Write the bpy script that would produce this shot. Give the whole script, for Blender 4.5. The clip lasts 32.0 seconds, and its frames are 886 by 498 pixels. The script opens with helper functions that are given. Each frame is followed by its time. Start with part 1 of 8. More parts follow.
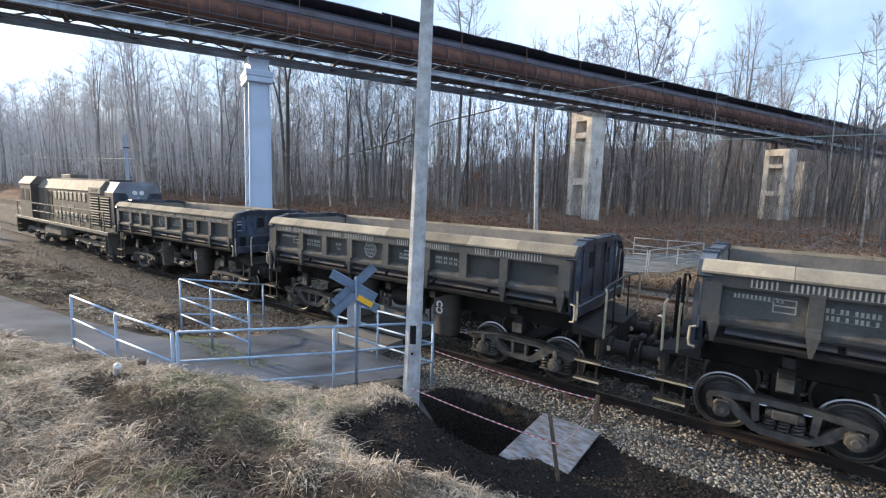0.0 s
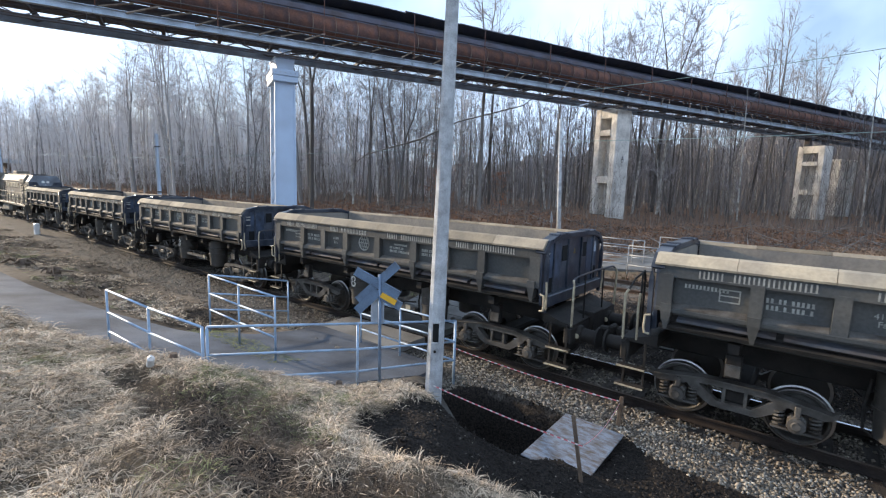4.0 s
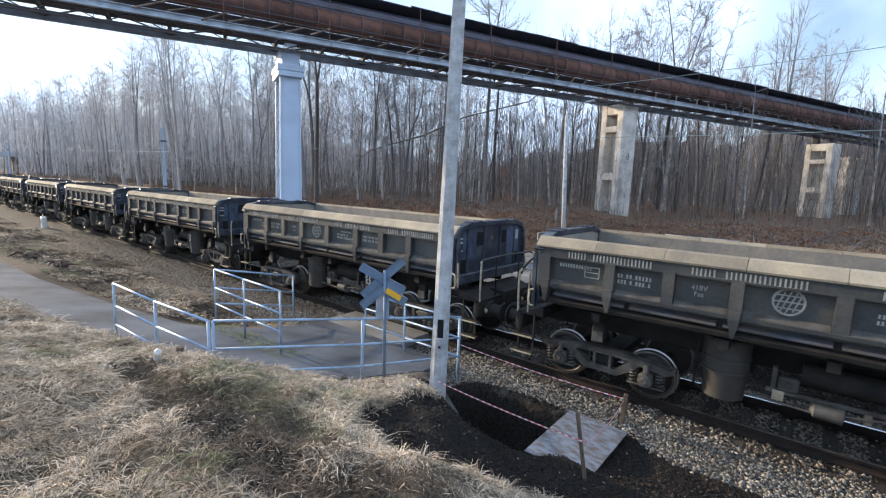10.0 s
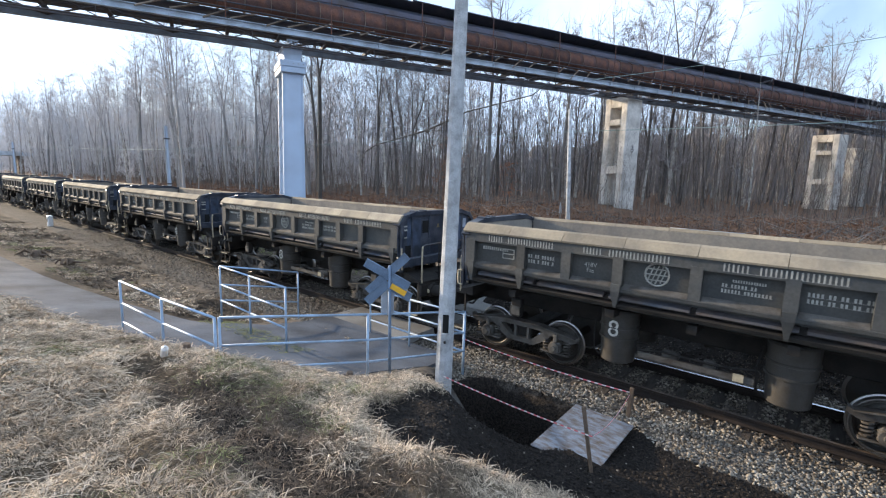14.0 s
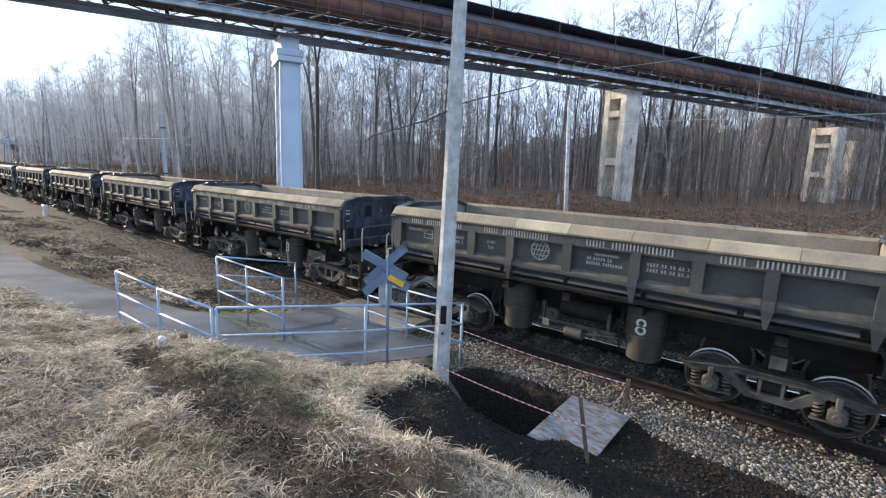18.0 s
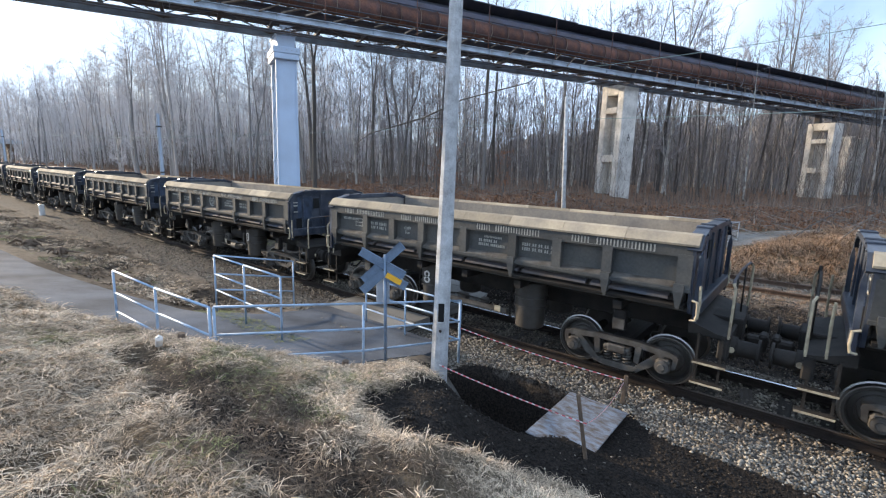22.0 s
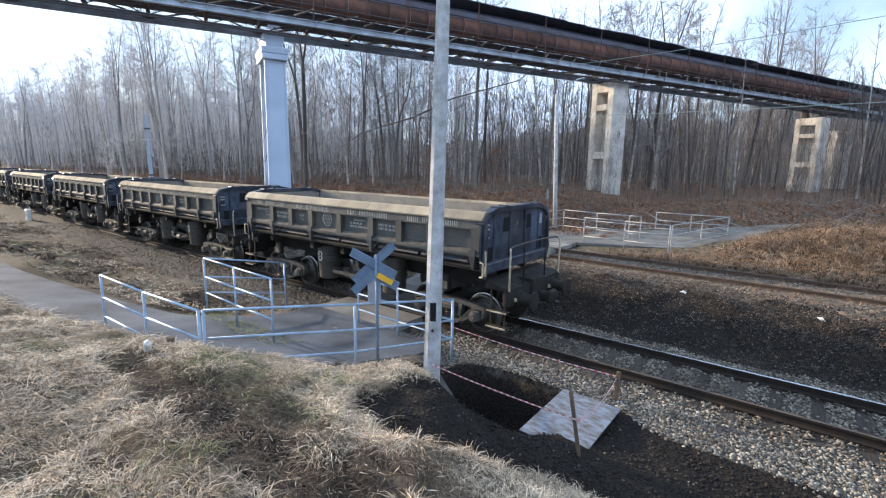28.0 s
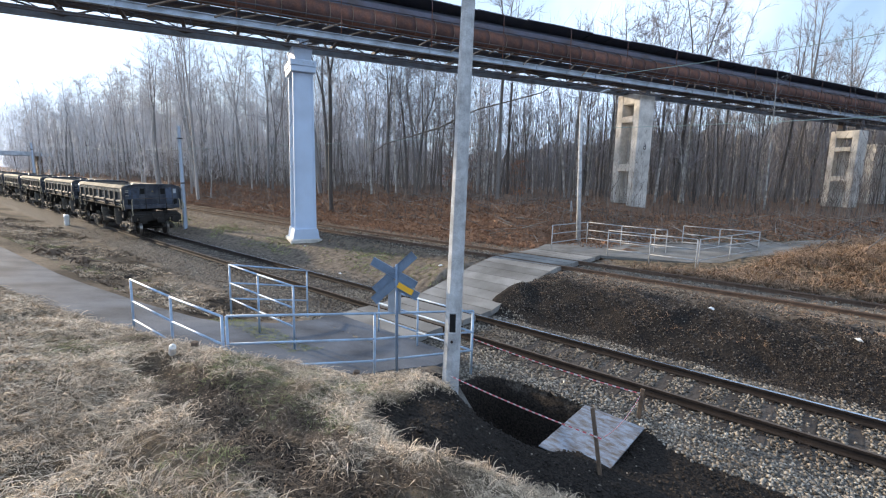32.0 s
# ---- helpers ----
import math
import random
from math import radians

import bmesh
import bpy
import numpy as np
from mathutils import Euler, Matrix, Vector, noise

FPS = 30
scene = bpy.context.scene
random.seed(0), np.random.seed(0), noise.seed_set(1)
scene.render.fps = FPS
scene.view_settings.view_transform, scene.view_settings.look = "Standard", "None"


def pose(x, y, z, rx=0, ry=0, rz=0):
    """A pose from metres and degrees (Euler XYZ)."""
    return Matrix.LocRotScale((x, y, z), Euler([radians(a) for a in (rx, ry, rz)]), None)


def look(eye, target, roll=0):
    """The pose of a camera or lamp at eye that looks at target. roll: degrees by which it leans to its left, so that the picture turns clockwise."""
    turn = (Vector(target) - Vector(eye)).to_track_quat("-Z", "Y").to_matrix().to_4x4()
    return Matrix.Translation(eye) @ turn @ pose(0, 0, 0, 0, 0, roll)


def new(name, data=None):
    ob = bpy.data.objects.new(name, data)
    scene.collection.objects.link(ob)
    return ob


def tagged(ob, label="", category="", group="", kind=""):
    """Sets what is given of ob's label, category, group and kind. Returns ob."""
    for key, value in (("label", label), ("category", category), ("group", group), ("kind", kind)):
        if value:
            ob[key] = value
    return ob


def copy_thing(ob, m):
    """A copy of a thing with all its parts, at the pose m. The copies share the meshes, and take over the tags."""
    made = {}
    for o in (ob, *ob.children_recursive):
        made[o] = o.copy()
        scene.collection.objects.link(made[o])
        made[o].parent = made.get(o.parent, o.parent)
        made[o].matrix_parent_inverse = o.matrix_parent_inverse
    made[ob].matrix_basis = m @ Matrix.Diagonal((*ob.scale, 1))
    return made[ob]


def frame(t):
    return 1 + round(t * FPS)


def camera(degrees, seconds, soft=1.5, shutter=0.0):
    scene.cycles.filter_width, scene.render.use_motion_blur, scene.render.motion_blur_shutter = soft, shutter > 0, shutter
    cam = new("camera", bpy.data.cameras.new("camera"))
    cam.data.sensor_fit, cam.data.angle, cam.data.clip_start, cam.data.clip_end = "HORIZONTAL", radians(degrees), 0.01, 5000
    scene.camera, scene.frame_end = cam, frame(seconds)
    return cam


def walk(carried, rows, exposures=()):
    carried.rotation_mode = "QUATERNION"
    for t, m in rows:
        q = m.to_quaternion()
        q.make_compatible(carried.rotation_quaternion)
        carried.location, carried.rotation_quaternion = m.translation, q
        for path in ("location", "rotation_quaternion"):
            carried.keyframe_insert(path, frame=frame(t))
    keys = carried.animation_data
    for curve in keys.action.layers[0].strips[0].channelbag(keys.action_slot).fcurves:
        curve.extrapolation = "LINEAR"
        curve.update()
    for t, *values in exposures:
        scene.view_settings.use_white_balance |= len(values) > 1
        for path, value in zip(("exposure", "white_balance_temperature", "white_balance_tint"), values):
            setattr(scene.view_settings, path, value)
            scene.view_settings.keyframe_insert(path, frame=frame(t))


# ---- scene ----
cam = camera(87.12, 32.0, soft=1.2, shutter=0.05)
PATH = [
    (0, (0.046, -9.433, 4.031), (-5.739, -1.372, 2.786), 1.82),
    (0.5, (0.048, -9.449, 4.040), (-5.807, -1.440, 2.783), 1.80),
    (1, (0.046, -9.457, 4.043), (-5.877, -1.499, 2.779), 1.80),
    (1.5, (0.042, -9.459, 4.043), (-5.937, -1.543, 2.775), 1.81),
    (2, (0.038, -9.458, 4.043), (-5.981, -1.574, 2.775), 1.87),
    (2.5, (0.035, -9.457, 4.042), (-6.019, -1.601, 2.770), 1.88),
    (3, (0.031, -9.459, 4.042), (-6.051, -1.626, 2.757), 1.92),
    (3.5, (0.028, -9.465, 4.042), (-6.085, -1.658, 2.748), 1.90),
    (5.5, (0.026, -9.475, 4.044), (-6.161, -1.731, 2.718), 1.97),
    (6, (0.024, -9.481, 4.046), (-6.161, -1.737, 2.713), 2.05),
    (6.5, (0.023, -9.482, 4.047), (-6.156, -1.735, 2.703), 2.13),
    (7, (0.022, -9.481, 4.046), (-6.150, -1.730, 2.692), 2.21),
    (7.5, (0.022, -9.481, 4.045), (-6.149, -1.731, 2.684), 2.26),
    (8, (0.022, -9.482, 4.044), (-6.156, -1.738, 2.678), 2.27),
    (8.5, (0.020, -9.482, 4.042), (-6.162, -1.743, 2.671), 2.28),
    (9, (0.017, -9.483, 4.042), (-6.170, -1.748, 2.665), 2.28),
    (9.5, (0.014, -9.485, 4.043), (-6.175, -1.754, 2.658), 2.25),
    (10, (0.012, -9.486, 4.043), (-6.184, -1.761, 2.652), 2.21),
    (10.5, (0.008, -9.481, 4.043), (-6.196, -1.764, 2.645), 2.14),
    (11, (0.005, -9.476, 4.041), (-6.205, -1.766, 2.629), 2.08),
    (11.5, (0.005, -9.474, 4.039), (-6.219, -1.778, 2.614), 1.99),
    (12, (0.004, -9.474, 4.039), (-6.231, -1.789, 2.600), 1.90),
    (12.5, (0.001, -9.475, 4.037), (-6.244, -1.801, 2.585), 1.84),
    (13, (-0.002, -9.480, 4.037), (-6.249, -1.810, 2.572), 1.78),
    (13.5, (-0.004, -9.484, 4.038), (-6.252, -1.818, 2.558), 1.74),
    (14, (-0.006, -9.484, 4.039), (-6.253, -1.820, 2.543), 1.68),
    (14.5, (-0.009, -9.480, 4.037), (-6.255, -1.818, 2.529), 1.69),
    (16.5, (-0.015, -9.475, 4.034), (-6.212, -1.787, 2.458), 1.89),
    (17, (-0.020, -9.471, 4.032), (-6.210, -1.784, 2.421), 1.91),
    (17.5, (-0.022, -9.469, 4.032), (-6.210, -1.788, 2.387), 1.94),
    (18, (-0.023, -9.471, 4.033), (-6.209, -1.795, 2.355), 1.98),
    (18.5, (-0.024, -9.472, 4.033), (-6.207, -1.799, 2.330), 2.03),
    (19, (-0.026, -9.470, 4.033), (-6.210, -1.804, 2.305), 2.06),
    (19.5, (-0.026, -9.468, 4.032), (-6.203, -1.798, 2.293), 2.05),
    (20, (-0.025, -9.464, 4.032), (-6.194, -1.790, 2.287), 2.00),
    (20.5, (-0.025, -9.461, 4.034), (-6.185, -1.780, 2.284), 1.93),
    (21, (-0.024, -9.459, 4.036), (-6.174, -1.770, 2.287), 1.87),
    (21.5, (-0.020, -9.461, 4.037), (-6.168, -1.768, 2.296), 1.79),
    (22, (-0.017, -9.461, 4.037), (-6.165, -1.766, 2.307), 1.70),
    (22.5, (-0.015, -9.455, 4.034), (-6.158, -1.754, 2.317), 1.65),
    (23, (-0.016, -9.449, 4.032), (-6.147, -1.737, 2.317), 1.58),
    (23.5, (-0.019, -9.446, 4.033), (-6.124, -1.715, 2.311), 1.50),
    (24, (-0.019, -9.443, 4.036), (-6.094, -1.691, 2.307), 1.45),
    (24.5, (-0.014, -9.438, 4.037), (-6.028, -1.639, 2.301), 1.44),
    (25, (-0.010, -9.429, 4.036), (-5.968, -1.588, 2.300), 1.36),
    (25.5, (-0.007, -9.421, 4.036), (-5.917, -1.545, 2.292), 1.29),
    (27.5, (-0.004, -9.416, 4.036), (-5.971, -1.581, 2.300), 0.95),
    (28, (0.000, -9.414, 4.036), (-6.035, -1.635, 2.288), 0.98),
    (28.5, (0.006, -9.413, 4.036), (-6.112, -1.699, 2.284), 1.08),
    (29, (0.011, -9.410, 4.036), (-6.182, -1.752, 2.304), 1.12),
    (29.5, (0.012, -9.403, 4.035), (-6.244, -1.789, 2.338), 1.12),
    (30, (0.009, -9.398, 4.033), (-6.292, -1.811, 2.380), 1.19),
    (30.5, (0.005, -9.397, 4.032), (-6.337, -1.834, 2.427), 1.27),
    (31, (0.003, -9.397, 4.030), (-6.374, -1.856, 2.463), 1.34),
    (31.5, (0.003, -9.393, 4.030), (-6.402, -1.871, 2.482), 1.39),
    (32, (0.000, -9.387, 4.033), (-6.424, -1.878, 2.499), 1.47),
]
walk(cam, [(t, look(eye, target, roll)) for t, eye, target, roll in PATH], [(0, 0.93), (10, 0.97), (18, 1.04), (25, 1.06), (28, 1.11), (30, 0.96), (32, 0.94)])

# ---- world and sun ----
SUN_AZ, SUN_EL = 98.0, 14.0        # degrees to the left of +y, and above the horizon
sun_way = Vector((-math.sin(radians(SUN_AZ)) * math.cos(radians(SUN_EL)), math.cos(radians(SUN_AZ)) * math.cos(radians(SUN_EL)), math.sin(radians(SUN_EL))))
world = bpy.data.worlds.new("sky")
scene.world = world
world.use_nodes = True
_n = world.node_tree.nodes
_sky = _n.new("ShaderNodeTexSky")
_sky.sky_type, _sky.sun_disc = "NISHITA", False
_sky.sun_elevation, _sky.sun_rotation = radians(SUN_EL), radians(-SUN_AZ)
_sky.air_density, _sky.dust_density, _sky.ozone_density = 1.0, 0.7, 2.0
_l = world.node_tree.links
# thin bright winter haze over the whole sky
_co, _no, _rp, _mx = _n.new("ShaderNodeTexCoord"), _n.new("ShaderNodeTexNoise"), _n.new("ShaderNodeMapRange"), _n.new("ShaderNodeMix")
_no.inputs["Scale"].default_value, _no.inputs["Detail"].default_value = 2.6, 5
_rp.inputs[1].default_value, _rp.inputs[2].default_value, _rp.inputs[3].default_value, _rp.inputs[4].default_value = 0.35, 0.54, 0.27, 0.93
_mx.data_type = "RGBA"
_mx.inputs[7].default_value = (4.5, 5.8, 7.9, 1)
_l.new(_co.outputs["Generated"], _no.inputs["Vector"])
_l.new(_no.outputs["Fac"], _rp.inputs[0])
_l.new(_rp.outputs[0], _mx.inputs[0])
_l.new(_sky.outputs[0], _mx.inputs[6])
_l.new(_mx.outputs[2], _n["Background"].inputs["Color"])
_n["Background"].inputs["Strength"].default_value = 0.12
sun = new("sun", bpy.data.lights.new("sun", "SUN"))
sun.data.energy, sun.data.angle, sun.data.color = 4.0, radians(1.5), (1.0, 0.82, 0.60)
sun.rotation_mode = "QUATERNION"
sun.rotation_quaternion = sun_way.to_track_quat("Z", "Y")
sun.location = sun_way * 60

# ---- materials ----


def mat(name, base, rough=0.8, metal=0.0, var=0.25, scale=3.0, tint=None, fine=40.0, bump=0.15, spec=0.3, rnd=0.0, island=0.0, stretch=(1, 1, 1), dist=0.02):
    """A procedural surface: base colour, broad stains towards tint, fine grain, relief."""
    m = bpy.data.materials.new(name)
    m.use_nodes = True
    nt = m.node_tree
    n, l = nt.nodes, nt.links
    b = n["Principled BSDF"]
    b.inputs["Roughness"].default_value, b.inputs["Metallic"].default_value = rough, metal
    b.inputs["Specular IOR Level"].default_value = spec
    co = n.new("ShaderNodeTexCoord")
    mp = n.new("ShaderNodeMapping")
    mp.inputs["Scale"].default_value = stretch
    l.new(co.outputs["Object"], mp.inputs["Vector"])
    t1, t2 = n.new("ShaderNodeTexNoise"), n.new("ShaderNodeTexNoise")
    for t, s, d in ((t1, scale, 6.0), (t2, fine, 4.0)):
        t.inputs["Scale"].default_value, t.inputs["Detail"].default_value = s, d
        l.new(mp.outputs[0], t.inputs["Vector"])
    r1 = n.new("ShaderNodeValToRGB")
    r1.color_ramp.elements[0].position, r1.color_ramp.elements[1].position = 0.38, 0.66
    tint = tint or tuple(c * (1 - var) for c in base)
    r1.color_ramp.elements[0].color, r1.color_ramp.elements[1].color = (*base, 1), (*tint, 1)
    l.new(t1.outputs["Fac"], r1.inputs["Fac"])
    hs = n.new("ShaderNodeHueSaturation")
    l.new(r1.outputs["Color"], hs.inputs["Color"])
    ma = n.new("ShaderNodeMath")
    ma.operation = "MULTIPLY_ADD"
    ma.inputs[1].default_value, ma.inputs[2].default_value = 2 * var, 1 - var
    l.new(t2.outputs["Fac"], ma.inputs[0])
    val = ma.outputs[0]
    for amount, node, out in ((rnd, "ShaderNodeObjectInfo", "Random"), (island, "ShaderNodeNewGeometry", "Random Per Island")):
        if amount:
            src = n.new(node)
            mb, mc = n.new("ShaderNodeMath"), n.new("ShaderNodeMath")
            mb.operation, mc.operation = "MULTIPLY_ADD", "MULTIPLY"
            mb.inputs[1].default_value, mb.inputs[2].default_value = 2 * amount, 1 - amount
            l.new(src.outputs[out], mb.inputs[0])
            l.new(mb.outputs[0], mc.inputs[0])
            l.new(val, mc.inputs[1])
            val = mc.outputs[0]
    l.new(val, hs.inputs["Value"])
    l.new(hs.outputs["Color"], b.inputs["Base Color"])
    if bump:
        bp = n.new("ShaderNodeBump")
        bp.inputs["Strength"].default_value, bp.inputs["Distance"].default_value = bump, dist
        l.new(t2.outputs["Fac"], bp.inputs["Height"])
        l.new(bp.outputs[0], b.inputs["Normal"])
    return m


M_RAIL = mat("rail_rust", (0.036, 0.027, 0.022), 0.8, 0.1, 0.3, 4, (0.024, 0.019, 0.017), spec=0.2)
M_RAILRUST = mat("thick_rail_rust", (0.135, 0.088, 0.062), 0.85, 0.0, 0.3, 4, (0.085, 0.058, 0.044))
M_RAILTOP = mat("rail_polished", (0.55, 0.57, 0.6), 0.22, 1.0, 0.1, 6, bump=0.02)
M_RAILDULL = mat("dull_rail_top", (0.15, 0.115, 0.09), 0.55, 0.6, 0.25, 3, (0.09, 0.066, 0.05), bump=0.05)
M_SLEEPER = mat("sleeper_wood", (0.042, 0.033, 0.027), 0.9, 0, 0.35, 3, (0.07, 0.06, 0.052), 25, 0.5, rnd=0.3, stretch=(8, 1, 8))
M_STONE = mat("ballast_stone", (0.225, 0.2, 0.165), 0.9, 0, 0.3, 0.9, (0.11, 0.088, 0.068), 20, 0.2, island=0.75)
M_STONE_PALE = mat("clean_ballast_stone", (0.29, 0.272, 0.235), 0.9, 0, 0.3, 0.9, (0.17, 0.152, 0.128), 20, 0.2, island=0.7)
M_STONE_DARK = mat("coal_stained_stone", (0.075, 0.068, 0.062), 0.9, 0, 0.3, 2.0, (0.035, 0.03, 0.027), 20, 0.2, island=0.6)
M_ASPHALT = mat("worn_asphalt", (0.112, 0.125, 0.148), 0.85, 0, 0.5, 0.8, (0.054, 0.06, 0.071), 42, 0.6, spec=0.18)
M_CONC = mat("pavement_concrete", (0.225, 0.218, 0.205), 0.9, 0, 0.3, 0.9, (0.135, 0.128, 0.118), 35, 0.4, rnd=0.2, spec=0.2)
M_FARPATH = mat("old_grey_paving", (0.185, 0.18, 0.168), 0.9, 0, 0.3, 1.2, (0.12, 0.114, 0.105), 30, 0.4, spec=0.2)
M_RAILING = mat("blue_grey_paint", (0.31, 0.43, 0.58), 0.42, 0, 0.15, 5, (0.24, 0.31, 0.40), 60, 0.05)
M_RAILING_FAR = mat("pale_grey_paint", (0.38, 0.385, 0.39), 0.6, 0, 0.2, 5, (0.27, 0.27, 0.27), 60, 0.05)
M_POLE = mat("weathered_concrete_pole", (0.50, 0.51, 0.52), 0.9, 0, 0.4, 5.0, (0.31, 0.31, 0.31), 55, 0.7, dist=0.01)
M_SOIL = mat("dark_soil", (0.022, 0.018, 0.0155), 0.95, 0, 0.5, 2.0, (0.04, 0.033, 0.027), 18, 0.9, dist=0.05)
M_WAGON = mat("dusty_black_wagon_paint", (0.052, 0.055, 0.056), 0.55, 0.0, 0.35, 1.3, (0.09, 0.085, 0.075), 22, 0.12, rnd=0.2)
M_DUST = mat("ore_dust_on_steel", (0.37, 0.305, 0.215), 0.9, 0.0, 0.22, 1.1, (0.235, 0.20, 0.155), 16, 0.3, rnd=0.3, stretch=(1.2, 1, 1))
M_LINING = mat("dusty_grey_lining", (0.20, 0.18, 0.16), 0.85, 0.0, 0.25, 1.5, (0.30, 0.26, 0.21), 18, 0.2, rnd=0.15)
M_UNDER = mat("grimy_underframe", (0.016, 0.0148, 0.0138), 0.75, 0.1, 0.35, 3, (0.033, 0.028, 0.024), 30, 0.2)
M_BOGIE = mat("cast_steel_dusty", (0.115, 0.108, 0.098), 0.7, 0.2, 0.3, 4, (0.058, 0.05, 0.043), 40, 0.3)
M_WHEEL = mat("rolled_wheel_steel", (0.082, 0.077, 0.071), 0.5, 0.3, 0.25, 4, (0.065, 0.058, 0.05), 40, 0.1)
M_TREAD = mat("bright_tread", (0.34, 0.33, 0.32), 0.36, 1.0, 0.05, 4, bump=0)
M_ENDBLUE = mat("blue_black_end_paint", (0.021, 0.028, 0.044), 0.36, 0, 0.4, 2.2, (0.075, 0.083, 0.10), 24, 0.12, rnd=0.15)
M_ENDPANEL = mat("lighter_end_blue", (0.07, 0.095, 0.145), 0.4, 0, 0.4, 3.0, (0.03, 0.038, 0.052), 24, 0.12, rnd=0.3)
M_WHITE = mat("white_stencil_paint", (0.40, 0.39, 0.345), 0.7, 0, 0.25, 5, (0.24, 0.232, 0.205), 40, 0)
M_MARK = mat("white_figure_paint", (0.72, 0.70, 0.64), 0.6, 0, 0.15, 5, (0.5, 0.48, 0.43), 40, 0)
M_CREAM = mat("cream_handrail_paint", (0.50, 0.43, 0.30), 0.6, 0, 0.2, 6, (0.27, 0.22, 0.155), 40, 0.05)
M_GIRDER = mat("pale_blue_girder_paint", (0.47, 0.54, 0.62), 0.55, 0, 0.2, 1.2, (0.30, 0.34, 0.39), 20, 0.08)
# Girder blue darkened for the rear girder's shade; also colours the loco's lamp band.
M_GIRDER_DIM = mat("girder_blue_with_shade", (0.25, 0.29, 0.345), 0.6, 0, 0.25, 1.2, (0.15, 0.165, 0.19), 20, 0.08)
M_PILLAR = mat("pale_grey_blue_pillar_paint", (0.47, 0.57, 0.71), 0.5, 0, 0.08, 0.8, (0.42, 0.50, 0.62), 20, 0.04)
M_PIPE = mat("rusted_pipe", (0.088, 0.056, 0.054), 0.8, 0.1, 0.5, 1.3, (0.185, 0.082, 0.052), 12, 0.2, rnd=0.3)
M_STEEL_DARK = mat("sooty_steel", (0.065, 0.071, 0.086), 0.75, 0.1, 0.3, 1.5, (0.09, 0.07, 0.06), 20, 0.1)
M_BRACE = mat("pale_rusty_strut", (0.24, 0.19, 0.145), 0.8, 0.1, 0.3, 2, (0.14, 0.095, 0.07), 20, 0.1, rnd=0.3)
M_PIER = mat("old_cast_concrete", (0.68, 0.645, 0.59), 0.9, 0, 0.3, 0.9, (0.40, 0.375, 0.34), 7, 0.5, dist=0.03)
M_BARK = mat("dark_bark", (0.125, 0.115, 0.108), 0.95, 0, 0.35, 1.2, (0.18, 0.168, 0.155), 14, 0.5, rnd=0.45, stretch=(1, 1, 0.3))
M_BIRCH = mat("birch_bark", (0.48, 0.455, 0.42), 0.8, 0, 0.3, 1.6, (0.20, 0.18, 0.155), 9, 0.3, rnd=0.25, stretch=(1, 1, 2.0))
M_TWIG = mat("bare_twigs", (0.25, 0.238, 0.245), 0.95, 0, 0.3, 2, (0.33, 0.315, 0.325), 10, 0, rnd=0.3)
# Paler copies of twig and bark: distance haze is put into their colour.
M_TWIG_HAZED = mat("haze_paled_twigs", (0.50, 0.485, 0.485), 0.95, 0, 0.25, 2, (0.58, 0.56, 0.56), 10, 0, rnd=0.2)
M_BARK_HAZED = mat("haze_paled_bark", (0.27, 0.258, 0.25), 0.95, 0, 0.3, 1.2, (0.36, 0.345, 0.335), 14, 0.4, rnd=0.35, stretch=(1, 1, 0.3))
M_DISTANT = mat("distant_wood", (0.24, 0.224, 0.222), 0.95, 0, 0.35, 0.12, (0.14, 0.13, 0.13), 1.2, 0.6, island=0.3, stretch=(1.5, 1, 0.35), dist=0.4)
M_DUCT = mat("black_sooty_sheet", (0.075, 0.087, 0.118), 0.55, 0.1, 0.35, 1.0, (0.11, 0.112, 0.13), 14, 0.2)
M_BEAM = mat("purple_grey_channel_paint", (0.115, 0.115, 0.155), 0.6, 0.1, 0.25, 1.0, (0.09, 0.075, 0.08), 20, 0.1)
M_THATCH = mat("rotting_thatch", (0.15, 0.11, 0.078), 0.95, 0, 0.3, 0.8, (0.072, 0.055, 0.041), 6, 0, island=0.7)
M_STICK = mat("dead_grey_sticks", (0.25, 0.225, 0.20), 0.95, 0, 0.3, 2, (0.15, 0.13, 0.112), 12, 0.2, island=0.5)
M_BEECH = mat("withered_orange_leaves", (0.30, 0.145, 0.08), 0.85, 0, 0.3, 2, (0.24, 0.10, 0.05), 8, 0, island=0.4)
M_BRUSH = mat("brown_brush", (0.20, 0.163, 0.138), 0.95, 0, 0.3, 0.6, (0.115, 0.10, 0.09), 8, 0, island=0.6)
M_GREEN = mat("faded_green_grass", (0.27, 0.275, 0.12), 0.9, 0, 0.25, 0.7, (0.17, 0.17, 0.075), 6, 0, island=0.45)
M_GRASS = mat("dry_grass", (0.60, 0.48, 0.35), 0.9, 0, 0.25, 0.9, (0.32, 0.243, 0.17), 6, 0, island=0.8)
M_GRASS_RED = mat("withered_red_grass", (0.31, 0.205, 0.132), 0.95, 0, 0.3, 0.4, (0.17, 0.115, 0.078), 6, 0, island=0.75)
M_LEAF = mat("fallen_brown_leaves", (0.27, 0.145, 0.085), 0.9, 0, 0.3, 0.5, (0.17, 0.095, 0.06), 8, 0, island=0.5)
M_PLATE = mat("muddy_steel_plate", (0.235, 0.275, 0.335), 0.5, 0.2, 0.45, 5, (0.125, 0.10, 0.082), 34, 0.7, stretch=(1, 2.5, 1), dist=0.02)
M_WOOD = mat("stake_wood", (0.16, 0.115, 0.08), 0.9, 0, 0.3, 8, (0.09, 0.065, 0.05), 40, 0.3, stretch=(4, 4, 1))
M_TAPE_R = mat("red_tape", (0.75, 0.17, 0.19), 0.5, 0, 0.1, 10, bump=0)
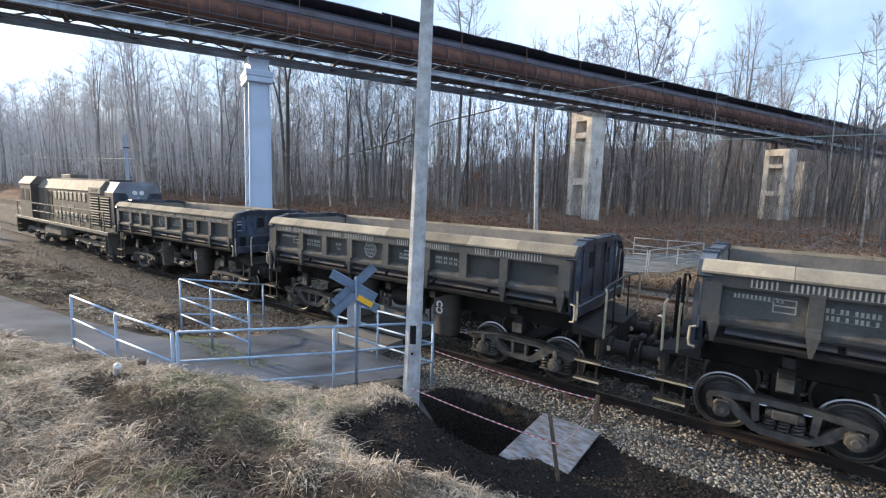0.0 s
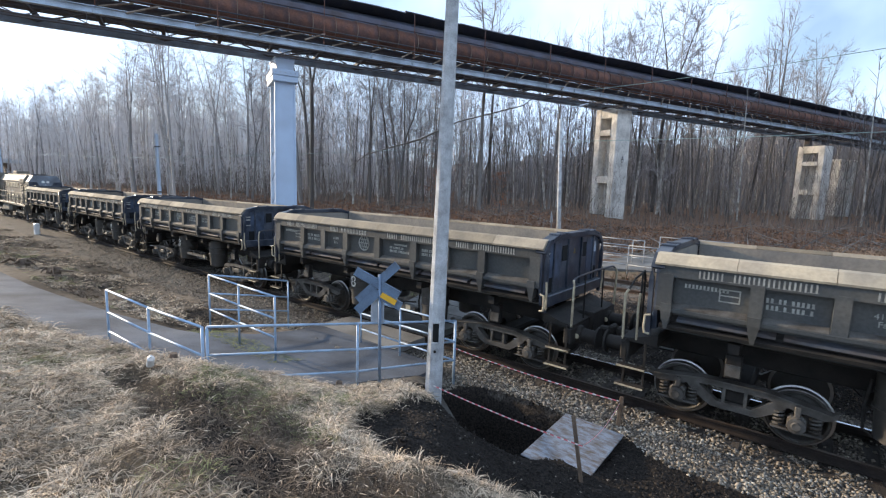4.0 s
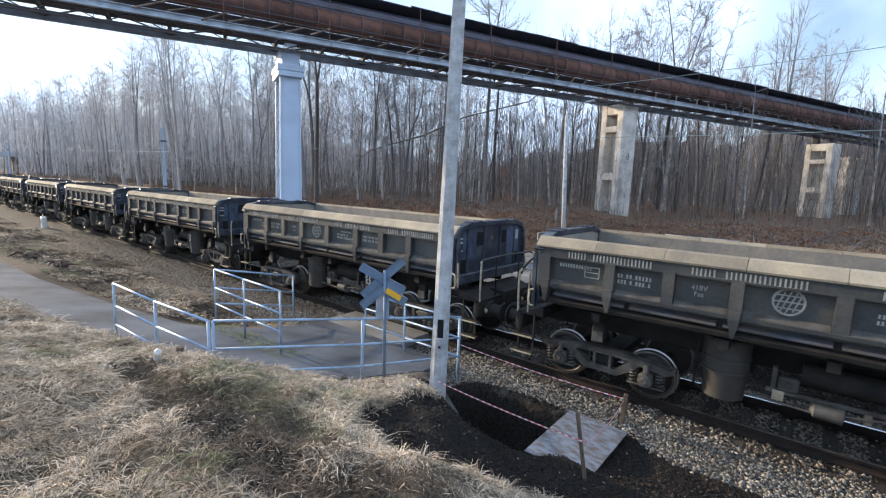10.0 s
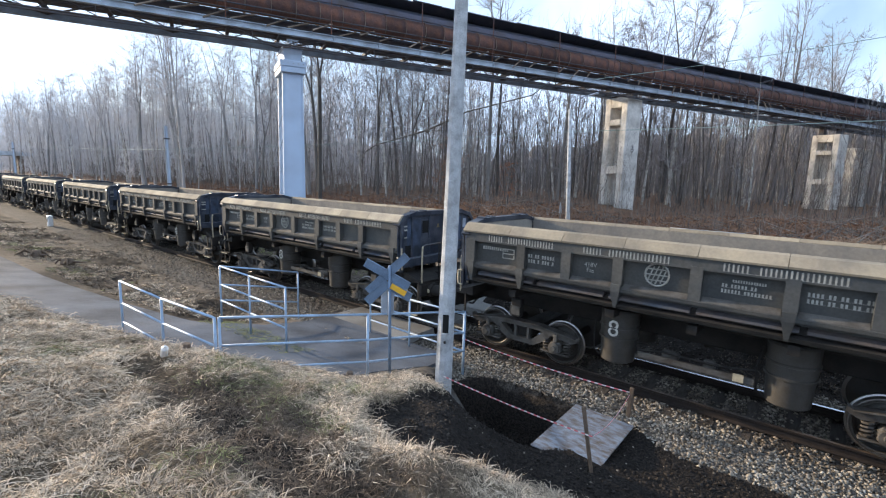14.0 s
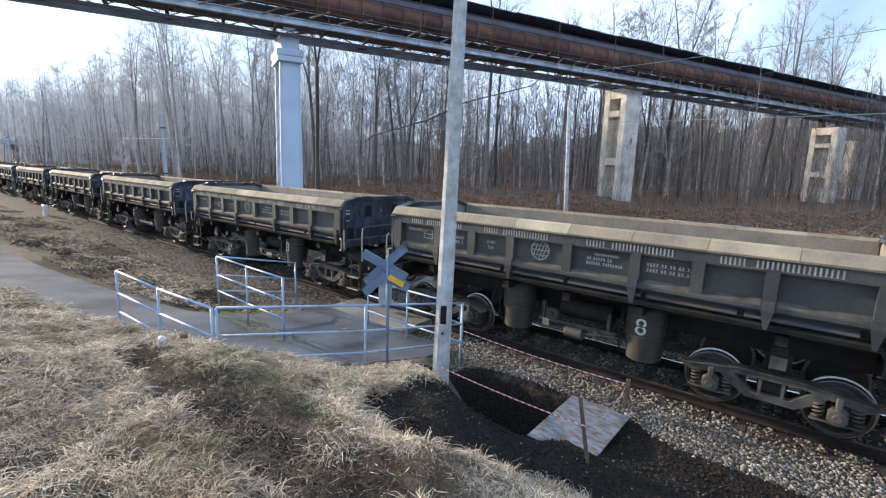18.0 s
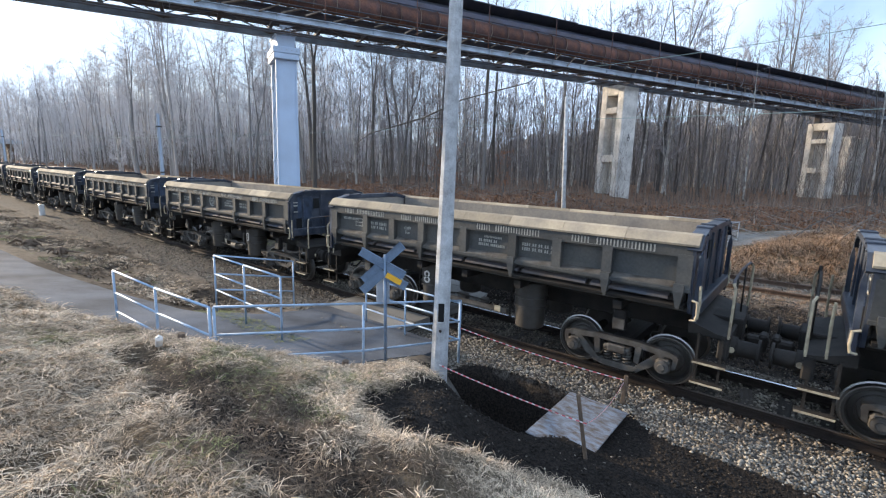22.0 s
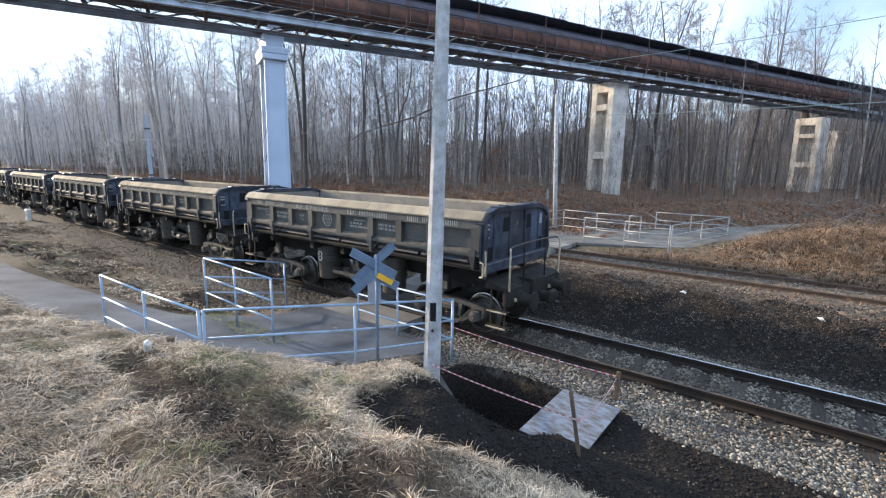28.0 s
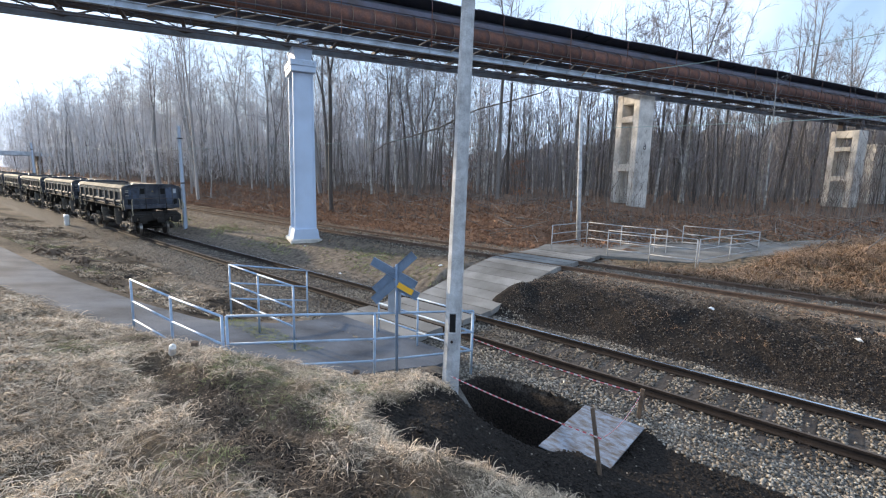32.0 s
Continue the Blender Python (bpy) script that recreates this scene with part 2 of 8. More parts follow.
M_TAPE_W = mat("white_tape", (0.8, 0.74, 0.74), 0.5, 0, 0.1, 10, bump=0)
M_SIGN = mat("sign_back_grey_blue", (0.17, 0.24, 0.34), 0.45, 0.2, 0.2, 3, (0.12, 0.165, 0.23), 40, 0.05)
M_YELLOW = mat("yellow_plate", (0.75, 0.42, 0.04), 0.55, 0, 0.1, 8, bump=0)
M_YELLOW_OLD = mat("faded_yellow_paint", (0.30, 0.22, 0.07), 0.7, 0, 0.3, 8, (0.15, 0.12, 0.07), bump=0)
M_PLASTIC = mat("white_plastic", (0.78, 0.78, 0.76), 0.4, 0, 0.06, 8, bump=0)
M_GALV = mat("galvanised_mast", (0.42, 0.47, 0.54), 0.5, 0.2, 0.15, 3, (0.3, 0.33, 0.37), 20, 0.05)
# Black that stands for the shade inside holes, slots and recesses.
M_BLACK = mat("hole_shade_black", (0.012, 0.012, 0.012), 0.9, 0, 0.1, 5, bump=0)
M_LOCO = mat("loco_dusty_brown", (0.075, 0.068, 0.056), 0.6, 0, 0.25, 1.5, (0.115, 0.10, 0.08), 20, 0.08)
M_LOCO_GREY = mat("loco_faded_beige", (0.2, 0.183, 0.152), 0.75, 0, 0.25, 1.5, (0.13, 0.117, 0.097), 20, 0.05)
M_GLASS = mat("dark_cab_glass", (0.02, 0.025, 0.03), 0.08, 0, 0.05, 2, bump=0, spec=0.6)
M_CABLE = mat("pale_green_cable", (0.30, 0.39, 0.36), 0.6, 0, 0.1, 2, bump=0)
M_LIGHT = bpy.data.materials.new("lit_headlamp")
M_LIGHT.use_nodes = True
M_LIGHT.node_tree.nodes["Principled BSDF"].inputs["Emission Color"].default_value = (1, 0.95, 0.85, 1)
M_LIGHT.node_tree.nodes["Principled BSDF"].inputs["Emission Strength"].default_value = 1.5

# ---- mesh helpers ----


class Geo:
    """Collects vertices and faces of one part."""

    def __init__(self):
        self.v, self.f, self.s = [], [], []

    def add(self, verts, faces, smooth=False):
        k = len(self.v)
        self.v += [tuple(p) for p in verts]
        self.f += [tuple(i + k for i in f) for f in faces]
        self.s += [smooth] * len(faces)
        return self

    def box(self, c, size, m=None, bevel=0.0):
        hx, hy, hz = (s / 2 for s in size)
        b = min(bevel, hx * 0.9, hy * 0.9, hz * 0.9)
        pts, fs = [], []
        if not b:
            pts = [(x, y, z) for z in (-hz, hz) for y in (-hy, hy) for x in (-hx, hx)]
            fs = [(0, 2, 3, 1), (4, 5, 7, 6), (0, 1, 5, 4), (2, 6, 7, 3), (0, 4, 6, 2), (1, 3, 7, 5)]
        else:
            idx = {}
            for sx in (-1, 1):
                for sy in (-1, 1):
                    for sz in (-1, 1):
                        for a in range(3):
                            p = [sx * hx, sy * hy, sz * hz]
                            for o in range(3):
                                if o != a:
                                    p[o] -= (sx, sy, sz)[o] * b
                            idx[sx, sy, sz, a] = len(pts)
                            pts.append(tuple(p))
            for a in range(3):
                u, w = [(1, 2), (2, 0), (0, 1)][a]
                for s in (-1, 1):
                    q = []
                    for su, sw in ((-1, -1), (1, -1), (1, 1), (-1, 1)):
                        k = [0, 0, 0]
                        k[a], k[u], k[w] = s, su, sw
                        q.append(idx[(*k, a)])
                    fs.append(tuple(q if s > 0 else q[::-1]))
                for su in (-1, 1):
                    for sw in (-1, 1):
                        k0, k1 = [0, 0, 0], [0, 0, 0]
                        k0[a], k0[u], k0[w], k1[a], k1[u], k1[w] = -1, su, sw, 1, su, sw
                        q = (idx[(*k0, u)], idx[(*k1, u)], idx[(*k1, w)], idx[(*k0, w)])
                        fs.append(q if su * sw < 0 else q[::-1])
            for sx in (-1, 1):
                for sy in (-1, 1):
                    for sz in (-1, 1):
                        q = tuple(idx[sx, sy, sz, a] for a in range(3))
                        fs.append(q if sx * sy * sz > 0 else q[::-1])
        off = Vector(c)
        pts = [(m @ Vector(p) if m else Vector(p)) + off for p in pts]
        return self.add(pts, fs)

    def cyl(self, p0, p1, r0, r1=None, n=12, caps=True, smooth=True):
        p0, p1 = Vector(p0), Vector(p1)
        r1 = r0 if r1 is None else r1
        q = (p1 - p0).to_track_quat("Z", "Y")
        ring = [q @ Vector((math.cos(2 * math.pi * i / n), math.sin(2 * math.pi * i / n), 0)) for i in range(n)]
        self.add([p0 + d * r0 for d in ring] + [p1 + d * r1 for d in ring], [(i, (i + 1) % n, n + (i + 1) % n, n + i) for i in range(n)], smooth)
        if caps:
            self.add([p0 + d * r0 for d in ring], [tuple(range(n))[::-1]])
            self.add([p1 + d * r1 for d in ring], [tuple(range(n))])
        return self

    def tube(self, pts, r, n=8):
        """A bent pipe through the points."""
        pts = [Vector(p) for p in pts]
        rings = []
        q = None
        for i, p in enumerate(pts):
            d = (pts[min(i + 1, len(pts) - 1)] - pts[max(i - 1, 0)]).normalized()
            q = d.to_track_quat("Z", "Y") if q is None else (q @ Vector((0, 0, 1))).rotation_difference(d) @ q
            rr = r[i] if isinstance(r, (list, tuple)) else r
            rings.append([p + q @ Vector((math.cos(2 * math.pi * k / n) * rr, math.sin(2 * math.pi * k / n) * rr, 0)) for k in range(n)])
        k = len(rings)
        self.add([p for ring in rings for p in ring], [(a * n + i, a * n + (i + 1) % n, (a + 1) * n + (i + 1) % n, (a + 1) * n + i) for a in range(k - 1) for i in range(n)], True)
        self.add(rings[0], [tuple(range(n))[::-1]])
        self.add(rings[-1], [tuple(range(n))])
        return self

    def lathe(self, prof, at=(0, 0, 0), axis="z", n=28, sign=1, caps=True):
        """A turned body: prof is a row of (place along the axis, radius)."""
        o, ring = Vector(at), [(math.cos(2 * math.pi * i / n), math.sin(2 * math.pi * i / n)) for i in range(n)]
        v = []
        for h, r in prof:
            for c, s in ring:
                v.append(o + (Vector((c * r, s * r, h * sign)) if axis == "z" else Vector((c * r, h * sign, s * r)) if axis == "y" else Vector((h * sign, c * r, s * r))))
        k = len(prof)
        self.add(v, [(a * n + i, a * n + (i + 1) % n, (a + 1) * n + (i + 1) % n, (a + 1) * n + i) for a in range(k - 1) for i in range(n)] + ([tuple(range(n)), tuple(range((k - 1) * n, k * n))] if caps else []), True)
        return self

    def prism(self, poly, to3, a, b):
        """poly (u, v) pushed from a to b; to3(u, v, w) gives the place."""
        n = len(poly)
        self.add([to3(u, v, a) for u, v in poly] + [to3(u, v, b) for u, v in poly],
                 [tuple(range(n))[::-1], tuple(range(n, 2 * n))] + [(i, (i + 1) % n, n + (i + 1) % n, n + i) for i in range(n)])
        return self

    def mesh(self, name, material):
        me = bpy.data.meshes.new(name)
        me.from_pydata(self.v, [], self.f)
        if any(self.s):
            me.polygons.foreach_set("use_smooth", self.s)
        b = bmesh.new()
        b.from_mesh(me)
        bmesh.ops.remove_doubles(b, verts=b.verts, dist=1e-5)
        bmesh.ops.recalc_face_normals(b, faces=b.faces)
        for e in b.edges:
            if len(e.link_faces) == 2 and e.calc_face_angle(0) > 0.6:
                e.smooth = False
        b.to_mesh(me)
        b.free()
        me.materials.append(material)
        return me


def part(name, geo, material, parent, label="", at=None):
    """One mesh object under a thing or a part."""
    me = geo if isinstance(geo, bpy.types.Mesh) else geo.mesh(name, material)
    ob = new(name, me)
    ob.parent = parent
    if at is not None:
        ob.matrix_basis = at
    return tagged(ob, label)


def thing(name, at, label, category, group="", kind=""):
    ob = new(name)
    ob.empty_display_size = 0.2
    ob.matrix_basis = at
    return tagged(ob, label, category, group, kind)


def solo(name, geo, material, label, category="", group="", kind="", at=None):
    ob = new(name, geo if isinstance(geo, bpy.types.Mesh) else geo.mesh(name, material))
    if at is not None:
        ob.matrix_basis = at
    return tagged(ob, label, category, group, kind)


def np_mesh(name, verts, quads, material, smooth=False):
    """A large mesh from arrays; rows of quads hold 3 or 4 corners."""
    me = bpy.data.meshes.new(name)
    quads = np.asarray(quads, np.int32)
    k = quads.shape[1]
    me.vertices.add(len(verts))
    me.vertices.foreach_set("co", np.asarray(verts, np.float32).ravel())
    me.loops.add(quads.size)
    me.loops.foreach_set("vertex_index", quads.ravel())
    me.polygons.add(len(quads))
    me.polygons.foreach_set("loop_start", np.arange(0, quads.size, k, dtype=np.int32))
    me.polygons.foreach_set("loop_total", np.full(len(quads), k, np.int32))
    if smooth:
        me.polygons.foreach_set("use_smooth", np.ones(len(quads), bool))
    me.update(calc_edges=True)
    me.validate()
    me.materials.append(material)
    return me


def letters(text, size, material, name="lettering"):
    """Mesh of built-in lettering, in the xy plane, its middle at the origin."""
    cu = bpy.data.curves.new(name, "FONT")
    cu.body, cu.size, cu.align_x, cu.align_y, cu.extrude = text, size, "CENTER", "CENTER", 0.002
    ob = new("tmp_text", cu)
    bpy.context.view_layer.update()
    me = bpy.data.meshes.new_from_object(ob.evaluated_get(bpy.context.evaluated_depsgraph_get()))
    bpy.data.objects.remove(ob)
    me.name = name
    me.materials.clear()
    me.materials.append(material)
    return me

# ---- the plan: x runs along the railway, y away from the path, z = 0 is the top of the near rails ----
TRACK2_Y, TRACK2_Z = 6.85, 0.80       # near rail of the far track
BR_DIR = Vector((0.40, 0.917, 0)).normalized()
BR_SIDE = Vector((BR_DIR.y, -BR_DIR.x, 0))
PIER_1, PIER_2, PIER_3 = Vector((-23.25, 5.5, 0)), Vector((-13.2, 28.6, 0)), Vector((-0.9, 56.5, 0))


def smooth(a, b, t):
    t = np.clip((t - a) / (b - a), 0, 1)
    return t * t * (3 - 2 * t)


def wob(x, y, s, seed=0.0):
    """Cheap rolling unevenness, about -1 to 1."""
    return (np.sin(x * s + 1.7 * np.sin(y * s * 0.7 + seed)) + np.sin(y * s * 1.3 + 2.1 * np.sin(x * s * 0.6 + seed * 2)) + np.sin((x + y) * s * 2.1 + seed * 3) * 0.5) / 2.5


TOE_X = [-70, -18, -12.5, -11.3, -9.35, -7.35, -6.75, -6.15, -5.75, -4.95, -3, -1, 3, 14]
TOE_Y = [-8.9, -8.1, -6.85, -6.42, -6.32, -6.2, -5.2, -4.2, -3.3, -3.1, -3.9, -4.2, -4.6, -5.2]
TOE_Z = [0.8, 0.68, 0.6, 0.57, 0.58, 0.60, 0.52, 0.42, 0.36, 0.2, -0.05, -0.25, -0.3, -0.3]       # the flat ground's height along the toe
CREST = [0.8, 0.70, 0.62, 0.62, 0.86, 1.20, 0.84, 0.48, 0.40, 0.32, 0.0, -0.2, -0.3, -0.3]         # the bank's height just inside it
BANK_TOP = (0.25, -9.7, 2.2)          # where the bank is highest
SOIL_X, SOIL_Y = [-4.75, -4.4, -4.1, -3.7, -3.1, -2.8, -2.55, -2.4, -1.9, 0, 5], [-4.3, -5.75, -6.05, -6.1, -6.25, -6.15, -5.55, -4.8, -4.05, -3.9, -4.2]   # where the grass ends above the dug soil
PIT = (-4.15, -2.4, 1.42, 1.06, 1.35)   # the dug hole: middle, half sizes, depth


def _polar():
    k = np.linspace(0, len(TOE_X) - 1, 260)
    i = np.arange(len(TOE_X))
    x, y = np.interp(k, i, TOE_X) - BANK_TOP[0], np.interp(k, i, TOE_Y) - BANK_TOP[1]
    return -np.arctan2(y, x), np.hypot(x, y), np.interp(k, i, CREST)


TOE_A, TOE_R, TOE_C = _polar()


def bank(x, y):
    """Metres up the bank from its toe, looking from the bank's top, and the bank's height."""
    dx, dy = x - BANK_TOP[0], y - BANK_TOP[1]
    a, r = -np.arctan2(dy, dx), np.hypot(dx, dy)
    rt, zc = np.interp(a, TOE_A, TOE_R), np.interp(a, TOE_A, TOE_C)
    q = np.clip(r / rt, 0, 1)
    z = BANK_TOP[2] + (zc - BANK_TOP[2]) * (q + 0.10 * np.sin(2 * math.pi * q) * smooth(3, 7, rt) * 0.5)
    back = smooth(-9.2, -10.5, y)
    return np.where(back > 0, np.maximum(rt - r, 4 * back), rt - r), z * (1 - back) + (BANK_TOP[2] - 0.05 * np.clip(np.abs(dx) - 3, 0, 40)) * back


GULLY_X, GULLY_Y = [-7.9, -6.7, -5.0, -3.3, -2.0], [-7.2, -7.22, -7.4, -7.45, -7.4]


def gully(x, y):
    """A worn hollow down the bank: 1 in its middle."""
    return np.exp(-(((y - np.interp(x, GULLY_X, GULLY_Y)) / np.interp(x, [-8, -5, -2], [0.22, 0.38, 0.45])) ** 2)) * smooth(-8.1, -7.4, x) * (1 - smooth(-2.6, -2.0, x))


def worn(x, y):
    """1 on the thin brown thatch between the hollow and the bank's edge."""
    return smooth(-6.6, -5.2, x) * smooth(-7.75, -7.4, y) * (1 - smooth(-6.6, -6.25, y)) * (1 - smooth(-2.4, -1.9, x))


BED_X, BED_Y = [-3.5, -3.25, -2.75, -2.3, -2.1, -1.7, -1.2, 5], [-2.05, -2.0, -1.42, -1.2, -1.3, -1.62, -1.73, -1.75]   # where the ballast ends on the near side


def dug(x, y):
    """1 on the dark dug soil between the bank's grass and the pit."""
    return smooth(-4.75, -4.55, x) * smooth(-0.05, 0.12, y - np.interp(x, SOIL_X, SOIL_Y)) * (y < -1.5)


def ground_z(x, y):
    x, y = np.asarray(x, float), np.asarray(y, float)
    ty, tz = np.interp(x, TOE_X, TOE_Y), np.interp(x, TOE_X, TOE_Z)
    cross = smooth(-12.5, -11, x) * (1 - smooth(-6.2, -5.6, x))
    z0 = -0.32 + 0.26 * cross
    w = np.clip((-1.7 - y) / np.maximum(-1.7 - ty, 0.1), 0, 1)
    w = w * w * (3 - 2 * w) * 0.5 + w * 0.5
    near = z0 * (1 - w) + tz * w
    d, up = bank(x, y)
    up = up + (0.06 * wob(x, y, 2.3) + 0.045 * wob(x, y, 6.1, 2) + 0.018 * wob(x, y, 14.0, 6)) * smooth(0.2, 1.2, d) - 0.13 * gully(x, y) - 0.13 * dug(x, y)
    near = near + (up - near) * smooth(0.0, 0.38, d)
    # far side
    left = 1 - smooth(-15, -10, x)
    mid_r = -0.27 + 0.93 * smooth(2.3, 4.5, y)
    mid_l = -0.27 + 0.5 * smooth(2.6, 4.6, y) + 0.36 * smooth(5.4, 6.4, y)
    edge = np.interp(y, [1.9, 2.4, 2.8, 4.0, 6.0], [-7.8, -8.35, -8.45, -8.0, -7.8])
    under = smooth(-11.4, -11.0, x) * (1 - smooth(edge - 0.15, edge + 0.15, x))
    mid_r = mid_r + 0.36 * np.exp(-(((x + 7.9) / 1.0) ** 2)) * smooth(2.0, 2.5, y) * (1 - smooth(3.0, 4.4, y))
    mid_r = mid_r * (1 - under) + (-0.27 + 0.78 * smooth(2.3, 6.4, y)) * under
    far = mid_r * (1 - left) + mid_l * left
    bank_l = 1.75 * smooth(9.6, 16.0, y)
    bank_r = 0.25 * smooth(10, 14, y) + 1.0 * smooth(15, 28, y) + 0.75 * smooth(-3.5, 1.5, x) * smooth(9.2, 12.5, y) * (1 - smooth(16, 24, y))
    far = far + (0.09 * wob(x, y, 2.6, 4) + 0.035 * wob(x, y, 7.3, 2)) * smooth(2.5, 3.1, y) * (1 - smooth(5.2, 5.9, y)) * (1 - left)
    far = far + bank_l * left + bank_r * (1 - left) + 0.06 * wob(x, y, 1.1, 1) * smooth(9.6, 12, y)
    z = np.where(y < 1, near, far)
    bed = smooth(-2.3, -1.6, y) * (1 - smooth(2.3, 2.9, y))
    z = z * (1 - bed) + (-0.2) * bed
    px, py, sx, sy, dp = PIT
    r = (np.abs((x - px) / sx) ** 3 + np.abs((y - py) / sy) ** 3) ** (1 / 3) + 0.05 * wob(x, y, 4.1, 3)
    z = z - dp * (1 - smooth(0.78, 1.06, r))
    z = z + 0.10 * wob(x, y, 1.7, 5) * smooth(-13, -15, x) * smooth(-2.4, -3.2, y) * (y > ty) * (1 - smooth(-3.8, -5.0, y))
    heap = np.exp(-(((x + 2.0) / 1.6) ** 2 + ((y + 3.6) / 0.7) ** 2))
    return z + 0.12 * heap


def gz(x, y):
    return float(ground_z(x, y))


def sheet(x0, x1, y0, y1, step):
    nx, ny = max(2, int((x1 - x0) / step) + 1), max(2, int((y1 - y0) / step) + 1)
    return np.linspace(x0, x1, nx), np.linspace(y0, y1, ny)


def grid_mesh(name, xs, ys, zf, material):
    gx, gy = np.meshgrid(xs, ys)
    v = np.stack([gx.ravel(), gy.ravel(), zf(gx, gy).ravel()], 1)
    n, k = len(xs), len(ys)
    i = (np.arange(k - 1)[:, None] * n + np.arange(n - 1)[None]).ravel()
    return np_mesh(name, v, np.stack([i, i + 1, i + n + 1, i + n], 1), material, True), v


def ground_material():
    m = bpy.data.materials.new("open_ground")
    m.use_nodes = True
    n, l = m.node_tree.nodes, m.node_tree.links
    b = n["Principled BSDF"]
    b.inputs["Roughness"].default_value, b.inputs["Specular IOR Level"].default_value = 0.95, 0.15
    at = n.new("ShaderNodeAttribute")
    at.attribute_name = "zone"
    sp = n.new("ShaderNodeSeparateColor")
    l.new(at.outputs["Color"], sp.inputs[0])
    co = n.new("ShaderNodeTexCoord")
    big, fine, mid = (n.new("ShaderNodeTexNoise") for _ in range(3))
    for t, s in ((big, 0.9), (mid, 5.0), (fine, 26.0)):
        t.inputs["Scale"].default_value, t.inputs["Detail"].default_value = s, 8
        l.new(co.outputs["Object"], t.inputs["Vector"])

    def ramp(src, c0, c1, p0=0.35, p1=0.65):
        r = n.new("ShaderNodeValToRGB")
        r.color_ramp.elements[0].position, r.color_ramp.elements[1].position = p0, p1
        r.color_ramp.elements[0].color, r.color_ramp.elements[1].color = (*c0, 1), (*c1, 1)
        l.new(src.outputs["Fac"], r.inputs[0])
        return r.outputs[0]

    def mix(fac, a, c):
        x = n.new("ShaderNodeMix")
        x.data_type = "RGBA"
        l.new(fac, x.inputs[0])
        l.new(a, x.inputs[6])
        l.new(c, x.inputs[7])
        return x.outputs[2]

    def mask(ch):
        """The zone's edge, broken up by grain."""
        a = n.new("ShaderNodeMath")
        a.operation = "MULTIPLY_ADD"
        l.new(mid.outputs["Fac"], a.inputs[0])
        a.inputs[1].default_value = 0.9
        l.new(sp.outputs[ch], a.inputs[2])
        r = n.new("ShaderNodeMapRange")
        r.inputs[1].default_value, r.inputs[2].default_value = 0.8, 1.12
        l.new(a.outputs[0], r.inputs[0])
        return r.outputs[0]

    dirt = ramp(mid, (0.085, 0.068, 0.053), (0.21, 0.172, 0.135))
    straw = ramp(mid, (0.05, 0.038, 0.026), (0.19, 0.145, 0.095))
    soil = ramp(fine, (0.008, 0.007, 0.0065), (0.036, 0.029, 0.024))
    leaf = ramp(fine, (0.075, 0.048, 0.034), (0.27, 0.155, 0.095))
    col = mix(mask("Red"), dirt, straw)
    col = mix(mask("Blue"), col, leaf)
    inv = n.new("ShaderNodeMath")
    inv.operation = "SUBTRACT"
    inv.inputs[0].default_value = 1.0
    l.new(at.outputs["Alpha"], inv.inputs[1])
    col = mix(inv.outputs[0], col, ramp(fine, (0.035, 0.03, 0.026), (0.17, 0.15, 0.13)))
    col = mix(mask("Green"), col, soil)
    hs = n.new("ShaderNodeHueSaturation")
    mr = n.new("ShaderNodeMapRange")
    mr.inputs[3].default_value, mr.inputs[4].default_value = 0.65, 1.3
    l.new(big.outputs["Fac"], mr.inputs[0])
    l.new(mr.outputs[0], hs.inputs["Value"])
    l.new(col, hs.inputs["Color"])
    l.new(hs.outputs[0], b.inputs["Base Color"])
    bp = n.new("ShaderNodeBump")
    bp.inputs["Strength"].default_value, bp.inputs["Distance"].default_value = 0.8, 0.06
    ad = n.new("ShaderNodeMath")
    l.new(fine.outputs["Fac"], ad.inputs[0])
    l.new(mid.outputs["Fac"], ad.inputs[1])
    l.new(ad.outputs[0], bp.inputs["Height"])
    l.new(bp.outputs[0], b.inputs["Normal"])
    return m


def spaced(pieces):
    out = []
    for a, b, s in pieces:
        out += list(np.arange(a, b, s))
    return np.array(out + [pieces[-1][1]])


GX = spaced([(-900, -200, 70), (-200, -80, 8), (-80, -30, 1.5), (-30, -14, 0.5), (-14, 4, 0.11), (4, 20, 1.0), (20, 60, 5), (60, 900, 60)])
GY = spaced([(-900, -60, 70), (-60, -14, 3), (-14, -10, 0.4), (-10, -1.4, 0.09), (-1.4, 10, 0.22), (10, 30, 0.6), (30, 80, 3), (80, 1000, 60)])
ground_me, gv = grid_mesh("ground", GX, GY, ground_z, ground_material())


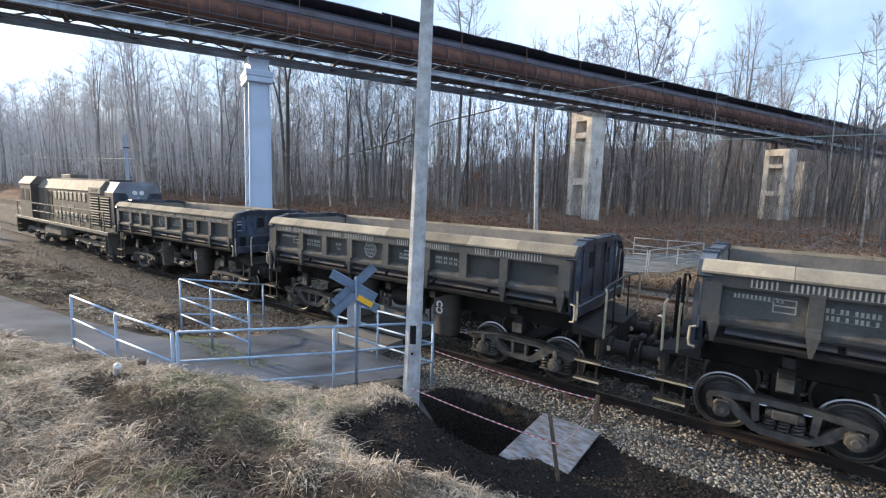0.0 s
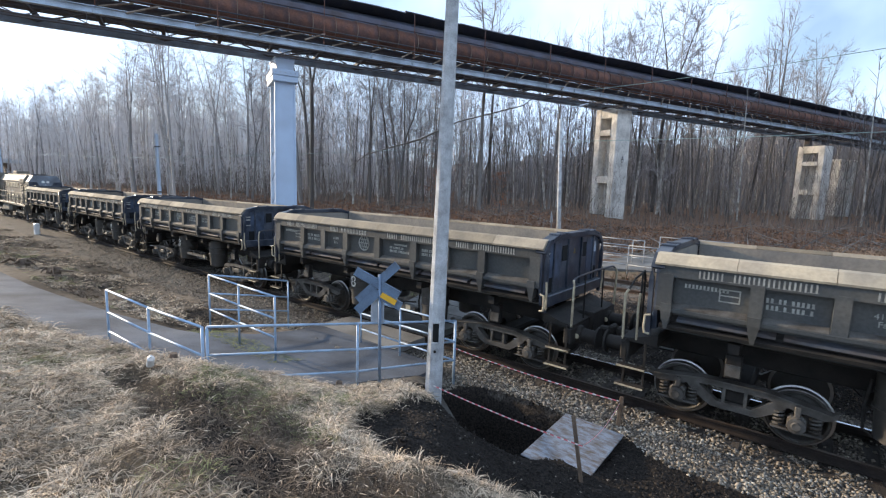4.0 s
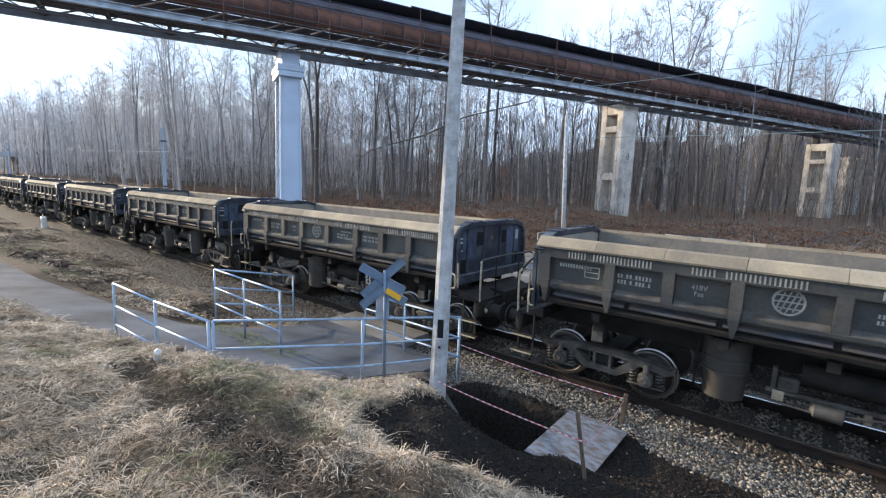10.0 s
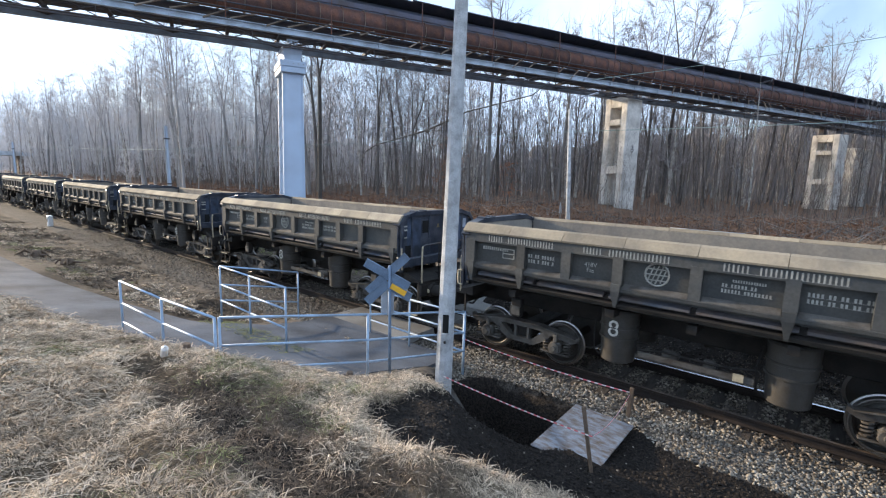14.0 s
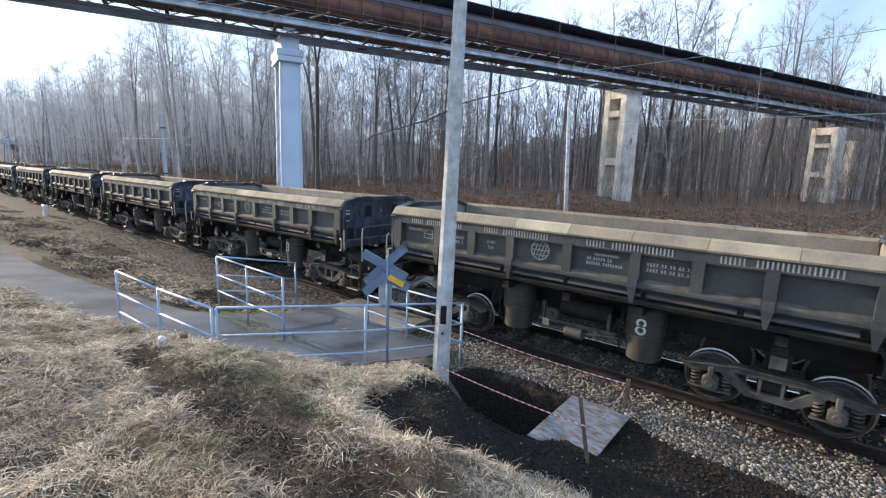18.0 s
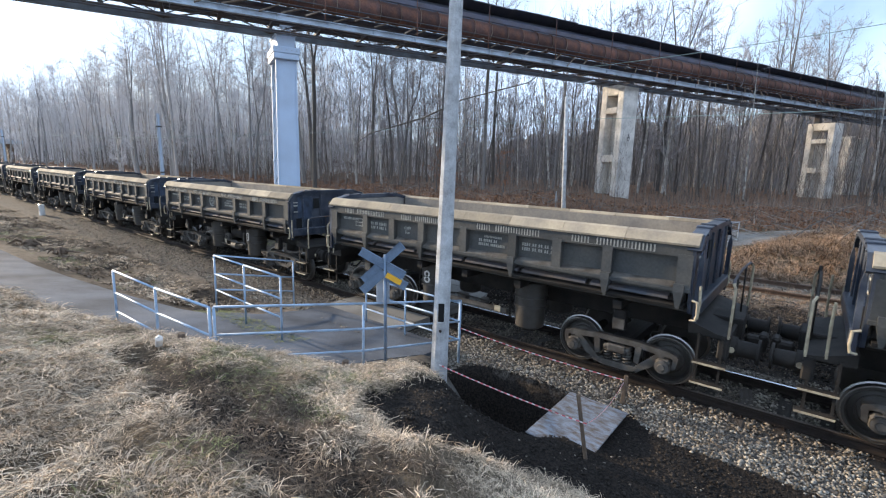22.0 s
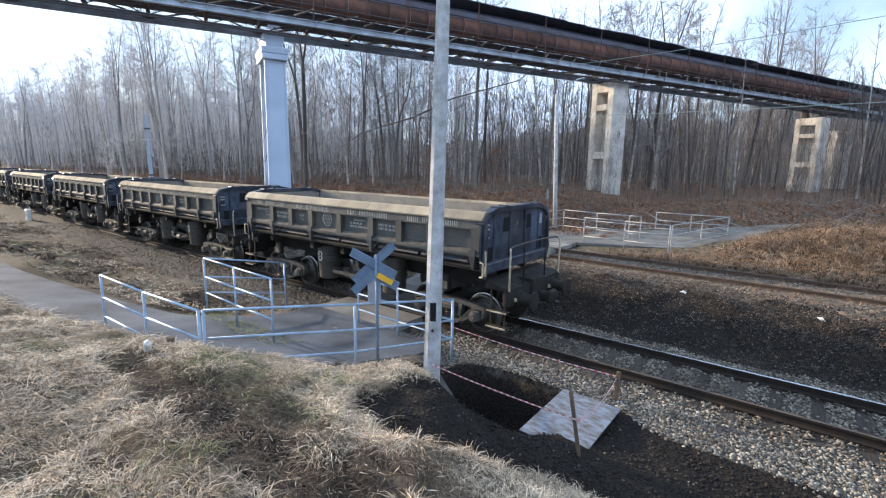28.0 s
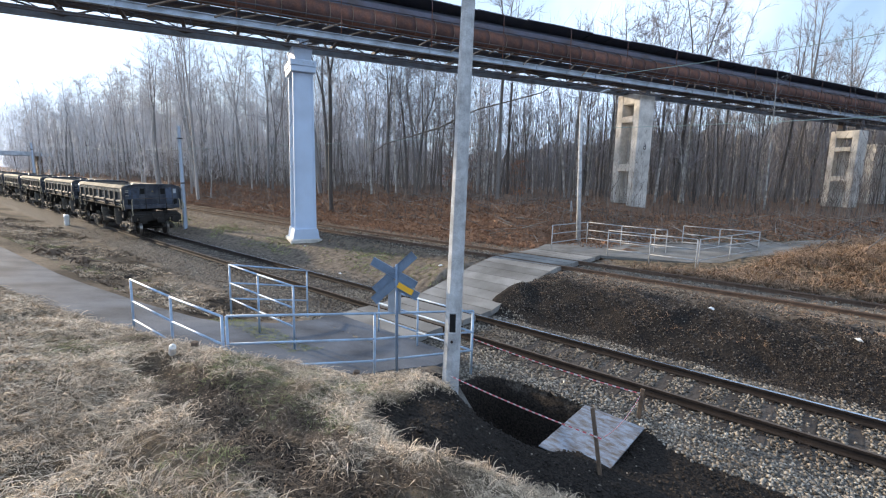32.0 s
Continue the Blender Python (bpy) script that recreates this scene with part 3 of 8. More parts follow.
def zones(x, y):
    d, _ = bank(x, y)
    hole = (np.abs((x - PIT[0]) / PIT[2]) ** 3 + np.abs((y - PIT[1]) / PIT[3]) ** 3) ** (1 / 3)
    grass = smooth(-0.1, 0.2, d) * (1 - dug(x, y)) + 0.75 * smooth(8.9, 9.6, y) * smooth(-7.4, -6.5, x) * (1 - smooth(22, 27, y)) + 0.4 * smooth(-1.9, -3.0, y) * (1 - smooth(-14, -10.5, x)) * (d < 0) * (y < 0) + 0.4 * smooth(9.2, 10.2, y) * (1 - smooth(12, 14, y)) + 0.35 * (1 - smooth(-13, -11, x)) * smooth(3.4, 4.5, y) * (1 - smooth(8, 9, y))
    soil = dug(x, y) * smooth(-1.75, -2.2, y) + 0.9 * smooth(-5.9, -5.3, x) * smooth(-1.7, -2.1, y) * smooth(-4.2, -3.4, y) + (0.98 + 0.28 * wob(x, y, 1.3, 8)) * smooth(-9.0, -8.6, x) * smooth(2.2, 2.5, y) * (1 - smooth(4.9, 5.7, y)) + (0.5 + 0.35 * wob(x, y, 0.8, 2)) * (1 - smooth(-12, -11, x)) * smooth(-1.7, -2.4, y) * (y < 0) * (d < 0)
    soil = soil + 0.7 * gully(x, y) + (0.3 + 0.35 * wob(x, y, 3.1, 2)) * worn(x, y)
    soil = soil + 1.5 * (1 - smooth(1.0, 1.25, hole)) + smooth(-3.3, -3.0, x) * smooth(0.04, -0.1, y - np.interp(x, BED_X, BED_Y)) * smooth(-4.2, -3.4, y)
    leaf = smooth(9.5, 11.5, y) * (1 - smooth(-8.5, -6, x)) + smooth(17, 24, y)
    return np.stack([np.clip(grass, 0, 1), np.clip(soil, 0, 1), np.clip(leaf, 0, 1), 1 - 0.9 * smooth(-0.2, 0.15, y - np.interp(x, BED_X, BED_Y)) * (1 - smooth(2.3, 2.6, y))], 1)


_at = ground_me.color_attributes.new("zone", "FLOAT_COLOR", "POINT")
_at.data.foreach_set("color", zones(gv[:, 0], gv[:, 1]).astype(np.float32).ravel())
ground = tagged(new("ground", ground_me), "uneven ground of dry grass, dark soil and fallen leaves", "ground", kind="structure")

# ---- railway tracks ----
RAIL_PROFILE = [(-0.036, 0), (0.036, 0), (0.036, -0.035), (0.009, -0.05), (0.009, -0.125), (0.07, -0.145), (0.07, -0.16), (-0.07, -0.16), (-0.07, -0.145), (-0.009, -0.125), (-0.009, -0.05), (-0.036, -0.035)]


def rail(y, z, x0, x1, name, polished=True, top=None):
    at = pose((x0 + x1) / 2, y, z)
    half = (x1 - x0) / 2
    ob = thing(name, at, "rust-brown steel rail with a polished running top" if polished else "rust-brown seldom used steel rail", "rail", "rails of the railway", "structure")
    part("web", Geo().prism(RAIL_PROFILE, lambda u, v, w: (w, u, v - 0.004), -half, half), M_RAIL if polished else M_RAILRUST, ob)
    part("running_surface", Geo().box((0, 0, -0.0015), (2 * half, 0.062, 0.005)), top or (M_RAILTOP if polished else M_RAILRUST), ob, "polished top of the rail" if polished else "")
    return ob


rail(0, 0, -220, 60, "rail", True, M_RAILDULL)
rail(1.505, 0, -220, 60, "rail")
rail(TRACK2_Y, TRACK2_Z, -220, 60, "rail", False)
rail(TRACK2_Y + 1.505, TRACK2_Z, -220, 60, "rail", False)


def sleepers(y_mid, z, x0, x1, step, label):
    g = Geo().box((0, 0, -0.075), (0.24, 2.55, 0.15), bevel=0.02)
    me = g.mesh("sleeper", M_SLEEPER)
    gc = Geo()
    for s in (-0.7525, 0.7525):
        gc.box((0, s, 0.006), (0.17, 0.34, 0.016), bevel=0.004)
        for dx in (-0.06, 0.06):
            for dy in (-0.11, 0.11):
                gc.cyl((dx, s + dy, 0.01), (dx, s + dy, 0.045), 0.014, n=6)
    clips = gc.mesh("rail_plate", M_RAIL)
    x = x0
    rnd = random.Random(5)
    while x < x1:
        ob = tagged(new("sleeper", me), label, "sleeper", "sleepers under the rails", "structure")
        ob.matrix_basis = pose(x + rnd.uniform(-0.04, 0.04), y_mid + rnd.uniform(-0.03, 0.03), z - 0.185 + rnd.uniform(-0.012, 0.004), 0, 0, rnd.uniform(-1.2, 1.2))
        part("rail_plate", clips, M_RAIL, ob)
        x += step


sleepers(0.7525, 0, -31, 7, 0.62, "dark weathered wooden sleeper half sunk in ballast")
sleepers(TRACK2_Y + 0.7525, TRACK2_Z, -26, 7, 0.65, "old dark wooden sleeper overgrown with dry grass")


def stones(name, n, xr, yr, zf, size, seed, material, label, keep=None):
    """Many small broken stones as one loose mass."""
    r = np.random.default_rng(seed)
    x, y = r.uniform(*xr, n), r.uniform(*yr, n)
    if keep is not None:
        k = keep(x, y, r)
        x, y = x[k], y[k]
        n = len(x)
    s = size * r.uniform(0.55, 1.35, n)
    z = zf(x, y) + s * r.uniform(-0.15, 0.4, n)
    base = np.array([(1, 0, 0), (-1, 0, 0), (0, 1, 0), (0, -1, 0), (0, 0, 1), (0, 0, -1)], float)
    v = base[None] * (s[:, None] * r.uniform(0.55, 1.1, (n, 6)))[..., None]
    v = v + r.normal(0, 0.16, (n, 6, 3)) * s[:, None, None]
    a, b = r.uniform(0, 6.28, n), r.uniform(-1.2, 1.2, n)
    ca, sa, cb, sb = np.cos(a)[:, None], np.sin(a)[:, None], np.cos(b)[:, None], np.sin(b)[:, None]
    vx, vy, vz = v[..., 0], v[..., 1], v[..., 2]
    vx, vz = vx * cb + vz * sb, -vx * sb + vz * cb
    vx, vy = vx * ca - vy * sa, vx * sa + vy * ca
    v = np.stack([vx + x[:, None], vy + y[:, None], vz * 0.8 + z[:, None]], -1).reshape(-1, 3)
    f = np.array([(0, 2, 4), (2, 1, 4), (1, 3, 4), (3, 0, 4), (2, 0, 5), (1, 2, 5), (3, 1, 5), (0, 3, 5)])
    f = (np.arange(n)[:, None, None] * 6 + f[None]).reshape(-1, 3)
    return tagged(new(name, np_mesh(name, v, f, material)), label, "gravel", kind="stuff")


def on_bed(x, y):
    return np.where((y > -0.62) & (y < 2.12), -0.185, ground_z(x, y))


def bed_keep(x, y, r):
    edge = np.where(y < 0.7, np.interp(x, BED_X, BED_Y) - (0.35 - 0.25 * smooth(-3.6, -2.6, x)) * wob(x, y, 1.9) - np.abs(r.normal(0, 0.05, len(x))), 2.5 + 0.3 * wob(x, y, 2.2) + 0.5 * (1 - smooth(-13, -11, x)))
    hole = (np.abs((x - PIT[0]) / PIT[2]) ** 3 + np.abs((y - PIT[1]) / PIT[3]) ** 3 < 1.25) | ((np.abs(x + 2.66) < 0.62) & (y < -1.42))
    tie = (np.abs((x + 31 + 0.31) % 0.62 - 0.31) < 0.12) & (y > -0.5) & (y < 2.0) & (x > -6) & (r.uniform(0, 1, len(x)) < np.where((y > 0.12) & (y < 1.38), 0.92, 0.8))
    rails = ~hole & ~tie & (np.abs(y) > 0.06) & (np.abs(y - 1.505) > 0.06)
    return rails & np.where(y < 0.7, y > edge, y < edge) & ~((x > -11.0) & (x < -7.8) & (y > -1.2)) & (r.uniform(0, 1, len(x)) < np.clip(1.15 + x / 40, 0.25, 1))


stones("ballast", 40000, (-14.5, 4.0), (-2.4, 3.1), on_bed, 0.034, 3, M_STONE, "grey and brown broken stone ballast between and beside the rails", bed_keep)
stones("ballast", 3600, (-6.0, 4.0), (-2.3, -0.55), on_bed, 0.033, 23, M_STONE_PALE, "clean pale grey stones at the shoulder of the ballast", bed_keep)
stones("ballast", 24000, (-40, -14.5), (-2.4, 3.1), on_bed, 0.034, 13, M_STONE, "grey and brown broken stone ballast between and beside the rails", bed_keep)
stones("ballast", 3200, (-7.9, 5), (2.4, 6.2), ground_z, 0.02, 14, M_STONE, "loose pale stones on the dark bank between the tracks")
stones("soil_clods", 2200, (-7.8, 6), (2.4, 5.7), ground_z, 0.036, 19, M_SOIL, "dark clods of earth on the bank between the tracks")
stones("coal_gravel", 6500, (-7.9, 6), (2.5, 6.2), ground_z, 0.032, 4, M_STONE_DARK, "dark coal-stained gravel on the bank between the tracks")
def on_dug(x, y, r):
    return (dug(x, y) > 0.5) & (np.abs((x - PIT[0]) / PIT[2]) ** 3 + np.abs((y - PIT[1]) / PIT[3]) ** 3 > 0.9)


stones("soil_clods", 2300, (-4.7, 1.5), (-6.0, -1.9), ground_z, 0.034, 16, M_SOIL, "dark clods of dug soil beside the pit", on_dug)
stones("coal_gravel", 420, (-4.7, 1.5), (-6.0, -1.9), ground_z, 0.02, 17, M_STONE, "few pale stones in the dug soil", on_dug)
stones("coal_gravel", 9000, (-4.7, 2.5), (-5.9, -1.3), ground_z, 0.018, 6, M_SOIL, "dark crumbs of dug soil and gravel beside the pit", lambda x, y, r: y < np.interp(x, BED_X, BED_Y))
stones("ballast", 9000, (-26, 6), (5.6, 9.2), lambda x, y: np.full_like(x, 0.665), 0.035, 7, M_STONE, "brown dirty ballast of the overgrown far track",
       lambda x, y, r: (np.abs(y - TRACK2_Y) > 0.09) & (np.abs(y - TRACK2_Y - 1.505) > 0.09) & ~((x > -11) & (x < -7.6)))

# ---- pipe bridge ----


BR_ROT = Matrix((BR_DIR, BR_SIDE, (0, 0, 1))).transposed().to_4x4()   # local x along the bridge, y to its near side
BR_AT = Matrix.Translation(PIER_1) @ BR_ROT
U0, U1 = -34.0, 120.0
bridge = thing("pipe_bridge", BR_AT, "long steel pipe bridge with rusty pipes on pale blue girders", "pipe bridge")


def along(z, v, h, w, u0=U0, u1=U1, bev=0.0):
    return Geo().box(((u0 + u1) / 2, v, z), (u1 - u0, w, h), bevel=bev)


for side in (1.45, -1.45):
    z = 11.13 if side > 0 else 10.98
    # the rear girder is the same blue, its shade painted in
    paint, tall = (M_GIRDER, 0.25) if side > 0 else (M_GIRDER_DIM, 0.30)
    girder = part("girder", along(z, side, tall, 0.02), paint, bridge, "pale blue riveted girder" if side > 0 else "blue girder with its shade in the colour")
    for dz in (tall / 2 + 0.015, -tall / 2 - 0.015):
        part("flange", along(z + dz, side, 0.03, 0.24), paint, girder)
# uprights stiffening the near girder, cross beams and bracing under the pipes
stiff = Geo().box((0, 0, 0), (0.02, 0.09, 0.25)).mesh("stiffener", M_GIRDER)
cross_me = Geo().box((0, 0, 0), (0.16, 2.9, 0.16)).mesh("cross_beam", M_STEEL_DARK)
diag_me = Geo().cyl((0, -1.4, 0), (2.5, 1.4, 0), 0.045, n=4, smooth=False).mesh("diagonal_brace", M_STEEL_DARK)
diag_me2 = Geo().cyl((0, 1.4, 0), (2.5, -1.4, 0), 0.045, n=4, smooth=False).mesh("diagonal_brace", M_STEEL_DARK)
strut_me = Geo().cyl((-0.35, 1.55, -0.12), (0.85, 0.62, 0.52), 0.045, n=4, smooth=False).mesh("strut", M_BRACE)
post_me = Geo().box((0, 0, 0.0), (0.04, 0.04, 2.5)).mesh("post", M_PIPE)
lace_me = Geo().cyl((-1.2, 0, 0), (0, 0, -0.52), 0.025, n=4, smooth=False).cyl((0, 0, -0.52), (1.2, 0, 0), 0.025, n=4, smooth=False).mesh("lacing", M_STEEL_DARK)
u, k = -33.0, 0
rnd = random.Random(11)
while u < 100:
    part("stiffener", stiff, M_GIRDER, bridge, at=pose(u, 1.505, 11.13))
    part("cross_beam", cross_me, M_STEEL_DARK, bridge, at=pose(u, 0, 11.22))
    part("diagonal_brace", diag_me if k % 2 else diag_me2, M_STEEL_DARK, bridge, at=pose(u, 0, 11.0))
    part("strut", strut_me, M_BRACE, bridge, "pale rust-stained strut under the pipe", at=pose(u + 0.5 + rnd.uniform(-0.2, 0.2), 0, 11.45 + rnd.uniform(-0.06, 0.06)))
    part("strut", strut_me, M_BRACE, bridge, "pale rust-stained strut under the pipe", at=pose(u + 1.75 + rnd.uniform(-0.2, 0.2), 0.25, 11.5 + rnd.uniform(-0.06, 0.06), rnd.uniform(-12, 4), 0, rnd.uniform(-6, 6)))
    part("lacing", lace_me, M_STEEL_DARK, bridge, "thin lacing bars of the lower truss", at=pose(u, 1.3, 10.98))
    if k % 2 == 0:
        part("post", post_me, M_PIPE, bridge, "thin rusty handrail post", at=pose(u + rnd.uniform(-0.2, 0.2), 1.62, 12.55, rnd.uniform(-1, 1), rnd.uniform(-1, 1), 0))
    u += 2.5
    k += 1
# service rails and walkway
part("walkway", along(11.42, -1.1, 0.05, 0.6), M_STEEL_DARK, bridge, "sooty grating walkway")
for z in (11.75, 12.0):
    part("handrail", Geo().cyl((U0, 1.60, z), (U1, 1.60, z), 0.03, n=6), M_STEEL_DARK, bridge)
part("channel_beam", along(13.12, 1.1, 0.26, 0.12, bev=0.01), M_BEAM, bridge, "purple-grey painted channel above the large pipe")
part("lower_chord", along(10.44, 1.3, 0.07, 0.09), M_STEEL_DARK, bridge, "slim lower chord of the truss")
part("lower_pipe", Geo().cyl((U0, -0.5, 12.0), (U1, -0.5, 12.0), 0.24, n=14), M_DUCT, bridge, "sooty insulated pipe low behind the struts")
part("small_pipe", Geo().cyl((U0, -1.5, 11.75), (U1, -1.5, 11.75), 0.15, n=10), M_STEEL_DARK, bridge, "slim dark pipe above the large one")
# the large rusted pipe in flanged lengths
g = Geo()
prof = [(0.0, 0.55), (0.0, 0.58), (0.10, 0.58), (0.10, 0.55), (1.22, 0.55)]
for (x0, r0), (x1, r1) in zip(prof, prof[1:]):
    if x0 == x1:
        r_a, r_b = sorted((r0, r1))
        n = 24
        ring = [(x0, math.cos(6.28319 * i / n), math.sin(6.28319 * i / n)) for i in range(n)]
        g.add([(x, c * r_a, s * r_a) for x, c, s in ring] + [(x, c * r_b, s * r_b) for x, c, s in ring], [(i, (i + 1) % n, n + (i + 1) % n, n + i) for i in range(n)])
    else:
        g.cyl((x0, 0, 0), (x1, 0, 0), r0, r1, 24, caps=False)
seg_me = g.mesh("pipe_length", M_PIPE)
u = U0
while u < 105:
    part("pipe_length", seg_me, M_PIPE, bridge, "rust-red length of the large pipe", at=pose(u, 0.55, 12.53))
    u += 1.22
strap_me = Geo().lathe([(0.0, 0.57), (0.0, 0.595), (0.03, 0.595), (0.03, 0.57)], (0, 0, 0), "x", 20, caps=False).mesh("pipe_strap", M_BRACE)
for i in range(12, 84):
    part("pipe_strap", strap_me, M_BRACE, bridge, "thin pale strap round the pipe", at=pose(U0 + i * 1.22 + 0.03, 0.55, 12.53))
# the dark upper duct behind it with its uneven sheet cover
part("upper_duct", Geo().cyl((U0, -0.75, 13.25), (U1, -0.75, 13.25), 0.78, n=20), M_DUCT, bridge, "sooty duct lying on top of the bridge")
cov = Geo().box((0, 0, 0), (1.9, 1.9, 0.05)).mesh("cover_sheet", M_DUCT)
u = U0 + 1
while u < 105:
    part("cover_sheet", cov, M_STEEL_DARK, bridge, "loose dark cover sheet on the duct", at=pose(u, -0.55, 14.12 + rnd.uniform(-0.05, 0.05), 9 + rnd.uniform(-2, 2), rnd.uniform(-1.2, 1.2), 0))
    u += 1.86
# cable hung below on short hangers
part("cable", Geo().cyl((U0, 1.75, 10.42), (U1, 1.75, 10.42), 0.04, n=6), M_STEEL_DARK, bridge, "thin black cable")
hang = Geo().box((0, 0, 0.26), (0.02, 0.02, 0.5)).mesh("hanger", M_STEEL_DARK)
u = U0 + 1
while u < 90:
    part("hanger", hang, M_STEEL_DARK, bridge, at=pose(u, 1.7, 10.42))
    u += 3.1


def steel_pier():
    p = thing("bridge_pier", Matrix.Translation(PIER_1) @ BR_ROT, "tall pale blue painted steel bridge pier on a concrete foot", "bridge pier", "piers of the pipe bridge")
    zb = gz(PIER_1.x, PIER_1.y)
    part("footing", Geo().box((0, 0, 0.12), (1.7, 2.3, 0.62), bevel=0.05), M_PIER, p, "rough pale concrete footing")
    part("base_plate", Geo().prism([(-0.72, 0), (0.72, 0), (0.62, 0.55), (-0.62, 0.55)], lambda a, b, w: (a, w, b + 0.43), -1.0, 1.0), M_PILLAR, p)
    # a wide web plate seen on its side face, with flanges
    for v in (0.78, -0.78):
        part("side_plate", Geo().prism([(-0.52, 0.98), (0.52, 0.98), (0.47, 9.3), (-0.47, 9.3)], lambda a, b, w: (a, w, b), v - 0.012, v + 0.012), M_PILLAR, p)
        for s in (-1, 1):
            part("flange", Geo().prism([(0.50, 0.98), (0.58, 0.98), (0.52, 9.3), (0.45, 9.3)], lambda a, b, w: (s * a, w, b), v - 0.07, v + 0.07), M_PILLAR, p)
    for z in np.arange(1.6, 9.2, 1.25):
        part("lacing_bar", Geo().cyl((-0.5, -0.78, z), (-0.5, 0.78, z + 0.6), 0.03, n=4, smooth=False), M_PILLAR, p)
        part("lacing_bar", Geo().cyl((0.5, 0.78, z), (0.5, -0.78, z + 0.6), 0.03, n=4, smooth=False), M_PILLAR, p)
    part("cap", Geo().box((0, 0, 9.42), (1.28, 2.1, 0.30), bevel=0.03), M_PILLAR, p)
    cap = part("cap", Geo().box((0, 0, 9.72), (1.34, 2.16, 0.30), bevel=0.02), M_PILLAR, p, "cap with a row of bolts")
    for a in (-0.5, -0.25, 0, 0.25, 0.5):
        part("bolt", Geo().cyl((a, 1.08, 9.72), (a, 1.10, 9.72), 0.035, n=6), M_GALV, cap)
    part("head", Geo().prism([(-0.42, 9.87), (0.42, 9.87), (0.48, 10.45), (-0.48, 10.45)], lambda a, b, w: (a, w, b), -0.95, 0.95), M_PILLAR, p)
    part("head_plate", Geo().box((0, 0, 10.49), (1.05, 2.1, 0.08), bevel=0.01), M_PILLAR, p)
    for v in (1.2, -1.2):
        b = part("bearing", Geo().box((0, v * 0.75, 10.60), (0.5, 0.3, 0.1), bevel=0.01), M_PILLAR, p)
        for a in (-0.11, 0.11):
            part("roller", Geo().cyl((a, v * 0.75 - 0.16, 10.74), (a, v * 0.75 + 0.16, 10.74), 0.085, n=12), M_PILLAR, b)
        part("bearing_plate", Geo().box((0, v * 0.75, 10.86), (0.6, 0.34, 0.08), bevel=0.01), M_PILLAR, b)


steel_pier()


def concrete_pier(place, z0, z1, graffiti, wv=1.1, wu=0.78):
    p = thing("bridge_pier", Matrix.Translation(place) @ BR_ROT, "weathered concrete bridge pier with sunken panels and streaks", "bridge pier", "piers of the pipe bridge")
    h = z1 - z0

    def blk(zl, zh, v0, v1, name, u0=-wu, u1=wu):
        return part(name, Geo().box(((u0 + u1) / 2, (v0 + v1) / 2, z0 + (zl + zh) / 2), (u1 - u0, v1 - v0, zh - zl), bevel=0.03), M_PIER, p)

    op = wv - 0.56       # half width of the openings; wv and wu are half sizes across and along the bridge
    blk(-0.6, h, -wv, -op, "leg")
    blk(-0.6, h, op, wv, "leg")
    blk(h - 0.75, h, -op, op, "top_beam")
    blk(h - 2.1, h - 1.65, -op, op, "cross_beam")
    blk(h * 0.37 - 0.28, h * 0.37 + 0.28, -op, op, "cross_beam")
    blk(-0.6, h - 1.65, -op, op, "web", -0.05, 0.05)
    for v in (0.8, -0.8):
        part("bearing", Geo().box((0, v, (z1 + 10.87) / 2), (0.5, 0.5, 10.87 - z1 + 0.01), bevel=0.02), M_STEEL_DARK, p)
    if graffiti:
        me = letters("6", 0.75, M_STEEL_DARK, "graffiti")
        part("graffiti", me, M_STEEL_DARK, p, "dark painted figure six", at=Matrix.Translation((0.1, wv + 0.004, z0 + h * 0.55)) @ pose(0, 0, 0, 90, 0, 180))


concrete_pier(PIER_2, 1.85, 10.62, True)
concrete_pier(PIER_3 + BR_SIDE * 0.4, 1.95, 9.8, False, 1.25, 0.9)
concrete_pier(PIER_3 + BR_DIR * 27, 2.0, 10.62, False)
concrete_pier(PIER_3 + BR_DIR * 54, 2.0, 10.62, False)



def far_columns():
    """Two bare columns of an older pipe line beyond the third pier."""
    for x, y, w, top in ((1.9, 75.0, 0.62, 9.4), (3.15, 76.4, 0.66, 9.3)):
        c = thing("concrete_column", Matrix.Translation((x, y, gz(x, y))) @ BR_ROT, "pale weathered concrete column of an older pipe line", "column", "columns of the older pipe line")
        h = top - gz(x, y)
        part("shaft", Geo().box((0, 0, h / 2 - 0.2), (1.2, 2 * w, h + 0.4), bevel=0.04), M_PIER, c)
        part("head", Geo().box((0, 0, h + 0.12), (1.4, 2 * w + 0.2, 0.25), bevel=0.03), M_PIER, c)


far_columns()

# ---- level crossing, path and railings ----


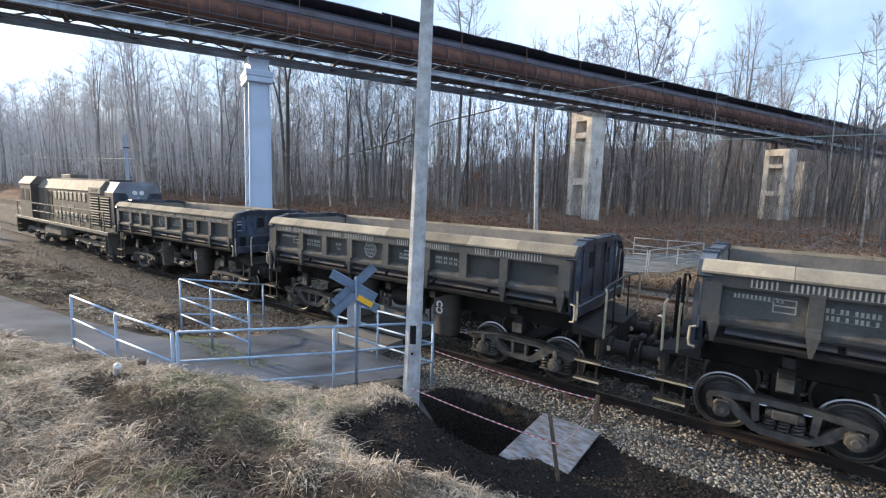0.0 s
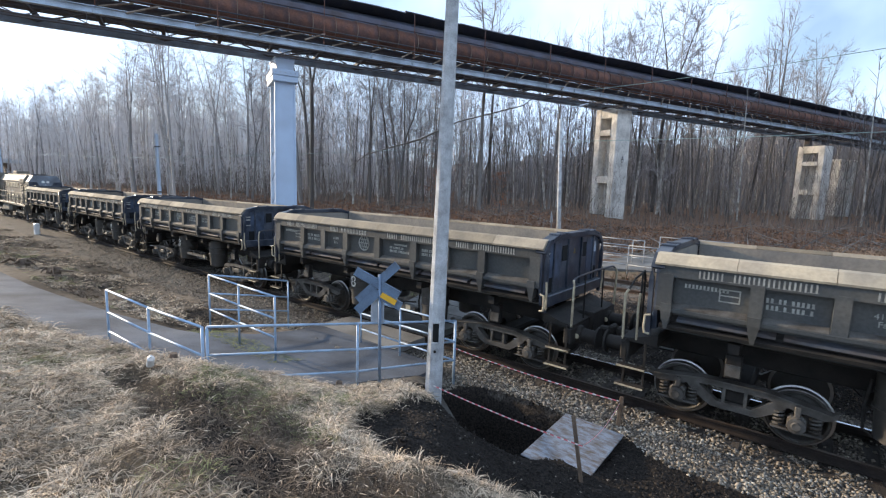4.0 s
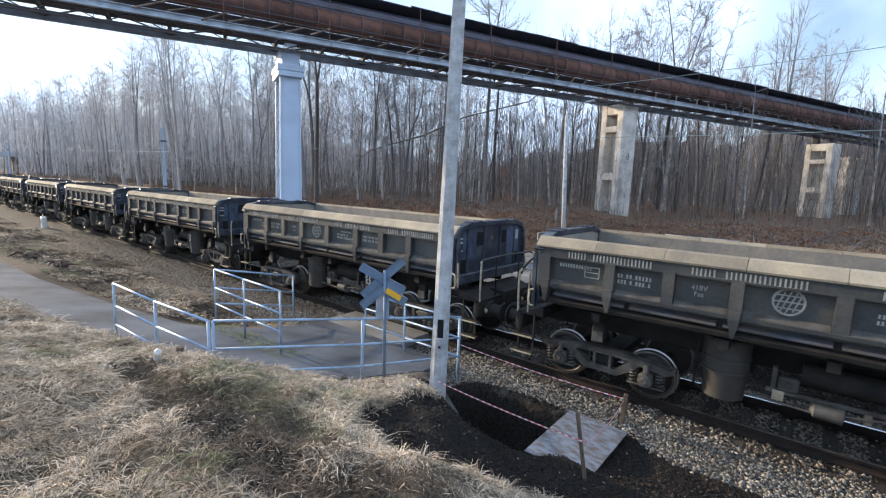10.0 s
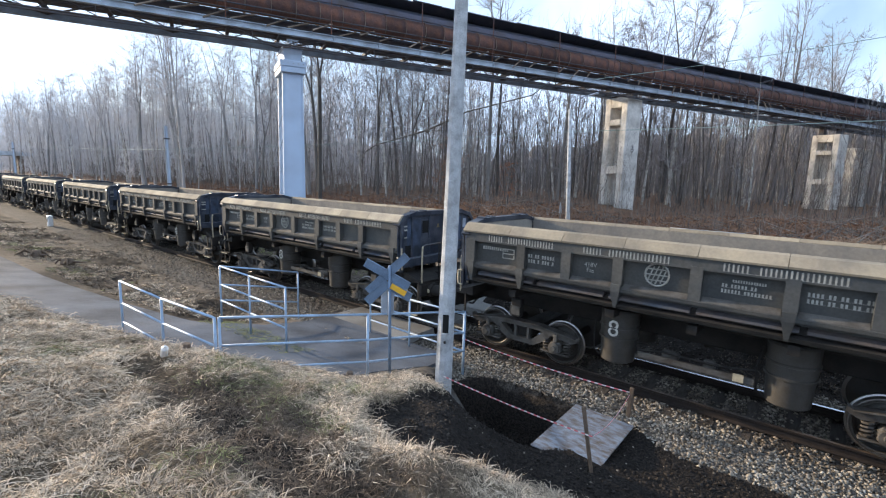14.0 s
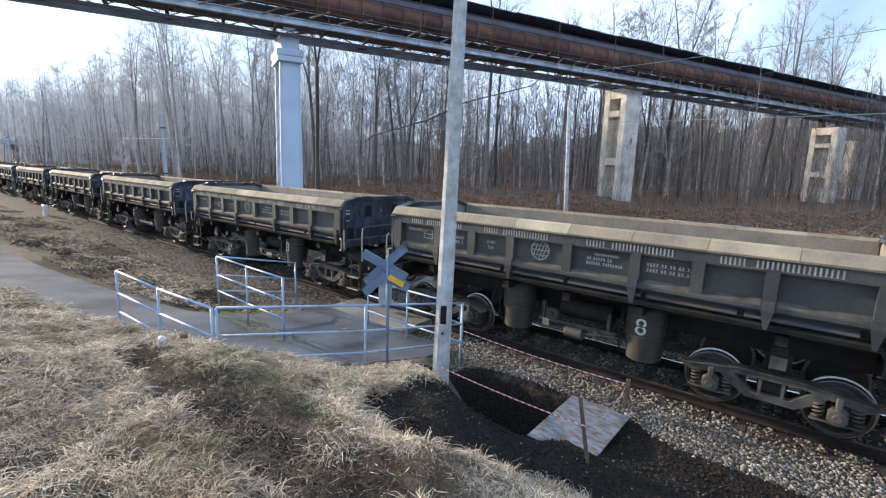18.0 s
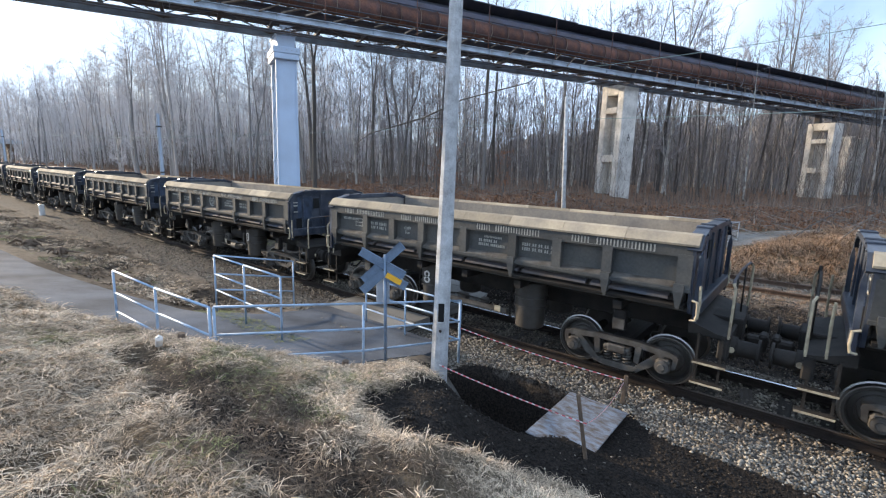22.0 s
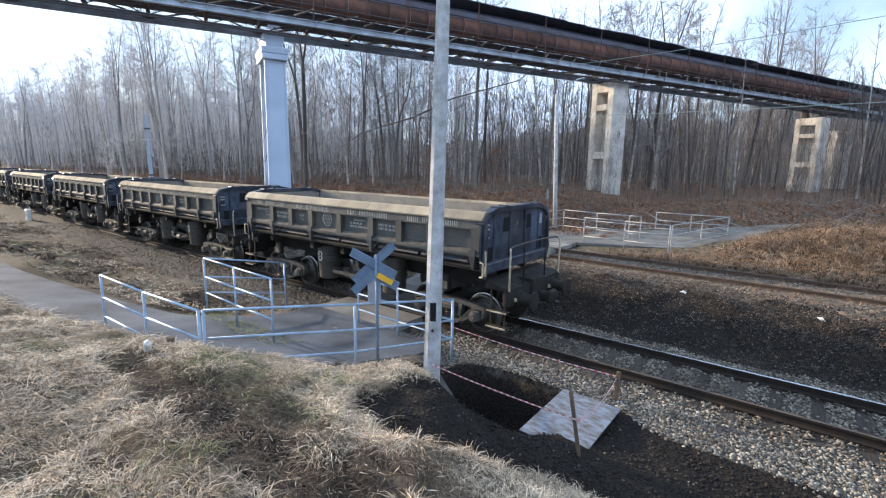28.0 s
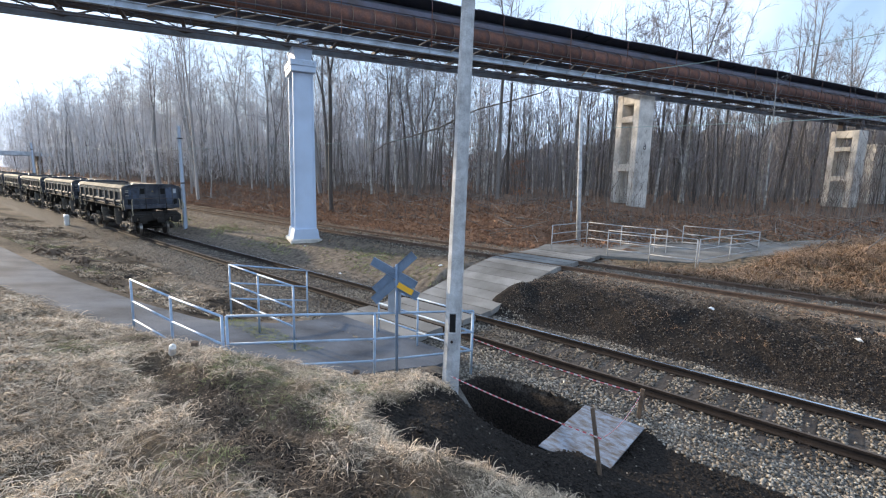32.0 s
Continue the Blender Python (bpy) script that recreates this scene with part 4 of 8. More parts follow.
def strip_mesh(name, outline, zf, material, lift=0.012, step=0.25, thick=0.12):
    """A paved sheet over an outline that is a row of (left, right) pairs, laid on the ground's height."""
    v, f = [], []
    m = 8
    pairs = []
    for (a, b), (c, d) in zip(outline, outline[1:]):
        a, b, c, d = (np.array(p, float) for p in (a, b, c, d))
        n = max(1, int(np.linalg.norm((a + b) - (c + d)) / 2 / step))
        pairs += [((a + (c - a) * i / n), (b + (d - b) * i / n)) for i in range(n)]
    pairs.append((np.array(outline[-1][0], float), np.array(outline[-1][1], float)))
    for a, b in pairs:
        for j in range(m + 1):
            p = a + (b - a) * j / m
            v.append((p[0], p[1], zf(p[0], p[1]) + lift))
    n = len(pairs)
    f = [(i * (m + 1) + j, i * (m + 1) + j + 1, (i + 1) * (m + 1) + j + 1, (i + 1) * (m + 1) + j) for i in range(n - 1) for j in range(m)]
    k = len(v)
    rim = [i * (m + 1) for i in range(n)] + [(n - 1) * (m + 1) + j for j in range(1, m + 1)] + [i * (m + 1) + m for i in range(n - 2, -1, -1)] + list(range(m - 1, 0, -1))
    v += [(v[i][0], v[i][1], v[i][2] - thick) for i in rim]
    f += [(rim[i], rim[(i + 1) % len(rim)], k + (i + 1) % len(rim), k + i) for i in range(len(rim))]
    return Geo().add(v, f)


def path_z(x, y):
    low = -0.035 - 0.0 * x if x > -11.5 else -9.0
    return max(float(np.maximum(ground_z(x, y), ground_z(x, y + 0.6))), low)


path_me = strip_mesh("path", [((-75, -7.4), (-75, -8.9)), ((-30, -6.9), (-30, -8.5)), ((-20, -6.1), (-20, -8.1)), ((-14.5, -5.2), (-14.5, -7.3)), ((-11.8, -4.45), (-11.2, -6.5)), ((-10.9, -3.4), (-8.3, -5.4)), ((-10.9, -2.2), (-6.3, -4.2)), ((-10.9, -1.33), (-6.3, -1.33))], path_z, M_ASPHALT, 0.015)
solo("path", path_me, M_ASPHALT, "worn grey asphalt footpath leading to the crossing", "path", kind="structure")


def deck_z(x, y):
    return float(np.interp(y, [-1.4, -0.9, 2.3, 5.4, 6.4, 9.4, 12], [-0.03, 0.0, 0.0, 0.66, 0.79, 0.79, 0.80]))


# concrete slabs of the crossing, each one a piece
crossing = thing("crossing_deck", pose(0, 0, 0), "pale concrete slab crossing over both tracks", "level crossing", kind="structure")
rnd = random.Random(21)
spans = [(-1.35, -0.73), (-0.72, -0.10), (0.10, 0.75), (0.76, 1.40)] + [(1.61 + i * 0.604, 1.61 + i * 0.604 + 0.595) for i in range(8)] + [(6.45, 6.76), (6.96, 7.6), (7.61, 8.25)] + [(8.46 + i * 0.49, 8.46 + i * 0.49 + 0.48) for i in range(4)]
for y0, y1 in spans:
    xs = [-10.9, -7.85]
    for xa, xb in zip(xs, xs[1:]):
        za, zb = deck_z(0, y0), deck_z(0, y1)
        t = rnd.uniform(-0.006, 0.006)
        a, b, e = xa + 0.008, xb - 0.008, 0.02
        pts = [(a, y0 + .006, za + t - 0.16), (b, y0 + .006, za + t - 0.16), (b, y1 - .006, zb + t - 0.16), (a, y1 - .006, zb + t - 0.16), (a + e, y0 + e, za + t), (b - e, y0 + e, za + t), (b - e, y1 - e, zb + t), (a + e, y1 - e, zb + t)]
        g = Geo().add(pts, [(3, 2, 1, 0), (4, 5, 6, 7), (0, 1, 5, 4), (1, 2, 6, 5), (2, 3, 7, 6), (3, 0, 4, 7)])
        part("slab", g, M_CONC, crossing)
far_me = strip_mesh("far_path", [((-10.9, 10.4), (-7.85, 10.4)), ((-11.2, 11.6), (-4.6, 11.6)), ((-10.6, 13.0), (-3.6, 12.4)), ((-8.2, 15.2), (-2.2, 15.2)), ((-6.2, 17.0), (0.0, 16.6)), ((-2.0, 19.4), (6.0, 18.6)), ((10, 24), (14, 21))], lambda x, y: max(gz(x, y), 0.79), M_FARPATH, 0.015)
solo("far_path", far_me, M_FARPATH, "grey paved path beyond the far track", "path", kind="structure")


def railing(name, pts, height, levels, material, label, extra_posts=(), r=0.024):
    """A tube railing through base points (x, y, z): a post at each, rails between."""
    ob = thing(name, pose(*pts[0]), label, "railing", "railings of the crossing")
    o = Vector(pts[0])
    P = [Vector(p) - o for p in pts]
    for p in P + [Vector(e) - o for e in extra_posts]:
        part("post", Geo().cyl(p + Vector((0, 0, -0.25)), p + Vector((0, 0, height)), r, n=10), material, ob)
    for a, b in zip(P, P[1:]):
        for lv in levels:
            part("rail_tube", Geo().cyl(a + Vector((0, 0, lv)), b + Vector((0, 0, lv)), r * 0.9, n=10), material, ob)
    return ob


NEAR_LV = (1.2, 0.73, 0.32)
RL = "blue-grey painted tube railing with three rails beside the path"
railing("railing", [(-11.3, -6.36, 0.51), (-9.32, -6.28, 0.49), (-7.32, -6.22, 0.54)], 1.2, NEAR_LV, M_RAILING, RL)
railing("railing", [(-7.29, -6.16, 0.54), (-6.05, -4.12, 0.42), (-5.72, -1.66, 0.03)], 1.2, NEAR_LV, M_RAILING, RL)
railing("railing", [(-8.5, -4.22, 0.50), (-10.05, -4.18, 0.5), (-11.6, -4.12, 0.50), (-11.5, -1.95, 0.06)], 1.2, NEAR_LV, M_RAILING, "blue-grey tube railing standing in a bend beside the path")
railing("railing", [(-8.9, -1.5, 0.02), (-7.45, -1.55, 0.02), (-5.78, -1.6, 0.02)], 1.13, (1.13, 0.72, 0.3), M_RAILING, "blue-grey tube railing along the track side of the path")
FL = "pale grey tube railing round the far side of the crossing"
FAR_LV = (1.1, 0.7, 0.28)
railing("railing", [(-10.3, 10.55, 0.8), (-9.95, 13.7, 0.8), (-8.05, 13.3, 0.8), (-6.46, 13.15, 0.8), (-5.94, 13.15, 0.8)], 1.1, FAR_LV, M_RAILING_FAR, FL)
railing("railing", [(-7.68, 10.7, 0.8), (-5.88, 10.6, 0.8), (-4.11, 10.46, 0.8)], 1.08, FAR_LV, M_RAILING_FAR, FL)
railing("railing", [(-4.05, 10.55, 0.8), (-3.44, 13.23, 0.8), (-2.79, 16.14, 0.8), (-4.37, 16.05, 0.8), (-6.01, 16.2, 0.8)], 1.1, FAR_LV, M_RAILING_FAR, FL)


def concrete_pole():
    x, y = -4.79, -3.52
    p = thing("utility_pole", pose(x, y, gz(x, y) - 0.3), "tall weathered many-sided concrete pole beside the pit", "utility pole")
    g = Geo()
    n = 10
    g.cyl((0, 0, -0.3), (0.2, 0.02, 9.8), 0.155, 0.08, n, smooth=False)
    shaft = part("shaft", g, M_POLE, p)
    dirw = Vector((0.62, -0.78, 0)).normalized()
    q = Matrix.Rotation(math.atan2(dirw.y, dirw.x), 4, "Z")
    c = Vector((0.03, 0, 1.45)) + dirw * 0.132
    # no real hollow: a black block paints the slot's inner shade
    part("service_slot", Geo().box((0, 0, 0), (0.03, 0.1, 0.32), bevel=0.008), M_BLACK, shaft, "service slot as a black block for its inner shade", at=Matrix.Translation(c) @ q)
    for dz in (0.175, -0.175):
        part("slot_rim", Geo().box((0, 0, dz), (0.05, 0.13, 0.025)), M_POLE, shaft, at=Matrix.Translation(c) @ q)
    part("bolt", Geo().cyl((0, 0, 0), (0.05, 0, 0), 0.022, n=8), M_RAIL, shaft, at=Matrix.Translation(c + Vector((-0.01, 0, -0.32)) - dirw * 0.01) @ q)
    return p


concrete_pole()


def crossbuck():
    """The St Andrew's cross, seen from behind."""
    x, y = -5.83, -3.78
    p = thing("crossing_sign", pose(x, y, 0.42), "cross-shaped railway crossing sign seen from behind on a thin post", "crossing sign")
    part("post", Geo().cyl((0, 0, -0.3), (-0.05, 0.02, 2.06), 0.03, n=10), M_SIGN, p)
    # the boards face the path from the track side; they turn about the view from behind
    f = Matrix.Translation((-0.10, 0.01, 1.90)) @ pose(0, 0, 0, 0, 0, 32)
    for i, (a, cx, cz, ln) in enumerate(((-44, 0, 0.0, 1.0), (27, 0, 0.0, 0.9), (-44, -0.17, -0.34, 0.55), (27, 0.26, -0.30, 0.42))):
        m = f @ pose(cx, -0.014 * i, cz, 0, a, 0)
        b = part("board", Geo().box((0, 0, 0), (ln, 0.012, 0.15)), M_SIGN, p, "folded metal board", at=m)
        for e in (0.075, -0.075):
            part("folded_edge", Geo().box((0, -0.015, e), (ln, 0.035, 0.008)), M_SIGN, b)
    part("yellow_board", Geo().box((0, 0, 0), (0.3, 0.012, 0.10)), M_YELLOW, p, "small yellow plate", at=f @ pose(0.22, -0.075, -0.26, 0, 27, 0))
    part("sticker", Geo().box((0, 0, 0), (0.04, 0.004, 0.05)), M_WHITE, p, at=f @ pose(0.36, -0.06, -0.27, 0, 27, 0))
    part("clamp", Geo().box((0, 0, 0), (0.1, 0.06, 0.03)).box((0, 0, -0.2), (0.1, 0.06, 0.03)), M_SIGN, p, at=f)
    part("back_plate", Geo().box((0, 0, 0), (0.24, 0.02, 0.46), bevel=0.004), M_GALV, p, "grey rectangular plate below the cross", at=f @ pose(0, 0.03, -0.5))


crossbuck()


def pit_things():
    pl = thing("steel_plate", pose(-2.69, -2.32, -0.14, 4, 1, -2), "muddy grey steel plate lying beside the pit", "steel plate")
    part("sheet_metal", Geo().box((0, 0, 0), (1.08, 1.62, 0.02), bevel=0.004), M_PLATE, pl)
    s1 = thing("wooden_stake", pose(-2.37, -1.06, -0.25, 2, 3, 0), "short weathered wooden stake holding the barrier tape", "stake", "stakes of the tape barrier")
    part("post", Geo().box((0, 0, 0.2), (0.07, 0.05, 0.88), bevel=0.008), M_WOOD, s1)
    s2 = thing("wooden_stake", pose(-2.16, -3.3, -0.15, -4, -11, 15), "slim dark wooden stake holding the barrier tape", "stake", "stakes of the tape barrier")
    part("post", Geo().box((0, 0, 0.4), (0.055, 0.04, 1.25), bevel=0.006), M_WOOD, s2)
    # red and white tape between pole, stakes and railing
    ends = [(Vector((-5.72, -1.66, 0.62)), Vector((-2.37, -1.06, 0.28)), 0.05), (Vector((-2.37, -1.08, 0.26)), Vector((-2.2, -3.25, 0.45)), 0.12), (Vector((-2.2, -3.3, 0.46)), Vector((-4.66, -3.66, 0.74)), 0.03)]
    tape = thing("barrier_tape", pose(0, 0, 0), "thin red and white barrier tape strung round the pit", "barrier tape")
    for a, b, sag in ends:
        n = 48
        for i in range(n):
            q = [a.lerp(b, t) + Vector((0, 0, -sag * 4 * t * (1 - t))) for t in (i / n, (i + 1) / n)]
            w = Vector((0, 0, 0.011))
            st = Geo().add([q[0] - w, q[1] - w, q[1] + w, q[0] + w, q[0] - w * 0.6 + Vector((0.004, 0.006, 0)), q[1] - w * 0.6 + Vector((0.004, 0.006, 0)), q[1] + w * 0.6 + Vector((0.004, 0.006, 0)), q[0] + w * 0.6 + Vector((0.004, 0.006, 0))], [(0, 1, 2, 3), (7, 6, 5, 4), (0, 4, 5, 1), (3, 2, 6, 7)])
            part("red_stripe" if i % 2 == 0 else "white_stripe", st, M_TAPE_W if i % 2 else M_TAPE_R, tape)


pit_things()


def small_items():
    z = gz(-7.62, -6.86)
    b = thing("plastic_bottle", pose(-7.62, -6.86, z + 0.14, 30, 26, 40), "crumpled white plastic bottle lying in the grass", "bottle")
    part("bottle_body", Geo().cyl((0, 0, -0.13), (0, 0, 0.06), 0.05, 0.052, 12).cyl((0, 0, 0.06), (0, 0, 0.1), 0.052, 0.018, 12), M_PLASTIC, b)
    part("cap", Geo().cyl((0, 0, 0.1), (0, 0, 0.125), 0.018, n=10), M_PLASTIC, b)
    k = thing("marker_post", pose(-43.3, -1.5, -0.25), "short white trackside marker stone with a dark bar", "marker post")
    part("stone", Geo().box((0, 0, 0.4), (0.42, 0.3, 0.85), bevel=0.04), M_PLASTIC, k)
    part("plate_bar", Geo().box((0.1, -0.152, 0.5), (0.07, 0.01, 0.3)).box((-0.1, -0.152, 0.5), (0.05, 0.01, 0.3)), M_STEEL_DARK, k)


small_items()


def masts():
    for x, y, h in ((-34.9, 3.55, 7.05), (-84, 2.95, 7.4)):
        m = thing("trackside_mast", pose(x, y, gz(x, y)), "slim pale grey steel mast between the tracks", "mast", "masts along the railway")
        for sy in (-1, 1):
            part("flange", Geo().cyl((0, sy * 0.10, -0.3), (-0.22, sy * 0.08, h), 0.05, 0.045, n=4, smooth=False), M_GALV, m)
        part("web", Geo().prism([(-0.03, -0.3), (0.03, -0.3), (-0.20, h), (-0.25, h)], lambda p, q, w: (p, w, q), -0.10, 0.10), M_PILLAR, m)
        for z in (h * 0.45, h * 0.88):
            part("clamp", Geo().box((-0.22 * z / h, 0, z), (0.16, 0.32, 0.09), bevel=0.01), M_STEEL_DARK, m)
    x, y = -10.55, 13.95
    m = thing("street_lamp", pose(x, y, 0.8), "slim pale concrete street lamp beside the far path", "street lamp")
    part("post", Geo().cyl((0.05, 0, -0.4), (-0.32, 0, 7.0), 0.13, 0.08, 10), M_POLE, m)
    part("arm", Geo().tube([(-0.32, 0, 6.9), (-0.15, -0.05, 7.3), (0.2, -0.12, 7.5), (0.7, -0.2, 7.55)], 0.022, 8), M_GALV, m)
    part("lamp_head", Geo().box((1.0, -0.25, 7.57), (0.5, 0.18, 0.1), pose(0, 0, 0, 0, -6, -17), bevel=0.04), M_GALV, m, "pale lamp head")


masts()

# ---- the train ----
WAGON_L, WAGONS = 11.838, 17
HALF = 4.86
PANELS = [(-4.55, -3.44), (-3.255, -2.425), (-2.23, -1.40), (-1.21, -0.095), (0.095, 1.21), (1.40, 2.23), (2.425, 3.255), (3.44, 4.55)]


def wheelset(parent, x):
    """Axle with two flanged wheels; the x axis of its own turns stay level."""
    ax = part("wheelset", Geo().cyl((0, -1.0, 0), (0, 1.0, 0), 0.085, n=12), M_UNDER, parent, "axle with two flanged wheels", at=pose(x, 0, 0.475))
    for s in (-1, 1):
        prof = [(0.66, 0.10), (0.86, 0.10), (0.86, 0.135), (0.80, 0.155), (0.73, 0.20), (0.70, 0.26), (0.715, 0.265), (0.715, 0.285), (0.69, 0.29), (0.672, 0.33), (0.664, 0.365), (0.70, 0.385), (0.800, 0.395), (0.812, 0.41), (0.812, 0.425), (0.802, 0.428), (0.802, 0.438), (0.815, 0.442), (0.815, 0.452), (0.66, 0.452), (0.65, 0.38), (0.655, 0.17)]
        part("wheel", Geo().lathe(prof, axis="y", n=26, sign=s), M_WHEEL, ax)
        tread = [(0.816, 0.45), (0.814, 0.466), (0.75, 0.474), (0.715, 0.478), (0.705, 0.503), (0.682, 0.503), (0.679, 0.45), (0.816, 0.45)]
        part("tyre", Geo().lathe(tread, axis="y", n=30, sign=s, caps=False), M_TREAD, ax, "worn steel tyre")
    return ax


def coil(x, y, z0, z1, r, turns=4):
    pts = [(x + math.cos(a) * r, y + math.sin(a) * r, z0 + (z1 - z0) * a / (6.2832 * turns)) for a in np.linspace(0, 6.2832 * turns, 8 * turns + 1)]
    return Geo().tube(pts, 0.021, 4)


def bogie(parent, x, cast):
    """cast: three-piece frame with central springs; else a fish-bellied frame with springs beside each axle box."""
    b = part("bogie", Geo().box((0, 0, 0.62), (0.42, 2.0, 0.28), bevel=0.05), M_UNDER, parent, "two-axle cast steel bogie", at=pose(x, 0, 0))
    for s in (-1, 1):
        y0 = s * 1.02
        g = Geo()
        th = 0.07

        def slab(poly, t=th):
            g.prism(poly, lambda u, v, w: (u, w, v), y0 - t, y0 + t)

        if cast:
            # arched top chord, sloping legs and the low middle
            slab([(-1.12, 0.62), (-1.10, 0.70), (-0.95, 0.75), (-0.35, 0.80), (0.35, 0.80), (0.95, 0.75), (1.10, 0.70), (1.12, 0.62), (0.95, 0.635), (0.35, 0.69), (-0.35, 0.69), (-0.95, 0.635)])
            for k in (-1, 1):
                slab([(k * 0.90, 0.66), (k * 0.74, 0.66), (k * 0.36, 0.30), (k * 0.30, 0.20), (k * 0.42, 0.20), (k * 0.66, 0.36)])
                slab([(k * 0.47, 0.72), (k * 0.36, 0.72), (k * 0.33, 0.40), (k * 0.43, 0.36)], 0.085)
                slab([(k * 1.12, 0.66), (k * 1.03, 0.66), (k * 1.01, 0.42), (k * 1.09, 0.44)])
            slab([(-0.42, 0.29), (-0.36, 0.20), (-0.25, 0.17), (0.25, 0.17), (0.36, 0.20), (0.42, 0.29)], 0.09)
            part("side_frame", g, M_BOGIE, b, "dusty cast side frame with triangular openings")
            for dx in (-0.19, 0.0, 0.19):
                part("spring", coil(dx, s * 1.03, 0.29, 0.53, 0.075), M_BOGIE, b)
            part("bolster_end", Geo().box((0, s * 1.02, 0.58), (0.52, 0.28, 0.10), bevel=0.03).box((0, s * 1.14, 0.58), (0.36, 0.06, 0.16), bevel=0.02), M_BOGIE, b)
        else:
            slab([(-1.38, 0.80), (-1.28, 0.73), (-0.9, 0.79), (-0.45, 0.86), (0.45, 0.86), (0.9, 0.79), (1.28, 0.73), (1.38, 0.80), (1.38, 0.70), (1.22, 0.62), (0.85, 0.67), (0.45, 0.75), (-0.45, 0.75), (-0.85, 0.67), (-1.22, 0.62), (-1.38, 0.70)])
            slab([(0.74, 0.69), (0.56, 0.74), (0.26, 0.49), (-0.26, 0.49), (-0.56, 0.74), (-0.74, 0.69), (-0.62, 0.56), (-0.34, 0.38), (0.34, 0.38), (0.62, 0.56)])
            g.prism([(-1.30, 0.745), (-0.45, 0.872), (0.45, 0.872), (1.30, 0.745), (1.30, 0.725), (0.45, 0.852), (-0.45, 0.852), (-1.30, 0.725)], lambda u, v, w: (u, w, v), y0 - 0.11, y0 + 0.11)
            part("side_frame", g, M_BOGIE, b, "dusty fish-bellied side frame with a long slot")
            for k in (-0.16, 0.16):
                part("slot_post", Geo().box((k, y0, 0.62), (0.05, 0.1, 0.26)), M_BOGIE, b)
            for k in (-1, 1):
                for q in (-0.24, 0.24):
                    part("spring", coil(k * 0.875 + q, s * 1.05, 0.36, 0.62, 0.07), M_BOGIE, b)
                part("spring_seat", Geo().box((k * 0.875, s * 1.05, 0.345), (0.68, 0.2, 0.035), bevel=0.01).box((k * 0.875, s * 1.13, 0.66), (0.09, 0.07, 0.22), bevel=0.015), M_BOGIE, b)
        for k in (-1, 1):
            box = Geo()
            box.box((k * 0.875, s * 1.05, 0.475), (0.26, 0.26, 0.26), bevel=0.05)
            box.lathe([(1.17, 0.13), (1.225, 0.125), (1.235, 0.07), (1.26, 0.06)], (k * 0.875, 0, 0.475), "y", 16, s)
            part("axle_box", box, M_BOGIE, b)
    return b


def bars(words, h, gap=0.35, ratio=0.46, pitch=0.34):
    """Writing as plain bars, one for each letter, centred."""
    g = Geo()
    total = sum(len(w) for w in words) * h * (ratio + pitch) + (len(words) - 1) * h * gap * 1.6
    x = -total / 2
    g.box((0, 0, -h * 0.48), (total - h * pitch, 0.003, 0.003))
    for w in words:
        for _ in range(len(w)):
            g.box((x + h * ratio / 2, 0, 0), (h * ratio, 0.004, h))
            x += h * (ratio + pitch)
        x += h * gap * 1.6
    return g


